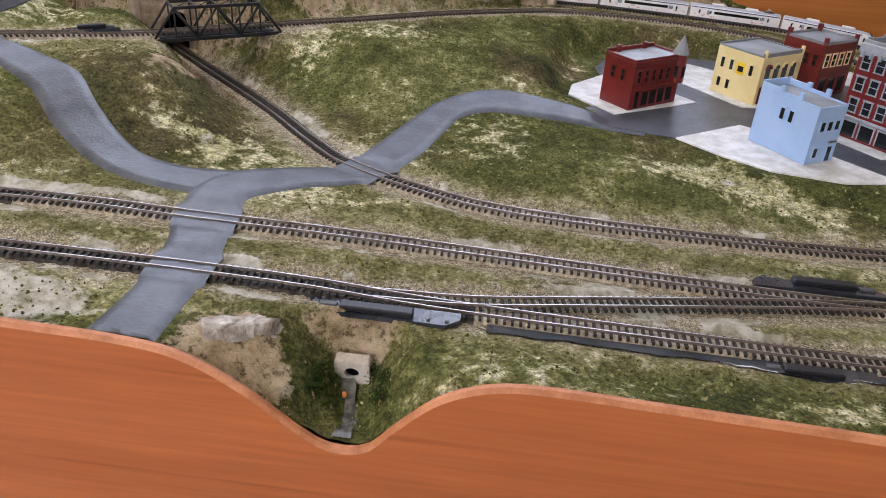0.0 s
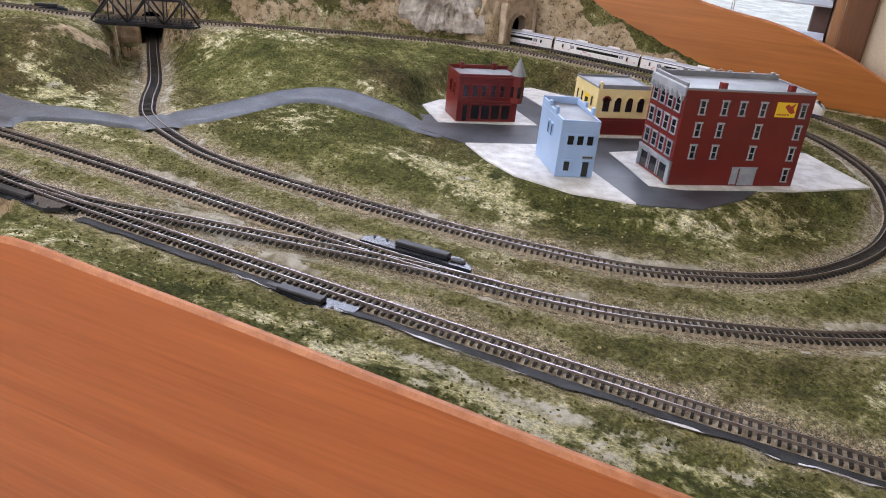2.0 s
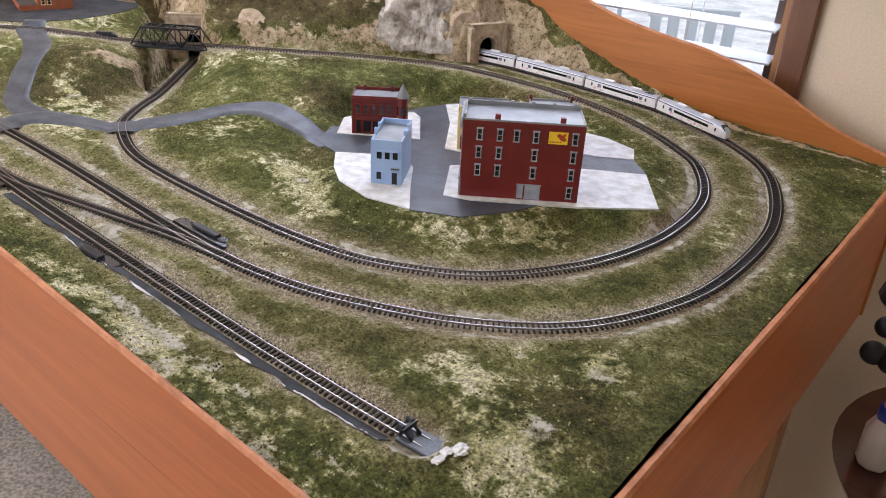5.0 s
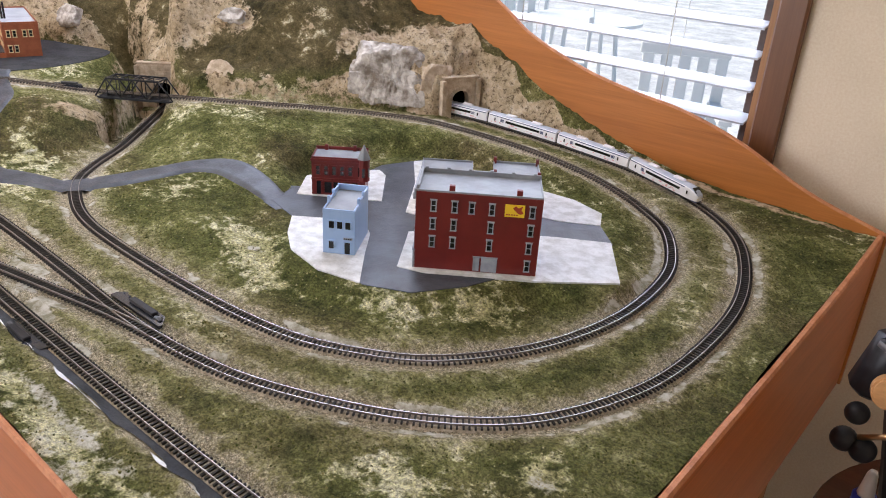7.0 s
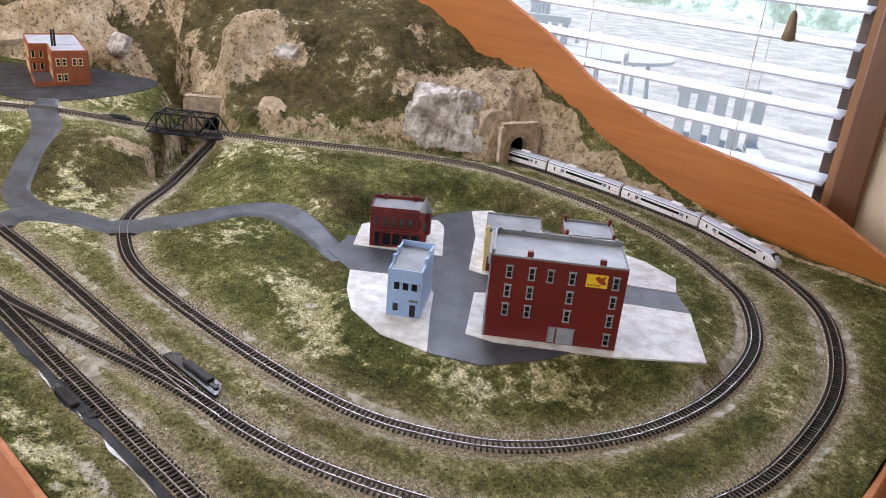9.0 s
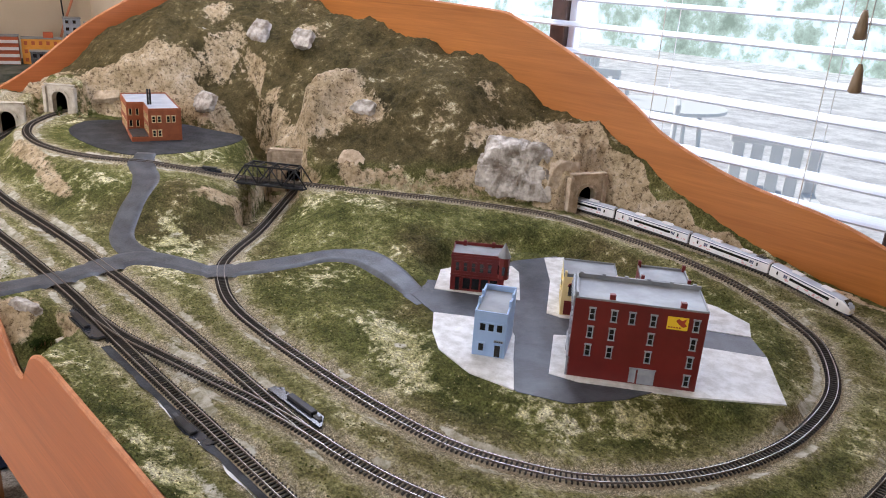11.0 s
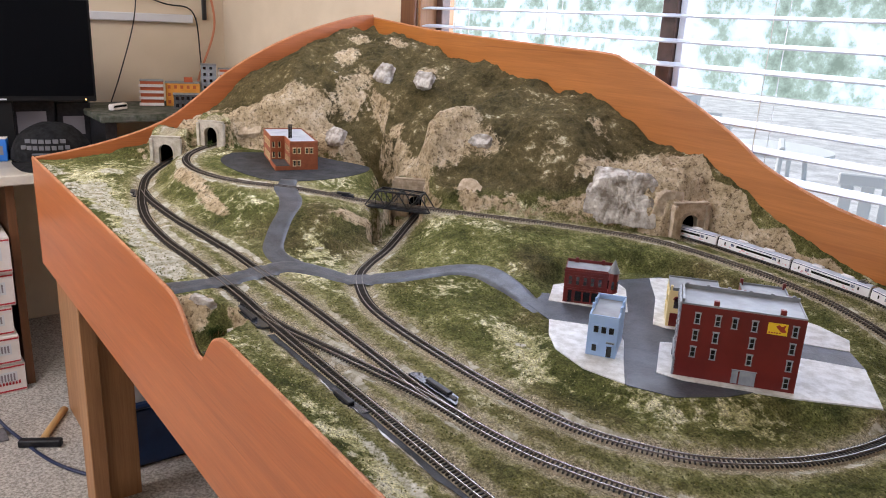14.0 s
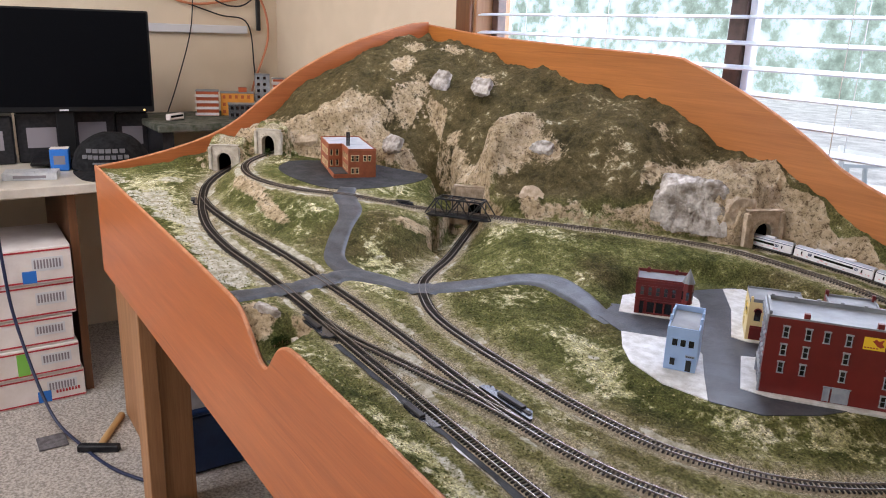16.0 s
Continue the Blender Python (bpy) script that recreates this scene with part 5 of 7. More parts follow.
def parapets(ob, w, d, h, sides, mat, up=0.004, thick=0.0016):
    for s in sides:
        a = {"front": (0, 0, w, thick), "back": (0, d - thick, w, d), "left": (0, thick, thick, d - thick), "right": (w - thick, thick, w, d - thick)}[s]
        box("parapet", a[0], a[1], h, a[2], a[3], h + up, mat, ob, bevel=0.0003)


TZ = 0.9686
# tall red house
W, D, H = 0.132, 0.062, 0.088
tall = house("tall_house", 1.4885, 0.4015, TZ, 36.5, W, D, H, M_RED, "tall four-storey red plastic house with a grey flat roof")
parapets(tall, W, D, H, ("front", "right"), M_GREY, 0.0022)
parapets(tall, W, D, H, ("back", "left"), M_GREY, 0.0058, 0.0028)
for k in range(6):
    box("finial", 0.004 + k * 0.0238, D - 0.0034, H + 0.0058, 0.008 + k * 0.0238, D, H + 0.0076, M_GREY, tall, bevel=0.0005)
box("cornice", -0.0026, -0.0006, H - 0.006, 0.0, D + 0.0006, H + 0.003, M_TRIM, tall, "grey bracketed cornice", 0.0008)
for k in range(7):
    box("bracket", -0.0034, 0.002 + k * 0.0092, H - 0.010, 0.0, 0.0045 + k * 0.0092, H - 0.003, M_TRIM, tall, bevel=0.0003)
for u in (0.034, 0.104):
    box("chimney", u, 0.0018, H, u + 0.006, 0.0068, H + 0.0075, M_RED, tall, "small red chimney", 0.0003)
rows = [0.0055, 0.0265, 0.047, 0.0675]
for u, which in ((0.0165, (1, 2, 3)), (0.0385, (1, 2, 3)), (0.0565, (3,)), (0.0775, (1, 2, 3)), (0.1195, (0, 1, 2, 3))):
    for r in which:
        house_window(tall, "front", (W, D), u, rows[r], 0.0042, 0.0115, M_TRIM)
bx = house_window(tall, "front", (W, D), 0.0650, 0.0015, 0.0045, 0.0155, M_TRIM, M_TRIM, False)
gd = box("garage_door", 0.0725, -0.0008, 0.001, 0.0895, -0.0001, 0.0175, M_TRIM, tall, "grey-blue roll-up door")
box("door_trim", 0.0715, -0.0012, 0.0175, 0.0905, 0.0, 0.0188, M_TRIM, gd)
sg = box("sign", 0.0930, -0.0009, 0.0672, 0.1135, -0.0001, 0.0808, M_SIGN, tall, "yellow painted wall sign with a dark red figure")
bm = bmesh.new()
add_prism(bm, [(0.101, 0.077), (0.104, 0.0795), (0.107, 0.0775), (0.1115, 0.080), (0.110, 0.0755), (0.1125, 0.072), (0.109, 0.0705), (0.106, 0.072), (0.1035, 0.0745)], 0.0009, 0.0012, Matrix.Rotation(math.pi / 2, 4, "X"))
part("figure", bm, M_SIGNFIG, sg)
for k in range(5):
    box("letter_bar", 0.0942 + k * 0.0027, -0.0012, 0.0690, 0.0960 + k * 0.0027, -0.0009, 0.0703, M_SIGNFIG, sg)
for r, zz in enumerate((0.0265, 0.047, 0.0675)):
    for k in range(4):
        house_window(tall, "left", (W, D), 0.0055 + k * 0.0145, zz, 0.0075, 0.0125, M_TRIM)
for k in range(3):
    house_window(tall, "left", (W, D), 0.006 + k * 0.0185, 0.0025, 0.0135, 0.0145, M_TRIM, None, False)
box("storefront_cornice", -0.0022, 0.0, 0.0195, 0.0, D, 0.0225, M_TRIM, tall, bevel=0.0004)
for yy in (0.0, D - 0.004):
    box("corner_pilaster", -0.0016, yy, 0.0, 0.0016, yy + 0.004, 0.0225, M_TRIM, tall, bevel=0.0004)

# pale blue house
W, D, H = 0.036, 0.066, 0.051
blue = house("blue_house", 1.3945, 0.3555, TZ, 33, W, D, H, M_BLUE, "narrow pale blue two-storey plastic house with a grey roof")
parapets(blue, W, D, H, ("front",), M_BLUE, 0.0018)
parapets(blue, W, D, H, ("back",), M_BLUE, 0.0075)
for sx in (0.0, W - 0.002):
    for k, up in enumerate((0.0020, 0.0040, 0.0062)):
        box("stepped_parapet", sx, 0.0016 + k * 0.021, H, sx + 0.002, 0.0226 + k * 0.021, H + up, M_BLUE, blue, bevel=0.0003)
    for k in range(2):
        box("chimney", sx - 0.0003, 0.020 + k * 0.021, H, sx + 0.0027, 0.0245 + k * 0.021, H + 0.0085, M_BLUE, blue, bevel=0.0003)
for u in (0.007, 0.0162, 0.0254):
    house_window(blue, "front", (W, D), u, 0.0305, 0.0058, 0.0085, M_BLUE, None, False)
house_window(blue, "front", (W, D), 0.0068, 0.006, 0.0055, 0.009, M_BLUE, None, False)
house_window(blue, "front", (W, D), 0.0245, 0.0008, 0.0062, 0.0142, M_BLUE, M_PANE, False)
box("name_board", 0.0232, -0.0010, 0.0180, 0.0335, -0.0001, 0.0205, M_TRIM, blue, "grey name board")
for k in range(4):
    box("letter_bar", 0.0241 + k * 0.0023, -0.0013, 0.0186, 0.0256 + k * 0.0023, -0.0010, 0.0199, M_BLACK, blue)
for u in (0.024, 0.034):
    house_window(blue, "left", (W, D), u, 0.031, 0.0045, 0.0105, M_BLUE, None, False)

# dark red corner house with a turret
W, D, H = 0.070, 0.042, 0.049
redh = house("corner_house", 1.2495, 0.4640, TZ, 40, W, D, H, M_DKRED, "dark red corner shop with a grey conical turret")
parapets(redh, W, D, H, ("front", "left", "right"), M_DKRED, 0.003)
parapets(redh, W, D, H, ("back",), M_DKRED, 0.005)
box("cornice", -0.001, -0.0016, H - 0.003, W + 0.001, 0.0, H + 0.001, M_DKRED, redh, bevel=0.0005)
box("belt_course", -0.0006, -0.0013, 0.0215, W + 0.0006, 0.0, 0.0235, M_DKRED, redh, bevel=0.0004)
for k in range(5):
    house_window(redh, "front", (W, D), 0.006 + k * 0.0105, 0.028, 0.0045, 0.0118, M_DKRED)
for k in range(4):
    house_window(redh, "front", (W, D), 0.0165 + k * 0.0118, 0.003, 0.0095, 0.0155, M_DKRED, None, False)
house_window(redh, "front", (W, D), 0.0065, 0.0008, 0.0055, 0.0185, M_DKRED, None, False)
for k in range(2):
    house_window(redh, "left", (W, D), 0.012 + k * 0.014, 0.028, 0.0045, 0.0118, M_DKRED)
for k in range(3):
    house_window(redh, "right", (W, D), 0.009 + k * 0.011, 0.028, 0.0045, 0.0118, M_DKRED)
bm = bmesh.new()
bmesh.ops.create_cone(bm, cap_ends=True, segments=8, radius1=0.0075, radius2=0.0075, depth=0.030, matrix=pose(W - 0.002, 0.002, 0.037))
tr = part("turret", bm, M_DKRED, redh)
bm = bmesh.new()
bmesh.ops.create_cone(bm, cap_ends=True, segments=12, radius1=0.0088, radius2=0.0004, depth=0.019, matrix=pose(W - 0.002, 0.002, 0.0612))
part("turret_roof", bm, M_GREY, tr, "grey conical turret roof")
for k in range(3):
    a = -math.pi * (0.15 + 0.35 * k)
    part("turret_window", add_box(bmesh.new(), -0.0004, -0.0018, 0.028, 0.0004, 0.0018, 0.040, 0, Matrix.Translation((W - 0.002, 0.002, 0)) @ Matrix.Rotation(a, 4, "Z") @ Matrix.Translation((0.0072, 0, 0))), M_PANE, tr)
for u in (0.012, 0.05):
    box("chimney", u, D - 0.005, H, u + 0.0045, D - 0.0012, H + 0.008, M_DKRED, redh, bevel=0.0003)

# cream yellow house
W, D, H = 0.066, 0.060, 0.051
yel = house("yellow_house", 1.3880, 0.5200, TZ, 38, W, D, H, M_YELLOW, "cream yellow two-storey shop with arched upper windows")
parapets(yel, W, D, H, ("front",), M_GREY, 0.0045, 0.0025)
parapets(yel, W, D, H, ("left", "right"), M_GREY, 0.002)
parapets(yel, W, D, H, ("back",), M_GREY, 0.003)
box("storefront", 0.004, -0.0009, 0.001, W - 0.004, 0.0, 0.0195, M_DKRED, yel, "dark red shop front")
for k in range(4):
    house_window(yel, "front", (W, D), 0.007 + k * 0.0135, 0.003, 0.0095, 0.0125, M_DKRED, None, False)
for k in range(4):
    u = 0.0075 + k * 0.0138
    box("window", u, -0.0005, 0.0265, u + 0.0075, 0.0003, 0.0385, M_PANE, yel)
    bm = bmesh.new()
    arc = [(u + 0.00375 + r * math.cos(t), 0.0385 + r * math.sin(t)) for r, ts in ((0.0052, np.linspace(0, math.pi, 9)), (0.0038, np.linspace(math.pi, 0, 9))) for t in ts]
    add_prism(bm, arc, 0.0, 0.0016, Matrix.Rotation(math.pi / 2, 4, "X"))
    part("arch", bm, M_DKRED if k == 0 else M_YELLOW, yel)
    bm = bmesh.new()
    add_prism(bm, [(u + 0.00375 + 0.0037 * math.cos(t), 0.0385 + 0.0037 * math.sin(t)) for t in np.linspace(0, math.pi, 9)], -0.0003, 0.0006, Matrix.Rotation(math.pi / 2, 4, "X"))
    part("fanlight", bm, M_PANE, yel)
for k, u in enumerate((0.010, 0.036, 0.048)):
    house_window(yel, "left", (W, D), u, 0.029, 0.0045, 0.011, M_YELLOW, None, False)
for u in (0.036, 0.048):
    house_window(yel, "left", (W, D), u, 0.008, 0.0045, 0.010, M_YELLOW, None, False)
box("painted_sign", -0.0006, 0.020, 0.027, -0.0001, 0.031, 0.040, M_SIGN, yel, "yellow painted sign")
box("sign_mark", -0.0009, 0.022, 0.030, -0.0006, 0.029, 0.036, M_BLACK, yel)
for u in (0.001, W - 0.004):
    box("corner_post", u, -0.001, H, u + 0.003, 0.0025, H + 0.0075, M_YELLOW, yel, bevel=0.0004)

# brown-red house behind
W, D, H = 0.058, 0.052, 0.058
brn = house("brown_house", 1.4640, 0.5700, TZ, 37, W, D, H, M_DKRED, "brown-red brick house standing behind the tall house")
parapets(brn, W, D, H, ("front", "left", "right", "back"), M_GREY, 0.0035)
for u in (0.0, W - 0.004):
    box("corner_chimney", u, D - 0.005, H, u + 0.004, D, H + 0.009, M_DKRED, brn, bevel=0.0003)
    box("corner_chimney", u, 0.0, H, u + 0.004, 0.004, H + 0.008, M_DKRED, brn, bevel=0.0003)
for k in range(4):
    house_window(brn, "front", (W, D), 0.006 + k * 0.0125, 0.034, 0.006, 0.013, M_CREAM)
    house_window(brn, "left", (W, D), 0.006 + k * 0.0115, 0.034, 0.0045, 0.012, M_DKRED)
for k in range(3):
    house_window(brn, "front", (W, D), 0.006 + k * 0.0165, 0.003, 0.012, 0.017, M_DKRED, None, False)

# factory with a loading dock
fac = empty("factory", pose(0.512, 0.362, 1.0345, 0, 0, 73), "orange brick factory with cream windows and a loading dock", "factory")
W, D, H = 0.088, 0.140, 0.057
part("front_block", add_box(bmesh.new(), 0.030, 0, 0, W, 0.075, H, 0.0003), M_BRICK, fac)
part("rear_block", add_box(bmesh.new(), 0.0, 0.0753, 0, W, D + 0.05, H, 0.0003), M_BRICK, fac)
box("roof", 0.032, 0.002, H, W - 0.002, 0.0752, H + 0.0008, M_TROOF, fac)
box("roof", 0.002, 0.0768, H, W - 0.002, D + 0.048, H + 0.0009, M_TROOF, fac)
for a in ((0.030, 0, W, 0.0016), (W - 0.0016, 0.0016, W, D + 0.05), (0.030, 0.0016, 0.0316, 0.0753), (0, 0.0753, 0.030, 0.0769), (0, 0.0769, 0.0016, D + 0.05), (0.0016, D + 0.0484, W - 0.0016, D + 0.05)):
    box("parapet", a[0], a[1], H + 0.0002, a[2], a[3], H + 0.0032, M_BRICK, fac, bevel=0.0003)
box("loading_dock", -0.001, -0.002, 0, 0.0296, 0.0750, 0.0085, M_BRICK, fac, "brick loading dock with a grey top")
box("dock_top", 0.0008, 0.0, 0.0086, 0.0288, 0.0745, 0.0095, M_UNDER, fac)
for k in range(4):
    for zz in (0.009, 0.035):
        if k < 2 or zz > 0.02:
            house_window(fac, "front", (W, D), 0.0365 + k * 0.0098 + (0.006 if k > 1 else 0), zz, 0.0048, 0.0105, M_CREAM)
for k in range(4):
    for zz in (0.014, 0.036):
        b = box("window", 0.0294, 0.008 + k * 0.016, zz, 0.0302, 0.0135 + k * 0.016, zz + 0.0115, M_PANE, fac)
        box("window_frame", 0.0290, 0.0073 + k * 0.016, zz, 0.0296, 0.0083 + k * 0.016, zz + 0.0115, M_CREAM, b)
        box("window_frame", 0.0290, 0.0132 + k * 0.016, zz, 0.0296, 0.0142 + k * 0.016, zz + 0.0115, M_CREAM, b)
        box("sill", 0.0288, 0.0070 + k * 0.016, zz - 0.001, 0.0296, 0.0145 + k * 0.016, zz, M_CREAM, b)
for k in range(2):
    for zz in (0.014, 0.036):
        b = box("window", 0.004 + k * 0.0125, 0.0747, zz, 0.0085 + k * 0.0125, 0.0756, zz + 0.0115, M_PANE, fac)
        for o in (0.0033, 0.0085):
            box("window_frame", o + k * 0.0125, 0.0742, zz, o + 0.0009 + k * 0.0125, 0.0749, zz + 0.0115, M_CREAM, b)
        box("sill", 0.003 + k * 0.0125, 0.0740, zz - 0.001, 0.0097 + k * 0.0125, 0.0749, zz, M_CREAM, b)
for k in range(5):
    for zz in (0.008, 0.035):
        house_window(fac, "left", (W, D), 0.085 + k * 0.018, zz, 0.006, 0.0115, M_CREAM)
for o in (0.0, 0.0042):
    box("smokestack", 0.036 + o, 0.058, H, 0.0394 + o, 0.0615, H + 0.030, M_BLACK, fac, "thin black smokestack", 0.0003)


# ---- train ----
def car_body(length, nose):
    """A coach shell: rounded section swept along, with a raked, tapering nose at one end."""
    sec = [(-0.0085, 0.0045), (-0.0090, 0.010), (-0.0088, 0.0175), (-0.0078, 0.0200), (-0.0050, 0.0215), (0, 0.0220), (0.0050, 0.0215), (0.0078, 0.0200), (0.0088, 0.0175), (0.0090, 0.010), (0.0085, 0.0045)]
    xs = [0.0, 0.0008] + ([length - 0.0008, length] if not nose else [length - 0.020, length - 0.012, length - 0.006, length - 0.002, length])
    sc = [(0.97, 0.98), (1, 1)] + ([(1, 1), (0.97, 0.98)] if not nose else [(1, 1), (0.97, 0.93), (0.90, 0.78), (0.78, 0.60), (0.60, 0.48)])
    return sec, xs, sc


def coach(m, nose, seed, group):
    rnd = random.Random(seed)
    length = 0.1275
    ob = empty("train_coach", m, "white express train end coach with pink petals and a raked nose" if nose else "white express train coach with a dark window band", "train coach", group)
    sec, xs, sc = car_body(length, nose)
    k = len(sec)
    v = [(x, y * a, 0.0045 + (z - 0.0045) * b) for x, (a, b) in zip(xs, sc) for y, z in sec]
    fs, fr = [], []
    for i in range(len(xs) - 1):
        for q in range(k - 1):
            (fr if 3 <= q <= 6 else fs).append((i * k + q, i * k + q + 1, (i + 1) * k + q + 1, (i + 1) * k + q))
    fs += [tuple(range(k))[::-1], tuple(range((len(xs) - 1) * k, len(xs) * k))]
    mesh("shell", v, fs, M_WHITE, ob)
    mesh("roof", v, fr, M_TROOF, ob, "blue-silver roof", True)
    end = length - (0.022 if nose else 0.001)
    for sy in (-1, 1):
        box("navy_stripe", 0.001, sy * 0.00895 - 0.0002, 0.0178, end, sy * 0.00895 + 0.0001, 0.0190, M_NAVY, ob)
        band = box("window_band", 0.034, sy * 0.0091 - 0.0002, 0.0112, length - 0.030, sy * 0.0091 + 0.0002, 0.0150, M_PANE, ob, "black glazed window band")
        for q in range(9):
            box("pillar", 0.0405 + q * 0.0065, sy * 0.00925 - 0.0001, 0.0112, 0.0411 + q * 0.0065, sy * 0.00925 + 0.0001, 0.0150, M_BLACK, band)
        for dx in (0.012, length - 0.018):
            box("door_window", dx, sy * 0.0091 - 0.0002, 0.0100, dx + 0.0022, sy * 0.0091 + 0.0002, 0.0150, M_PANE, ob)
        for g0, gx_, gz_ in [(g, i, j) for g in (0.024, length - 0.0285) for i in range(3) for j in range(3)]:
            if not (nose and g0 > 0.05):
                box("blue_mark", g0 + gx_ * 0.0021, sy * 0.0091 - 0.0002, 0.0108 + gz_ * 0.0016, g0 + 0.0017 + gx_ * 0.0021, sy * 0.0091 + 0.0002, 0.0120 + gz_ * 0.0016, M_NAVY, ob)
        for q in range(16):
            a, b, r = rnd.uniform(0.004, end - 0.004), rnd.uniform(0.0058, 0.0098), rnd.uniform(0.0008, 0.0019)
            box("petal", a - r, sy * 0.00908 - 0.0002, b - r * 0.6, a + r, sy * 0.00908 + 0.00015, b + r * 0.6, M_PINK, ob, bevel=0.00018)
    box("underframe", 0.003, -0.0072, 0.0028, end, 0.0072, 0.0050, M_UNDER, ob)
    for q in range(4):
        box("equipment_box", 0.036 + q * 0.0145, -0.0075, 0.0012, 0.046 + q * 0.0145, 0.0075, 0.0042, M_UNDER, ob, bevel=0.0004)
    for bx_ in (0.0205, length - 0.0245):
        bogie = box("bogie", bx_ - 0.009, -0.0062, 0.0022, bx_ + 0.009, 0.0062, 0.0036, M_UNDER, ob)
        for wx in (-0.0062, 0.0062):
            for sy in (-0.0048, 0.0048):
                bm = bmesh.new()
                bmesh.ops.create_cone(bm, cap_ends=True, segments=14, radius1=0.0026, radius2=0.0026, depth=0.0014, matrix=pose(bx_ + wx, sy, 0.0047, 90))
                part("wheel", bm, M_UNDER, bogie)
    for ax in (0.030, 0.078):
        box("roof_unit", ax, -0.0042, 0.0212, ax + 0.018, 0.0042, 0.0245, M_WHITE, ob, "pale roof ventilator unit", 0.0012)
    if seed == 1:
        panto = box("pantograph", 0.104, -0.0040, 0.0218, 0.118, 0.0040, 0.0226, M_UNDER, ob, "folded metal pantograph")
        for sy in (-0.003, 0.003):
            tube("arm", [(0.105, sy, 0.0226), (0.111, sy, 0.0262), (0.117, sy * 0.6, 0.0240)], 0.0004, M_RAIL, panto)
        tube("contact_bar", [(0.111, -0.006, 0.0262), (0.111, 0.006, 0.0262)], 0.0005, M_RAIL, panto)
    if nose:
        bm = add_box(bmesh.new(), -0.0048, -0.0062, -0.0004, 0.0048, 0.0062, 0.0006, 0.0004, Matrix.Translation((length - 0.0075, 0, 0.0180)) @ Matrix.Rotation(radians(36), 4, "Y"))
        part("windscreen", bm, M_PANE, ob, "black wrap-round windscreen")
        for sy in (-0.0042, 0.0042):
            box("headlight", length - 0.0016, sy - 0.001, 0.0074, length + 0.0003, sy + 0.001, 0.0090, M_CREAM, ob, bevel=0.0003)
        box("skirt", length - 0.012, -0.0055, 0.0018, length - 0.001, 0.0055, 0.0046, M_NAVY, ob, bevel=0.0006)
    else:
        box("gangway", length - 0.0005, -0.0042, 0.0055, length + 0.0022, 0.0042, 0.0185, M_BLACK, ob, bevel=0.0003)
    return ob


S_MAIN = np.concatenate([[0], np.cumsum(np.linalg.norm(np.diff(MAIN, axis=0), axis=1))])


def on_main(s):
    return Vector([float(np.interp(s, S_MAIN, MAIN[:, j])) for j in range(3)])


NOSE_AT = S_MAIN[int(np.argmin(np.hypot(MAIN[:, 0] - 1.625, MAIN[:, 1] - 0.832)))]
for q in range(4):
    a, b = on_main(NOSE_AT + q * 0.1325 + 0.1275), on_main(NOSE_AT + q * 0.1325)
    d = (b - a).normalized()
    turn = Matrix.Translation(a) @ Matrix.Rotation(math.atan2(d.y, d.x), 4, "Z") @ Matrix.Rotation(-math.asin(d.z), 4, "Y")
    coach(turn, q == 0, q, "coaches of the express train")


# ---- room ----
def wall_with_opening(name, label):
    ob = empty(name, Matrix(), label, "wall", kind="structure")
    X0, X1, Y0, Y1, Z1 = -1.36, 3.0, 1.0, 1.12, 2.5
    a, b, c, d = 0.10, 1.625, 0.62, 2.05
    for n, (x0, z0, x1, z1) in {"left": (X0, FLOOR, a, Z1), "right": (b, FLOOR, X1, Z1), "under": (a, FLOOR, b, c), "over": (a, d, b, Z1)}.items():
        box("wall_panel", x0, Y0, z0, x1, Y1, z1, M_WALL, ob)
    return ob


wall_with_opening("wall_north", "beige painted wall with a wide window")
tagged(box("wall_west", -1.48, -2.6, FLOOR, -1.36, 1.12, 2.5, M_WALL), "beige painted wall behind the desk", "wall", kind="structure")
tagged(box("wall_east", 3.0, -2.6, FLOOR, 3.12, 1.12, 2.5, M_WALL), "beige painted side wall", "wall", kind="structure")
# unseen wall; its window gap is assumed, to go with the rear fill
ws = empty("wall_south", Matrix(), "beige painted wall with an assumed, unseen window gap", "wall", kind="structure")
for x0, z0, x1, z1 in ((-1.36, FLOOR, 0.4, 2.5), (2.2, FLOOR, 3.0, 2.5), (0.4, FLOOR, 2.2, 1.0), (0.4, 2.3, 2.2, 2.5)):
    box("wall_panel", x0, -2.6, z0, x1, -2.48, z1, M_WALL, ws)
tagged(box("ceiling", -1.48, -2.6, 2.5, 3.12, 1.12, 2.6, M_CEIL), "off-white painted ceiling", "ceiling", kind="structure")
tagged(box("floor", -1.48, -2.6, FLOOR - 0.08, 3.12, 1.12, FLOOR, M_CARPET), "speckled beige carpet", "floor", kind="structure")

win = empty("window_1", Matrix(), "wide sliding window in a dark stained wood casing", "window", kind="structure")
box("casing", 0.03, 0.985, 0.58, 0.10, 1.0, 2.11, M_CASING, win, bevel=0.003)
box("casing", 1.625, 0.985, 0.58, 1.665, 1.0, 2.11, M_CASING, win, bevel=0.003)
box("casing", 0.03, 0.984, 2.05, 1.665, 0.9995, 2.11, M_CASING, win, bevel=0.003)
box("jamb", 0.1002, 1.0, 0.62, 0.112, 1.12, 2.05, M_LEG, win)
box("jamb", 1.613, 1.0, 0.62, 1.6248, 1.12, 2.05, M_LEG, win)
box("sill", 0.1, 0.96, 0.60, 1.625, 1.12, 0.62, M_LEG, win, bevel=0.003)
box("sash_stile", 0.905, 1.055, 0.62, 0.942, 1.085, 2.05, M_VINYL, win, bevel=0.002)
box("sash_stile", 0.943, 1.065, 0.62, 0.960, 1.085, 2.05, M_RACE, win, bevel=0.002)
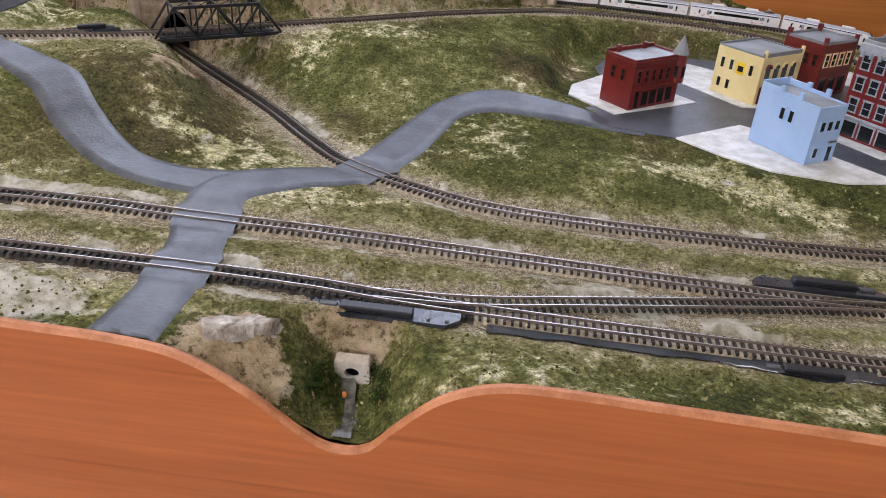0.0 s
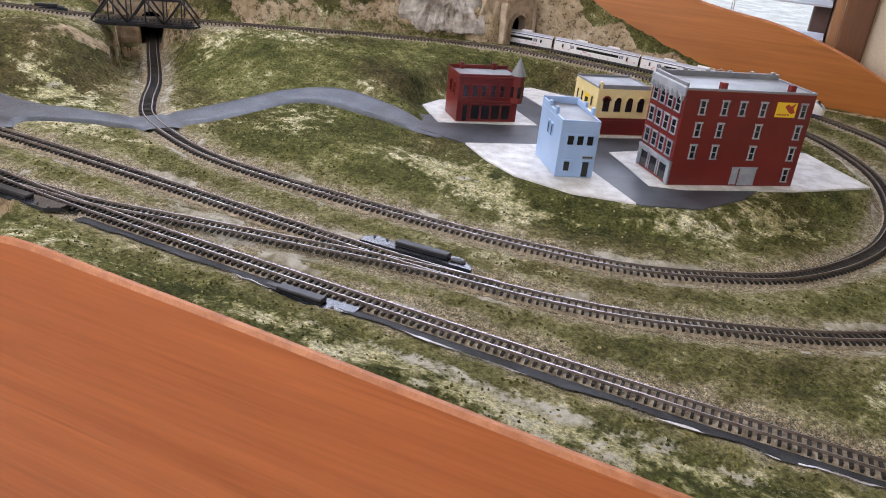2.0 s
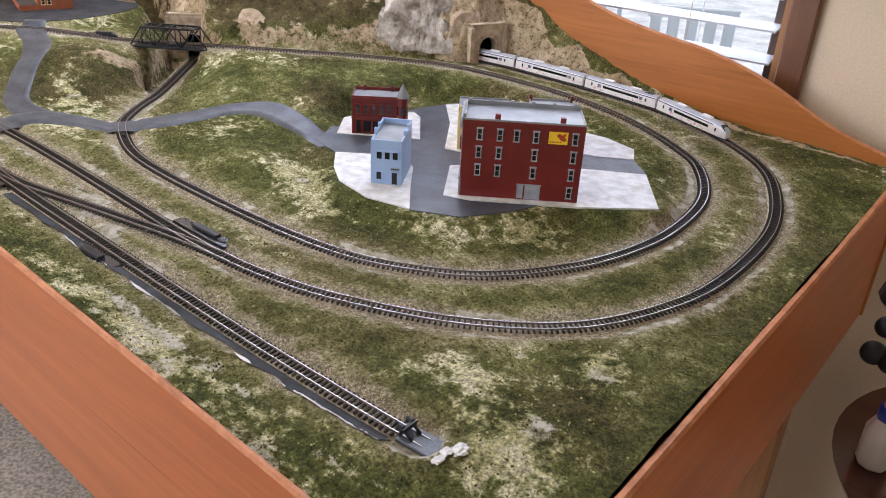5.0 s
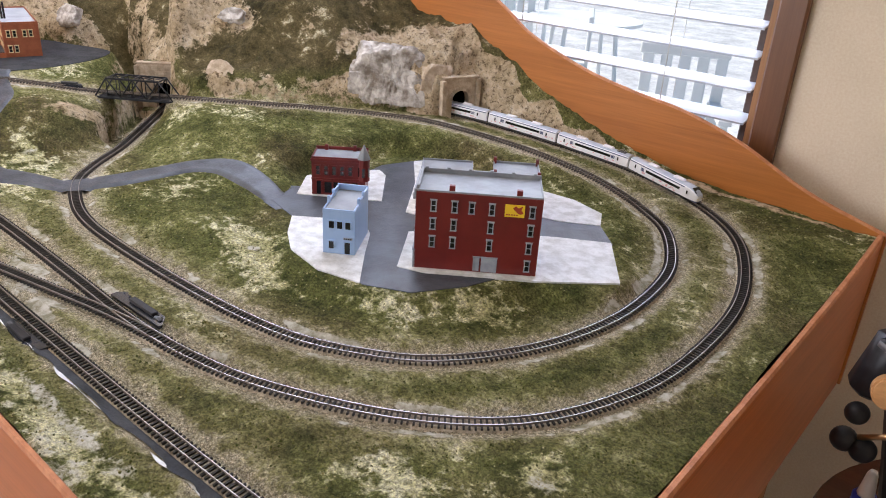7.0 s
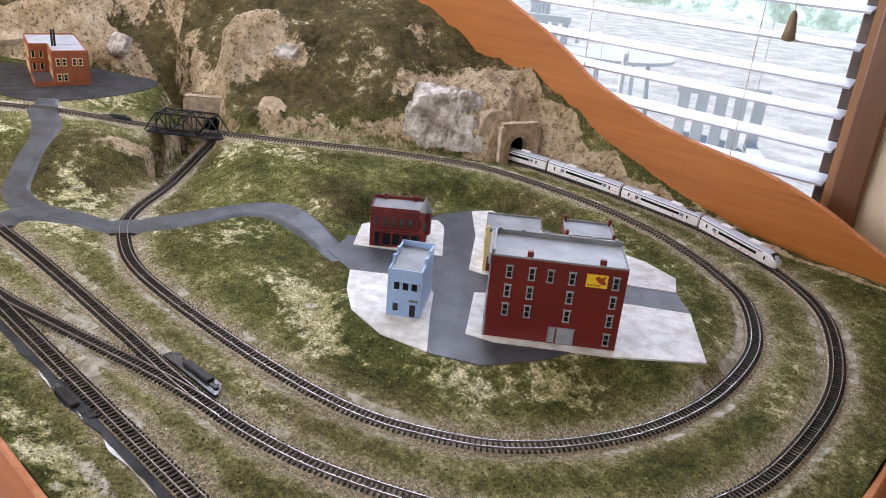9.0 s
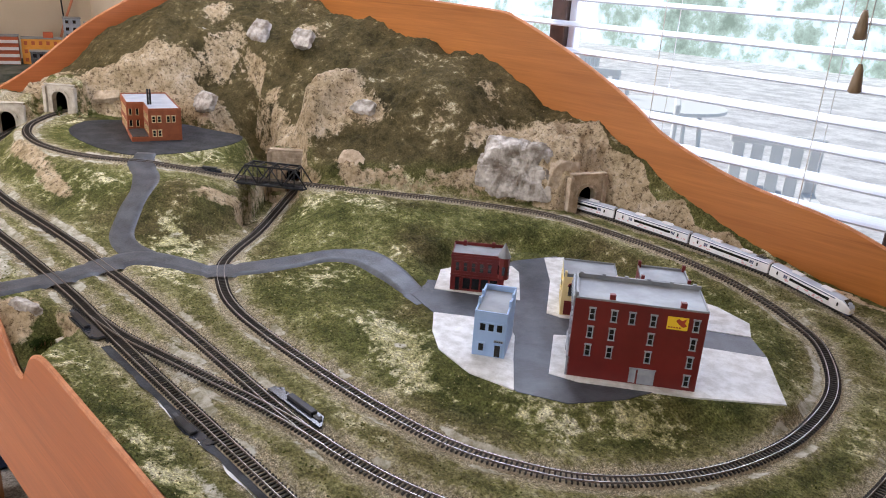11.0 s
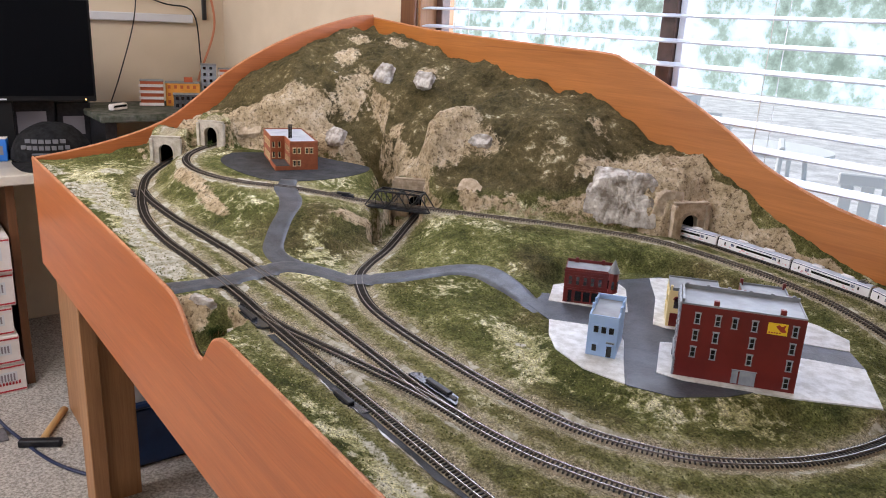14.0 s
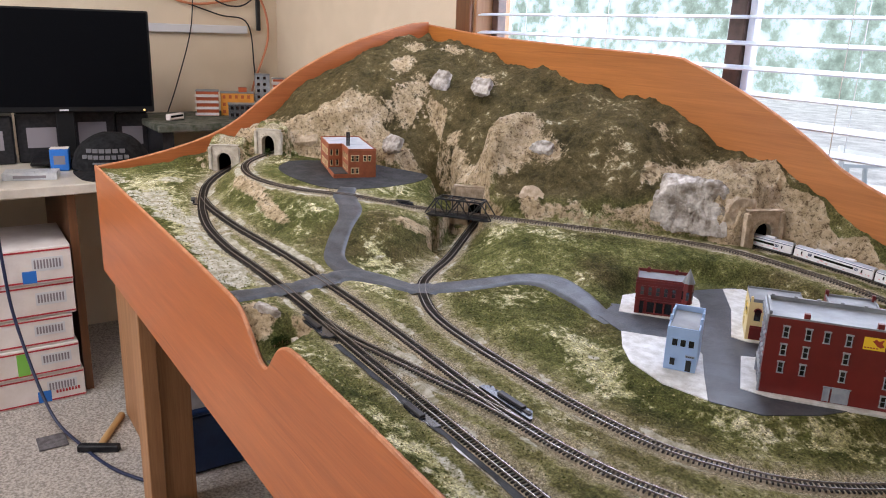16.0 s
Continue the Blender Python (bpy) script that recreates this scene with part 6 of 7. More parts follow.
box("sash_stile", 0.1125, 1.055, 0.62, 0.14, 1.085, 2.05, M_VINYL, win, bevel=0.002)
box("sash_stile", 1.585, 1.055, 0.62, 1.6125, 1.085, 2.05, M_VINYL, win, bevel=0.002)
for x0, x1 in ((0.14, 0.905), (0.960, 1.585)):
    box("sash_rail", x0, 1.058, 0.62, x1, 1.083, 0.65, M_VINYL, win)
    box("sash_rail", x0, 1.058, 2.02, x1, 1.083, 2.05, M_VINYL, win)

blind = empty("window_blind", Matrix(), "white horizontal slat blind, slats tilted open", "blind")
SLAT = mesh("slat", [], [], M_SLAT)
bm = bmesh.new()
nseg, prof = 6, []
for i in range(nseg + 1):
    t = i / nseg - 0.5
    prof.append((t * 0.050, 0.0030 * (1 - 4 * t * t)))
loop = [(y, z + 0.0014) for y, z in prof] + [(y, z - 0.0014) for y, z in reversed(prof)]
add_prism(bm, loop, 0.0, 1.49, Matrix(((0, 0, 1, 0.118), (1, 0, 0, 0), (0, 1, 0, 0), (0, 0, 0, 1))))
bmesh.ops.recalc_face_normals(bm, faces=bm.faces)
bm.to_mesh(SLAT.data)
bm.free()
for i in range(29):
    s = SLAT if i == 0 else new("slat", SLAT.data)
    s.parent = blind
    s.matrix_basis = pose(0, 1.026, 0.668 + i * 0.0475, 5 + random.uniform(-1, 1), random.uniform(-0.1, 0.1), 0)
box("headrail", 0.116, 1.0, 2.0, 1.61, 1.05, 2.05, M_SLAT, blind, bevel=0.002)
box("bottom_rail", 0.118, 1.005, 0.625, 1.608, 1.047, 0.642, M_SLAT, blind, bevel=0.002)
for x in (0.27, 0.62, 1.19, 1.47):
    for y in (1.0015, 1.0505):
        tube("ladder_cord", [(x, y, 0.64), (x, y, 2.0)], 0.0009, M_CORD, blind, sides=5)
for x, zt in ((1.505, 1.345), (1.515, 1.272)):
    tube("pull_cord", [(x, 0.992, zt), (x, 0.994, 2.02)], 0.0009, M_CORD, blind, sides=5)
    tube("tassel", [(x, 0.992, zt + 0.004), (x, 0.992, zt - 0.004), (x, 0.992, zt - 0.022), (x, 0.992, zt - 0.034), (x, 0.992, zt - 0.037)], [0.003, 0.0055, 0.008, 0.0095, 0.006], M_TASSEL, blind, "brown wooden tassel", 10)

# desk by the west wall
desk = empty("desk", Matrix(), "cream laminate desk along the wall", "desk")
box("desk_top", -1.355, -0.9, 0.788, -0.70, 0.99, 0.820, M_DESK, desk, bevel=0.003)
box("panel_leg", -1.33, 0.02, FLOOR, -0.74, 0.045, 0.787, M_CASING, desk)
box("panel_leg", -1.33, -0.88, FLOOR, -0.74, -0.855, 0.787, M_CASING, desk)
mon = empty("monitor", pose(-1.10, 0.09, 0.83, 0, 0, 80), "large black computer monitor, switched off", "monitor")
box("panel", -0.30, -0.018, 0.175, 0.30, 0.0, 0.53, M_BEZEL, mon, bevel=0.004)
box("screen", -0.292, -0.0205, 0.195, 0.292, -0.0185, 0.523, M_SCREEN, mon)
box("stand_neck", -0.03, 0.002, 0.012, 0.03, 0.022, 0.25, M_BEZEL, mon, bevel=0.003)
box("stand_foot", -0.12, -0.10, 0.0, 0.12, 0.09, 0.012, M_BEZEL, mon, bevel=0.004)
box("power_lamp", 0.262, -0.0205, 0.180, 0.268, -0.0185, 0.185, plain("amber_lamp", (1.0, 0.6, 0.2), 0.4, emit=3.0), mon)
box("maker_bar", -0.015, -0.0195, 0.180, 0.015, -0.0185, 0.186, M_RACE, mon)


def cap_hat():
    ob = empty("baseball_cap", pose(-0.92, 0.20, 0.822, 0, 0, 70) @ Matrix.Diagonal((1.5, 1.4, 1.1, 1)), "black cloth baseball cap with grey stitched lettering", "cap")
    bm = bmesh.new()
    bmesh.ops.create_uvsphere(bm, u_segments=28, v_segments=16, radius=1.0)
    bmesh.ops.delete(bm, geom=[v for v in bm.verts if v.co.z < -0.05], context="VERTS")
    for v in bm.verts:
        v.co = Vector((v.co.x * 0.085, v.co.y * 0.098, 0.012 + v.co.z * 0.108)) * (1 + 0.03 * noise.noise(v.co * 2))
    part("crown", bm, M_CAP, ob, smooth=True)
    bm = bmesh.new()
    n = 14
    rows_ = []
    for r in range(5):
        row = []
        for i in range(n + 1):
            a = math.pi * (i / n)
            rad = 1 + 0.72 * (r / 4) * math.sin(a)
            x, y = math.cos(a) * 0.083 * (1 + 0.06 * r / 4), -math.sin(a) * 0.094 * rad
            row.append(bm.verts.new((x, y, 0.016 - 0.5 * x * x / 0.083 * 0.4 - 0.004 * r)))
        rows_.append(row)
    for a, b in zip(rows_, rows_[1:]):
        for i in range(n):
            bm.faces.new((a[i], a[i + 1], b[i + 1], b[i]))
    r = bmesh.ops.extrude_face_region(bm, geom=list(bm.faces))
    bmesh.ops.translate(bm, verts=[g for g in r["geom"] if isinstance(g, bmesh.types.BMVert)], vec=(0, 0, 0.003))
    part("brim", bm, M_CAP, ob, smooth=True)
    for row, (n, z, w) in enumerate(((6, 0.068, 0.011), (8, 0.050, 0.0095), (1, 0.036, 0.05))):
        for i in range(n):
            x = (i - (n - 1) / 2) * (w + 0.003)
            y = -0.098 * math.sqrt(max(0, 1 - (x / 0.085) ** 2 - ((z - 0.012) / 0.108) ** 2)) - 0.0015
            box("stitched_bar", x - w / 2, y - 0.001, z, x + w / 2, y + 0.003, z + (0.012 if n > 1 else 0.005), M_THREAD, ob)


cap_hat()


def little_box(name, x, y, z, rz, sx, sy, sz, mat, label, cat, extra=None):
    ob = empty(name, pose(x, y, z, 0, 0, rz), label, cat)
    box("body", -sx / 2, -sy / 2, 0, sx / 2, sy / 2, sz, mat, ob, bevel=min(sx, sy, sz) * 0.06)
    box("lid", -sx / 2 + 0.001, -sy / 2 + 0.001, sz + 0.0002, sx / 2 - 0.001, sy / 2 - 0.001, sz + 0.002, extra or mat, ob)
    box("label_bar", -sx * 0.3, -sy / 2 - 0.0008, sz * 0.3, sx * 0.3, -sy / 2 - 0.0001, sz * 0.7, M_BOXGREY, ob)


little_box("ink_carton", -0.98, 0.045, 0.8205, 75, 0.06, 0.05, 0.075, M_TAPEBLUE, "small blue and white carton on the desk", "carton", M_CARD)
little_box("white_case", -0.86, 0.15, 0.8205, 60, 0.075, 0.03, 0.02, M_CARD, "small white plastic case on the desk", "case")
little_box("black_case", -0.85, 0.235, 0.8205, 65, 0.065, 0.03, 0.018, M_BLACK, "small black electronics case on the desk", "case")
little_box("component_tray", -0.86, -0.06, 0.8205, 75, 0.16, 0.08, 0.022, M_CLEAR, "shallow grey plastic tray on the desk", "tray")
for yy_, rr_, sx_ in ((0.30, 20, 0.09), (0.345, 70, 0.07), (0.12, 40, 0.08)):
    little_box("black_gadget", -1.0 + rr_ * 0.001, yy_, 0.8205, rr_, sx_, 0.05, 0.035, M_BLACK, "black plastic gadget among the desk clutter", "gadget")
for yy_, hh_, sx_ in ((-0.15, 0.17, 0.16), (0.02, 0.18, 0.16), (0.19, 0.20, 0.16), (0.33, 0.17, 0.12)):
    little_box("equipment_case", -1.20, yy_, 0.8205, 84, sx_, 0.10, hh_, M_BLACK, "black electronics case under the monitor", "case")
little_box("black_device", -0.80, -0.20, 0.8205, 80, 0.06, 0.10, 0.06, M_BLACK, "black plastic device at the desk's edge", "device")

# model town on the far end of the desk
board = tagged(box("model_baseboard", -1.33, 0.36, 0.943, -0.90, 0.97, 0.968, surface("dark_model_ground", (0.03, 0.04, 0.02), (0.12, 0.12, 0.10), 25, 0.9, 0.5, 0.002), bevel=0.004), "dark green model scenery board on the desk", "scenery board")
for yy in (0.38, 0.90):
    tagged(box("board_riser", -1.31, yy, 0.8205, -0.93, yy + 0.04, 0.9425, M_BLACK), "black riser block under the model board", "riser", "risers under the model board")
M_ORANGE = surface("orange_plastic", (0.62, 0.25, 0.03), (0.72, 0.31, 0.05), 30, 0.5, 0.1, 0.0003)
M_REDBLK = plain("red_roof_box", (0.42, 0.09, 0.03), 0.5)


def flats(x, y, z, rz, w, d, h, floors, mat, band, label, top=None):
    ob = empty("model_apartment_block", pose(x, y, z, 0, 0, rz), label, "model building", "model blocks on the desk")
    box("wall", -w / 2, -d / 2, 0, w / 2, d / 2, h, mat, ob)
    box("roof", -w / 2 - 0.002, -d / 2 - 0.002, h, w / 2 + 0.002, d / 2 + 0.002, h + 0.003, M_GREY, ob)
    fh = h / floors
    for i in range(floors):
        if band:
            b = box("balcony", -w / 2 - 0.006, -d / 2 - 0.008, i * fh + fh * 0.1, w / 2, -d / 2, i * fh + fh * 0.52, M_CARD, ob)
            box("window", -w / 2 + 0.002, -d / 2 - 0.0006, i * fh + fh * 0.54, w / 2 - 0.002, -d / 2 - 0.0001, i * fh + fh * 0.95, M_REDBLK, ob)
        else:
            for k in range(max(2, int(w / 0.022))):
                u = -w / 2 + 0.008 + k * (w - 0.010) / max(2, int(w / 0.022))
                box("window", u, -d / 2 - 0.0008, i * fh + fh * 0.3, u + 0.011, -d / 2 + 0.0004, i * fh + fh * 0.75, top or M_PANE, ob)
    if top:
        box("roof_box", w * 0.05, -0.01, h + 0.003, w * 0.3, 0.015, h + 0.022, M_REDBLK, ob)


flats(-1.19, 0.630, 0.968, 72, 0.085, 0.07, 0.096, 4, M_REDBLK, True, "white and red model apartment block with balconies")
flats(-1.17, 0.745, 0.968, 72, 0.13, 0.07, 0.088, 3, M_ORANGE, False, "orange model apartment block with rows of windows", M_REDBLK)
flats(-1.05, 0.725, 0.968, 72, 0.11, 0.05, 0.055, 2, M_UNDER, False, "dark grey model workshop")
flats(-1.24, 0.880, 0.968, 72, 0.06, 0.06, 0.155, 6, M_TRIM, False, "grey model tower block")
flats(-1.21, 0.940, 0.968, 72, 0.05, 0.05, 0.140, 6, M_CARD, True, "white model tower block with balconies")
tram = empty("model_tram", pose(-1.05, 0.46, 0.968, 0, 0, 125), "white model tram on the desk layout", "model tram")
box("body", -0.04, -0.011, 0.003, 0.04, 0.011, 0.026, M_CARD, tram, bevel=0.003)
for s in (-0.0112, 0.0108):
    box("window_band", -0.034, s, 0.013, 0.034, s + 0.0004, 0.021, M_PANE, tram)

# wall fittings
tagged(box("cable_raceway", -1.359, 0.30, 1.285, -1.335, 0.86, 1.318, M_RACE, bevel=0.003), "grey plastic cable raceway on the wall", "raceway")
tagged(box("wall_bracket", -1.358, 0.905, 1.30, -1.345, 0.922, 1.60, M_BLACK, bevel=0.002), "black metal shelf bracket on the wall", "bracket")


def cable(name, pts, r, mat, label):
    p = spline(pts, 0.02)
    return tagged(tube(name, p, r, mat), label, "cable")


cable("orange_cable", [(-1.345, 0.45, 1.46), (-1.34, 0.62, 1.40), (-1.34, 0.80, 1.42), (-1.335, 0.91, 1.44), (-1.335, 0.95, 1.28), (-1.335, 0.88, 1.08), (-1.335, 0.84, 0.95)], 0.005, M_ORANGECABLE, "orange cable looping along the wall")
cable("black_cable", [(-1.345, 0.55, 1.42), (-1.34, 0.74, 1.36), (-1.34, 0.86, 1.33), (-1.34, 0.885, 1.15), (-1.34, 0.89, 0.95)], 0.003, M_CABLE, "thin black cable hanging on the wall")
cable("black_cable", [(-1.34, 0.64, 1.50), (-1.335, 0.62, 1.30), (-1.33, 0.55, 1.08), (-1.32, 0.49, 0.93), (-1.31, 0.47, 0.85)], 0.0025, M_CABLE, "thin black cable hanging to the desk")
cable("black_cable", [(-1.34, 0.66, 1.48), (-1.335, 0.74, 1.41), (-1.335, 0.84, 1.40), (-1.335, 0.93, 1.47)], 0.003, M_CABLE, "black cable sagging along the wall")
cable("navy_cable", [(-0.68, -0.19, 0.86), (-0.675, -0.185, 0.60), (-0.66, -0.17, 0.40), (-0.50, -0.12, 0.16), (-0.35, -0.06, FLOOR + 0.006), (-0.16, 0.0, FLOOR + 0.006), (0.0, 0.10, FLOOR + 0.006)], 0.005, M_NAVYCABLE, "dark blue cable running down to the carpet")

# cartons under the desk
zc = FLOOR
for i, hgt in enumerate((0.105, 0.10, 0.10, 0.115, 0.12)):
    c = empty("mailing_carton", pose(-0.86 + 0.006 * math.sin(i * 2.1), -0.20 + 0.008 * math.cos(i * 1.7), zc, 0, 0, 90 + math.sin(i * 3) * 1.5), "white mailing carton with red stripes, stacked under the desk", "carton", "stack of mailing cartons")
    box("body", -0.21, -0.16, 0, 0.205, 0.16, hgt - 0.002, M_CARD, c, bevel=0.002)
    for zz in (0.006, hgt - 0.014):
        box("stripe", -0.208, -0.1612, zz, 0.203, -0.1601, zz + 0.005, M_BOXRED, c)
        box("stripe", 0.2051, -0.158, zz, 0.2062, 0.158, zz + 0.005, M_BOXRED, c)
    tag = box("postal_label", 0.09, -0.1612, hgt * 0.35, 0.18, -0.1602, hgt * 0.72, M_RACE, c)
    for k in range(9):
        box("bar", 0.096 + k * 0.009, -0.1618, hgt * 0.42, 0.101 + k * 0.009, -0.1612, hgt * 0.66, M_BOXGREY, tag)
    if i == 1:
        box("tape_patch", 0.02, -0.1614, 0.01, 0.055, -0.1604, 0.085, M_TAPEGREEN, c)
    if i in (0, 4):
        box("tape_patch", 0.06, -0.1614, 0.005, 0.10, -0.1604, 0.045, M_TAPEBLUE, c)
    if i == 0:
        for k in range(8):
            box("print_bar", 0.115 + k * 0.0095, -0.1612, 0.030, 0.121 + k * 0.0095, -0.1603, 0.042, M_BOXRED, c)
    zc += hgt
pan = empty("leaning_board", pose(-0.50, 0.10, FLOOR, 0, 0, 0), "brown plywood sheet leaning beside the cartons", "board")
box("sheet", 0, 0, 0, 0.20, 0.018, 0.66, M_LEG, pan, bevel=0.002)
box("edge_strip", 0.2003, 0.0, 0.0, 0.206, 0.018, 0.66, M_EDGE, pan)

# under the table
tub = empty("storage_tub", pose(-0.485, 0.33, FLOOR), "dark blue plastic storage tub under the table", "storage tub")
box("body", -0.12, -0.18, 0, 0.46, 0.25, 0.19, M_TUB, tub, bevel=0.012)
box("rim", -0.135, -0.195, 0.19, 0.475, 0.265, 0.206, M_TUB, tub, bevel=0.005)
tray = empty("parts_tray", pose(-0.430, 0.33, FLOOR + 0.2065), "cloudy plastic parts tray standing on the tub", "tray")
box("base", -0.08, -0.17, 0, 0.40, 0.18, 0.01, M_CLEAR, tray)
for a in ((-0.08, -0.17, 0.40, -0.165), (-0.08, 0.175, 0.40, 0.18), (-0.08, -0.165, -0.075, 0.175), (0.395, -0.165, 0.40, 0.175), (0.08, -0.165, 0.084, 0.175), (0.24, -0.165, 0.244, 0.175)):
    box("divider", a[0], a[1], 0.01, a[2], a[3], 0.085, M_CLEAR, tray)
for k in range(4):
    box("latch", -0.02 + k * 0.10, -0.178, 0.015, 0.01 + k * 0.10, -0.1702, 0.045, M_CLEAR, tray, bevel=0.002)
for k in range(5):
    bm = bmesh.new()
    bmesh.ops.create_icosphere(bm, subdivisions=2, radius=0.03)
    for v_ in bm.verts:
        v_.co *= 1 + 0.4 * noise.noise(v_.co * 60 + Vector((k, 0, 0)))
        v_.co.z *= 0.6
    o = part("dark_part", bm, M_UNDER, tray)
    o.location = (-0.02 + 0.09 * k, -0.09 + 0.05 * (k % 3), 0.030)
ham = empty("hammer", pose(-0.30, -0.02, FLOOR + 0.012, 0, 0, 150), "small hammer with a pale wooden handle on the carpet", "hammer")
tube("handle", [(0, 0, 0), (0.06, 0, 0), (0.14, 0, 0), (0.20, 0, 0)], [0.009, 0.011, 0.010, 0.012], wood("ash_handle", (0.45, 0.26, 0.10), (0.62, 0.40, 0.18), "X"), ham)
box("head", -0.012, -0.06, -0.011, 0.012, 0.06, 0.011, M_BLACK, ham, bevel=0.003)
tagged(box("felt_scrap", -0.46, -0.17, FLOOR + 0.0005, -0.38, -0.09, FLOOR + 0.006, surface("grey_felt", (0.09, 0.085, 0.09), (0.16, 0.15, 0.16), 60, 1.0, 0.6, 0.002), bevel=0.001), "grey felt scrap lying on the carpet", "felt")

# side table and tripod beside the layout
M_MAHOG = wood("dark_glossy_wood", (0.055, 0.016, 0.010), (0.10, 0.030, 0.016), "X", 0.12)
stb = empty("side_table", pose(2.12, 0.70, FLOOR), "small round dark red-brown glossy side table", "side table")
bm = bmesh.new()
bmesh.ops.create_cone(bm, cap_ends=True, segments=48, radius1=0.225, radius2=0.235, depth=0.018, matrix=pose(0, 0, 0.601))
part("tabletop", bm, M_MAHOG, stb)
for i in range(4):
    a = i * math.pi / 2 + 0.6
    tube("leg", [(0.17 * math.cos(a), 0.17 * math.sin(a), 0), (0.13 * math.cos(a), 0.13 * math.sin(a), 0.30), (0.15 * math.cos(a), 0.15 * math.sin(a), 0.594)], [0.011, 0.014, 0.018], M_MAHOG, stb)
st = empty("tripod_stand", pose(1.98, 0.62, 0.7005), "black tripod with knobs and long column on a side table", "tripod")
tube("column", [(-0.012, 0, 0.10), (-0.046, 0, 0.26), (-0.090, 0, 0.43), (-0.150, 0, 0.67)], 0.019, M_BLACK, st)
tube("sleeve", [(-0.052, 0, 0.286), (-0.060, 0, 0.27), (-0.072, 0, 0.212), (-0.074, 0, 0.206)], [0.015, 0.019, 0.020, 0.013], M_BLACK, st)
tube("ring", [(-0.0585, 0, 0.268), (-0.0600, 0, 0.262)], 0.0205, plain("grey_ring", (0.12, 0.12, 0.13), 0.4), st)
for kx, kz, kr in ((-0.0715, 0.186, 0.012), (-0.0755, 0.152, 0.0135), (-0.0565, 0.148, 0.0135)):
    bm = bmesh.new()
    bmesh.ops.create_uvsphere(bm, u_segments=20, v_segments=12, radius=kr, matrix=pose(kx, -0.012, kz, 70, 30, 0) @ Matrix.Diagonal((1, 1, 0.75, 1)))
    for e in bm.faces:
        e.smooth = True
    part("clamp_knob", bm, M_BLACK, st)
tube("screw_rod", [(-0.064, -0.012, 0.160), (-0.035, -0.012, 0.176), (-0.010, -0.006, 0.185)], 0.0032, plain("brass_rod", (0.62, 0.48, 0.28), 0.3, 1.0), st)
bm = bmesh.new()
bmesh.ops.create_cone(bm, cap_ends=True, segments=28, radius1=0.017, radius2=0.017, depth=0.014, matrix=pose(-0.050, -0.024, 0.228, 80, 0, 15))
bmesh.ops.bevel(bm, geom=[e for e in bm.edges if len(e.link_faces) == 2 and e.calc_face_angle(0) > 1], offset=0.002, segments=2, affect="EDGES")
part("wooden_knob", bm, wood("turned_beech", (0.42, 0.20, 0.07), (0.60, 0.33, 0.14), "X", 0.4), st, "orange-brown wooden knob")
for ax, ay in ((0.02, -0.06), (0.10, 0.03), (0.02, 0.10)):
    tube("leg", [(-0.012, 0, 0.11), (ax, ay, 0.004)], 0.008, M_BLACK, st)
gb = empty("glue_bottle", pose(1.938, 0.635, 0.7005), "small clear glue bottle with a blue collar and white nozzle", "bottle")
tube("body", [(0, 0, 0), (0, 0, 0.004), (0, 0, 0.050), (0, 0, 0.064), (0, 0, 0.068)], [0.017, 0.019, 0.019, 0.013, 0.010], plain("cloudy_plastic", (0.62, 0.58, 0.55), 0.3), gb)
tube("collar", [(0, 0, 0.064), (0, 0, 0.080)], 0.0125, plain("blue_plastic", (0.02, 0.04, 0.35), 0.35), gb, "blue collar")
tube("nozzle", [(0, 0, 0.080), (0, 0, 0.088), (0, 0, 0.108), (0, 0, 0.112)], [0.009, 0.008, 0.0055, 0.004], plain("white_nozzle", (0.75, 0.70, 0.64), 0.4), gb, "white nozzle")

# ---- outside ----
gm = surface("sunlit_yard", (0.46, 0.47, 0.50), (0.70, 0.71, 0.74), 2.5, 0.9, 0.3, 0.01, fine=20)
tagged(box("ground", -40, 1.3, -0.5, 40, 60, -0.4, gm), "pale sunlit yard outside the window", "ground", kind="structure")


# the plane emits its own brightness; outdoor haze is mixed into the colour stops
def backdrop():
    m, n, l, p = nodes_of("glowing_woods")
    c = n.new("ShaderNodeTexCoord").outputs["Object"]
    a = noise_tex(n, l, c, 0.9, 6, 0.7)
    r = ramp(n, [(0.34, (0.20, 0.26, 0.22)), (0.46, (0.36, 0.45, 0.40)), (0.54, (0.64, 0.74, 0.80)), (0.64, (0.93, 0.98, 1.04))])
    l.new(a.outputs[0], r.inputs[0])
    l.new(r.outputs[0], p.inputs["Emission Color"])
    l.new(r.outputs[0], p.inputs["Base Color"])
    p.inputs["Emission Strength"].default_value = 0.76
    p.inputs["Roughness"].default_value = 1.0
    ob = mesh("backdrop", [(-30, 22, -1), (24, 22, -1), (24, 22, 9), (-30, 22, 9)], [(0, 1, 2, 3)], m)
    return tagged(ob, "glowing backdrop of green woods, haze put into its colour", "backdrop", kind="structure")


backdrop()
M_PATIO = plain("white_patio_plastic", (0.78, 0.80, 0.82), 0.4)


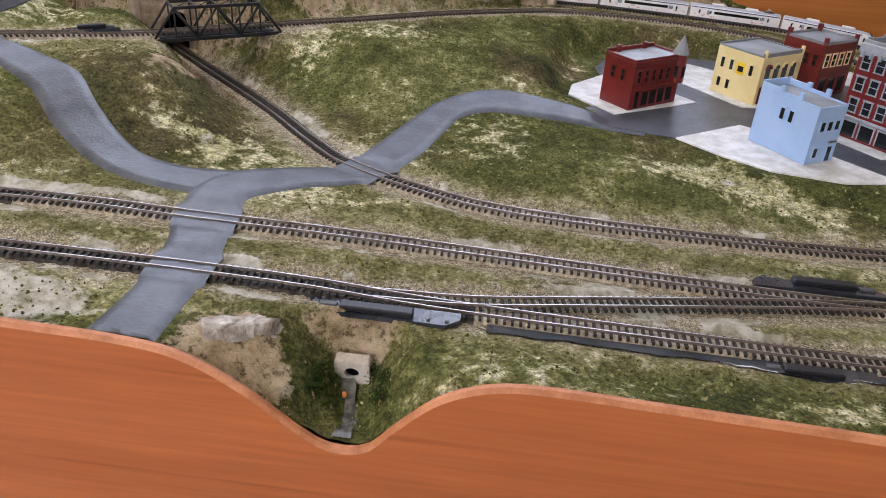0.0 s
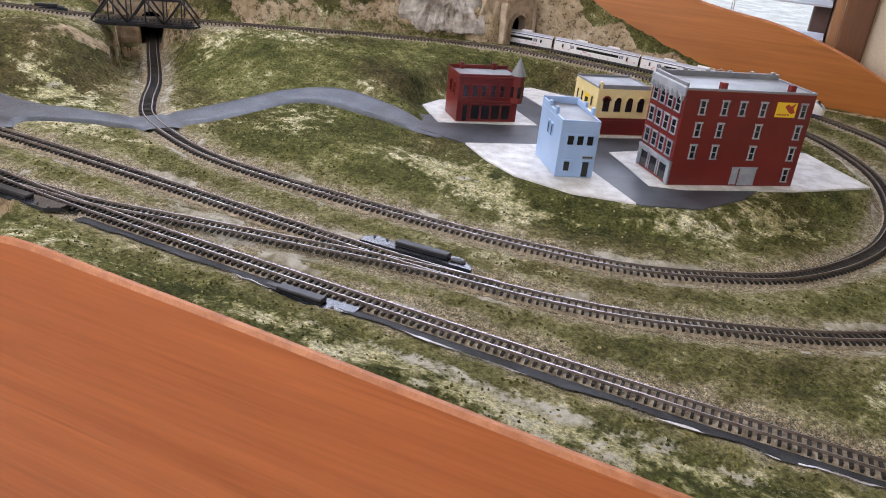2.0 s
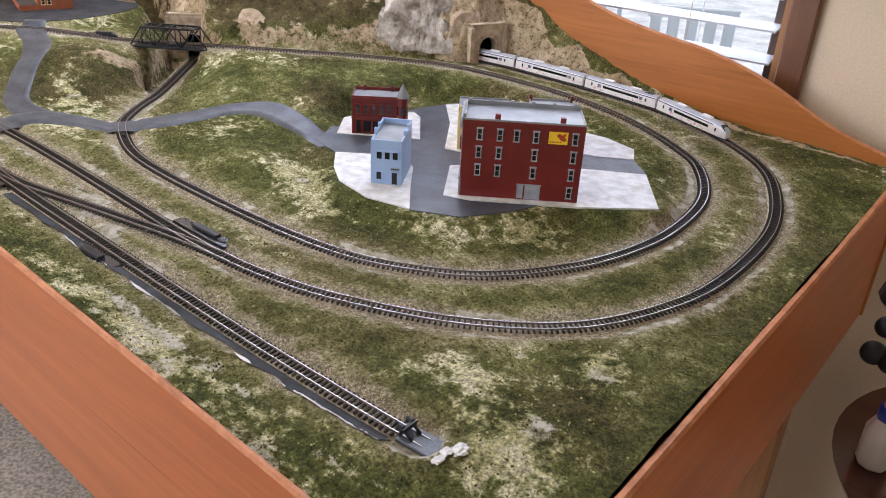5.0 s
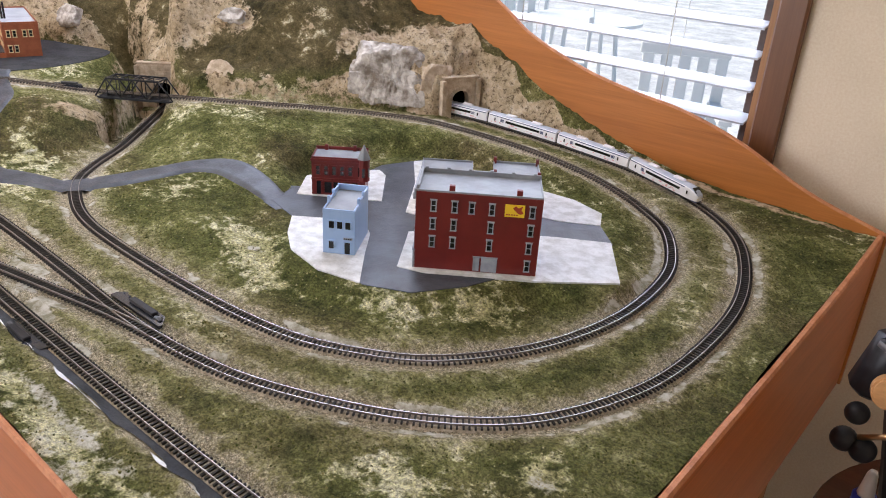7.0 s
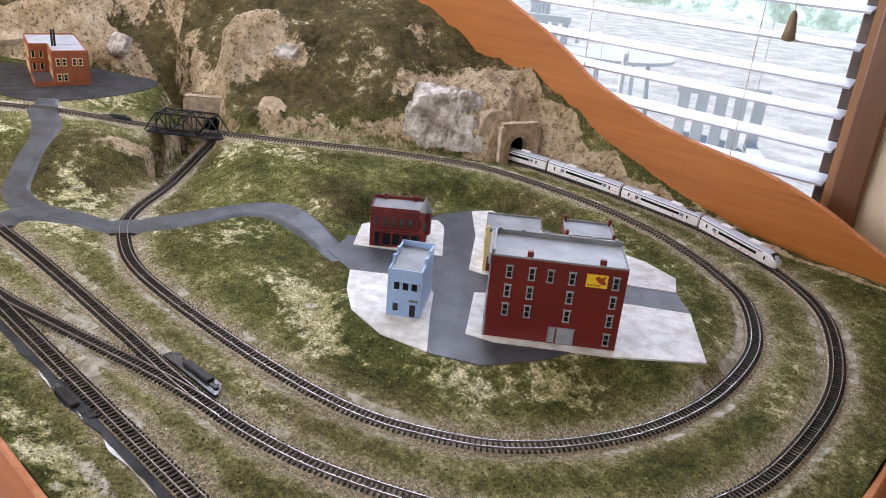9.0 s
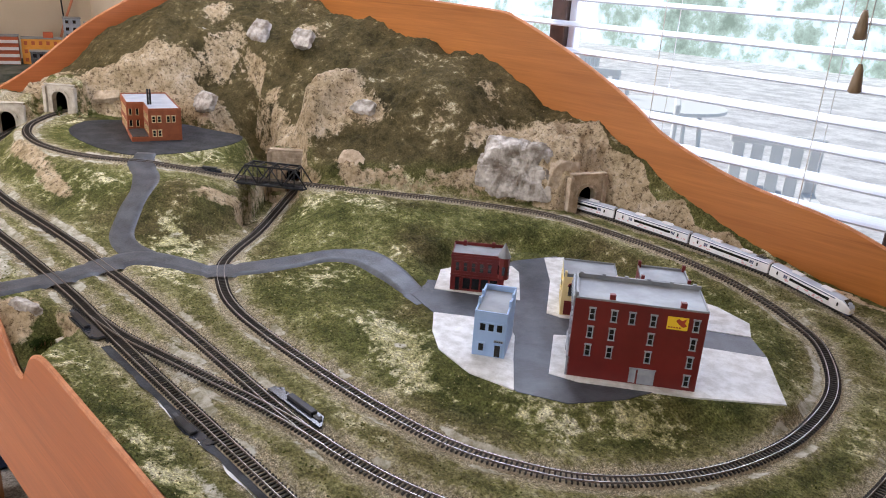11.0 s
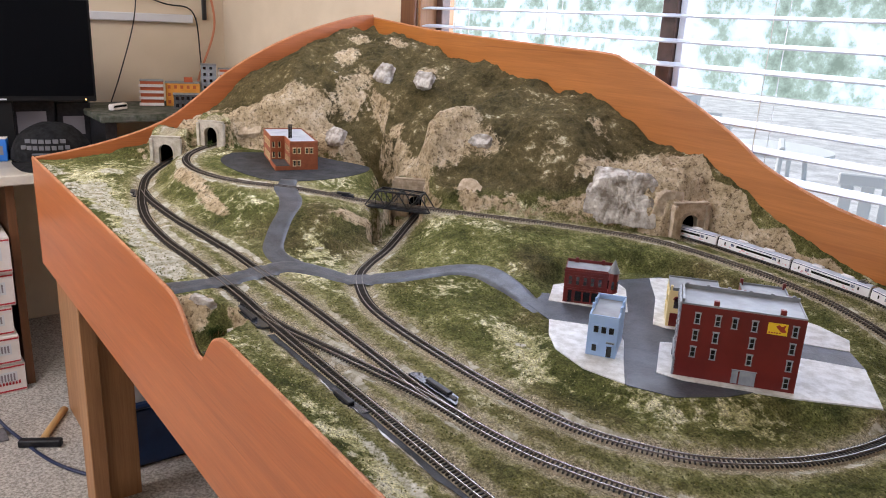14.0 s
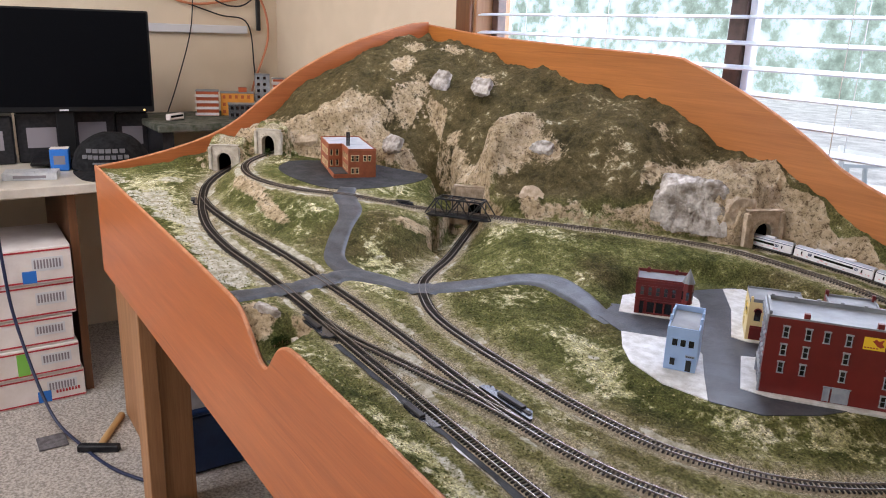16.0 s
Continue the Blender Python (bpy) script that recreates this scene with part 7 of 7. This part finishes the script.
def patio_chair(x, y, rz):
    ob = empty("patio_chair", pose(x, y, -0.4, 0, 0, rz), "white garden chair standing in the yard", "garden chair", "garden chairs in the yard")
    box("seat", -0.26, -0.25, 0.42, 0.26, 0.25, 0.46, M_PATIO, ob, bevel=0.01)
    for k in range(5):
        box("back_slat", -0.25 + k * 0.11, 0.22, 0.46, -0.18 + k * 0.11, 0.25, 0.95, M_PATIO, ob, bevel=0.005)
    box("back_rail", -0.27, 0.215, 0.93, 0.27, 0.255, 1.0, M_PATIO, ob, bevel=0.008)
    for sx in (-0.24, 0.20):
        for sy in (-0.24, 0.20):
            box("leg", sx, sy, 0, sx + 0.04, sy + 0.04, 0.42, M_PATIO, ob)
        box("armrest", sx - 0.02, -0.25, 0.64, sx + 0.06, 0.24, 0.67, M_PATIO, ob, bevel=0.005)
        box("arm_post", sx, -0.24, 0.46, sx + 0.04, -0.20, 0.64, M_PATIO, ob)


for x, y, r in ((-2.6, 6.2, 20), (-1.2, 5.0, -60), (-3.6, 8.0, 100), (0.2, 4.2, 30)):
    patio_chair(x, y, r)
tb = empty("patio_table", pose(-1.9, 6.6, -0.4), "round white garden table in the yard", "garden table")
bm = bmesh.new()
bmesh.ops.create_cone(bm, cap_ends=True, segments=32, radius1=0.55, radius2=0.55, depth=0.03, matrix=pose(0, 0, 0.72))
part("tabletop", bm, M_PATIO, tb)
for i in range(4):
    a = i * math.pi / 2
    tube("leg", [(0.42 * math.cos(a), 0.42 * math.sin(a), 0), (0.34 * math.cos(a), 0.34 * math.sin(a), 0.71)], 0.022, M_PATIO, tb)


# ---- loose flock on the ground ----
def flock():
    """Clumps of coarse foam scattered over the grass; what nobody could count."""
    rnd = np.random.RandomState(3)
    n = 60000
    jx, jy = rnd.randint(1, NX - 1, n), rnd.randint(1, NY - 1, n)
    keep = (G_GRAVEL[jy, jx] < 0.50) & (G_ROCK[jy, jx] < 0.28) & ((G_HIGH[jy, jx] < 0.5) | (rnd.rand(n) < 0.12))
    px, py = gx[jx] + rnd.uniform(-0.002, 0.002, n), gy[jy] + rnd.uniform(-0.002, 0.002, n)
    dr = np.minimum(line_distance(px, py, ROAD_MAIN)[0], line_distance(px, py, ROAD_UP)[0])
    keep &= (dr > 0.026) & (poly_distance(px, py, TOWN) > 0.004) & (poly_distance(px, py, LOT) > 0.004)
    keep &= rnd.rand(n) < 0.25 + 0.9 * fbm(px, py, 16, 3) ** 1.5 * 1.3
    oct_v = np.array([(1, 0, 0), (-1, 0, 0), (0, 1, 0), (0, -1, 0), (0, 0, 1), (0, 0, -1)], float)
    oct_f = np.array([(0, 2, 4), (2, 1, 4), (1, 3, 4), (3, 0, 4), (2, 0, 5), (1, 2, 5), (3, 1, 5), (0, 3, 5)])
    out = {0: ([], []), 1: ([], []), 2: ([], [])}
    straw = G_STRAW[jy, jx]
    for i in np.nonzero(keep)[0]:
        kind = 2 if rnd.rand() < 0.06 + 0.55 * straw[i] else (1 if rnd.rand() < 0.4 else 0)
        v, f = out[kind]
        r = rnd.uniform(0.0005, 0.0014)
        c = np.array((px[i], py[i], GZ[jy[i], jx[i]] + r * 0.25))
        base = 6 * len(v)
        v.append(c + oct_v * r * rnd.uniform(0.5, 1.4, (6, 3)) + rnd.uniform(-0.3, 0.3, (6, 3)) * r)
        f.append(oct_f + base)
    for kind, (mat, lab) in {0: (M_FLOCK0, "dark green foam turf clumps"), 1: (M_FLOCK1, "olive foam turf clumps"), 2: (M_FLOCK2, "straw-coloured foam turf clumps")}.items():
        v, f = out[kind]
        tagged(mesh("turf_clumps", np.vstack(v), np.vstack(f).tolist(), mat), lab, "turf", kind="stuff")


M_FLOCK0 = surface("green_foam", (0.045, 0.054, 0.013), (0.11, 0.118, 0.030), 90, 0.95, 0.4, 0.0005, spec=0.1)
M_FLOCK1 = surface("olive_foam", (0.09, 0.09, 0.022), (0.20, 0.185, 0.058), 90, 0.95, 0.4, 0.0005, spec=0.1)
M_FLOCK2 = surface("straw_foam", (0.24, 0.21, 0.08), (0.55, 0.49, 0.26), 90, 0.95, 0.4, 0.0005, spec=0.1)
flock()
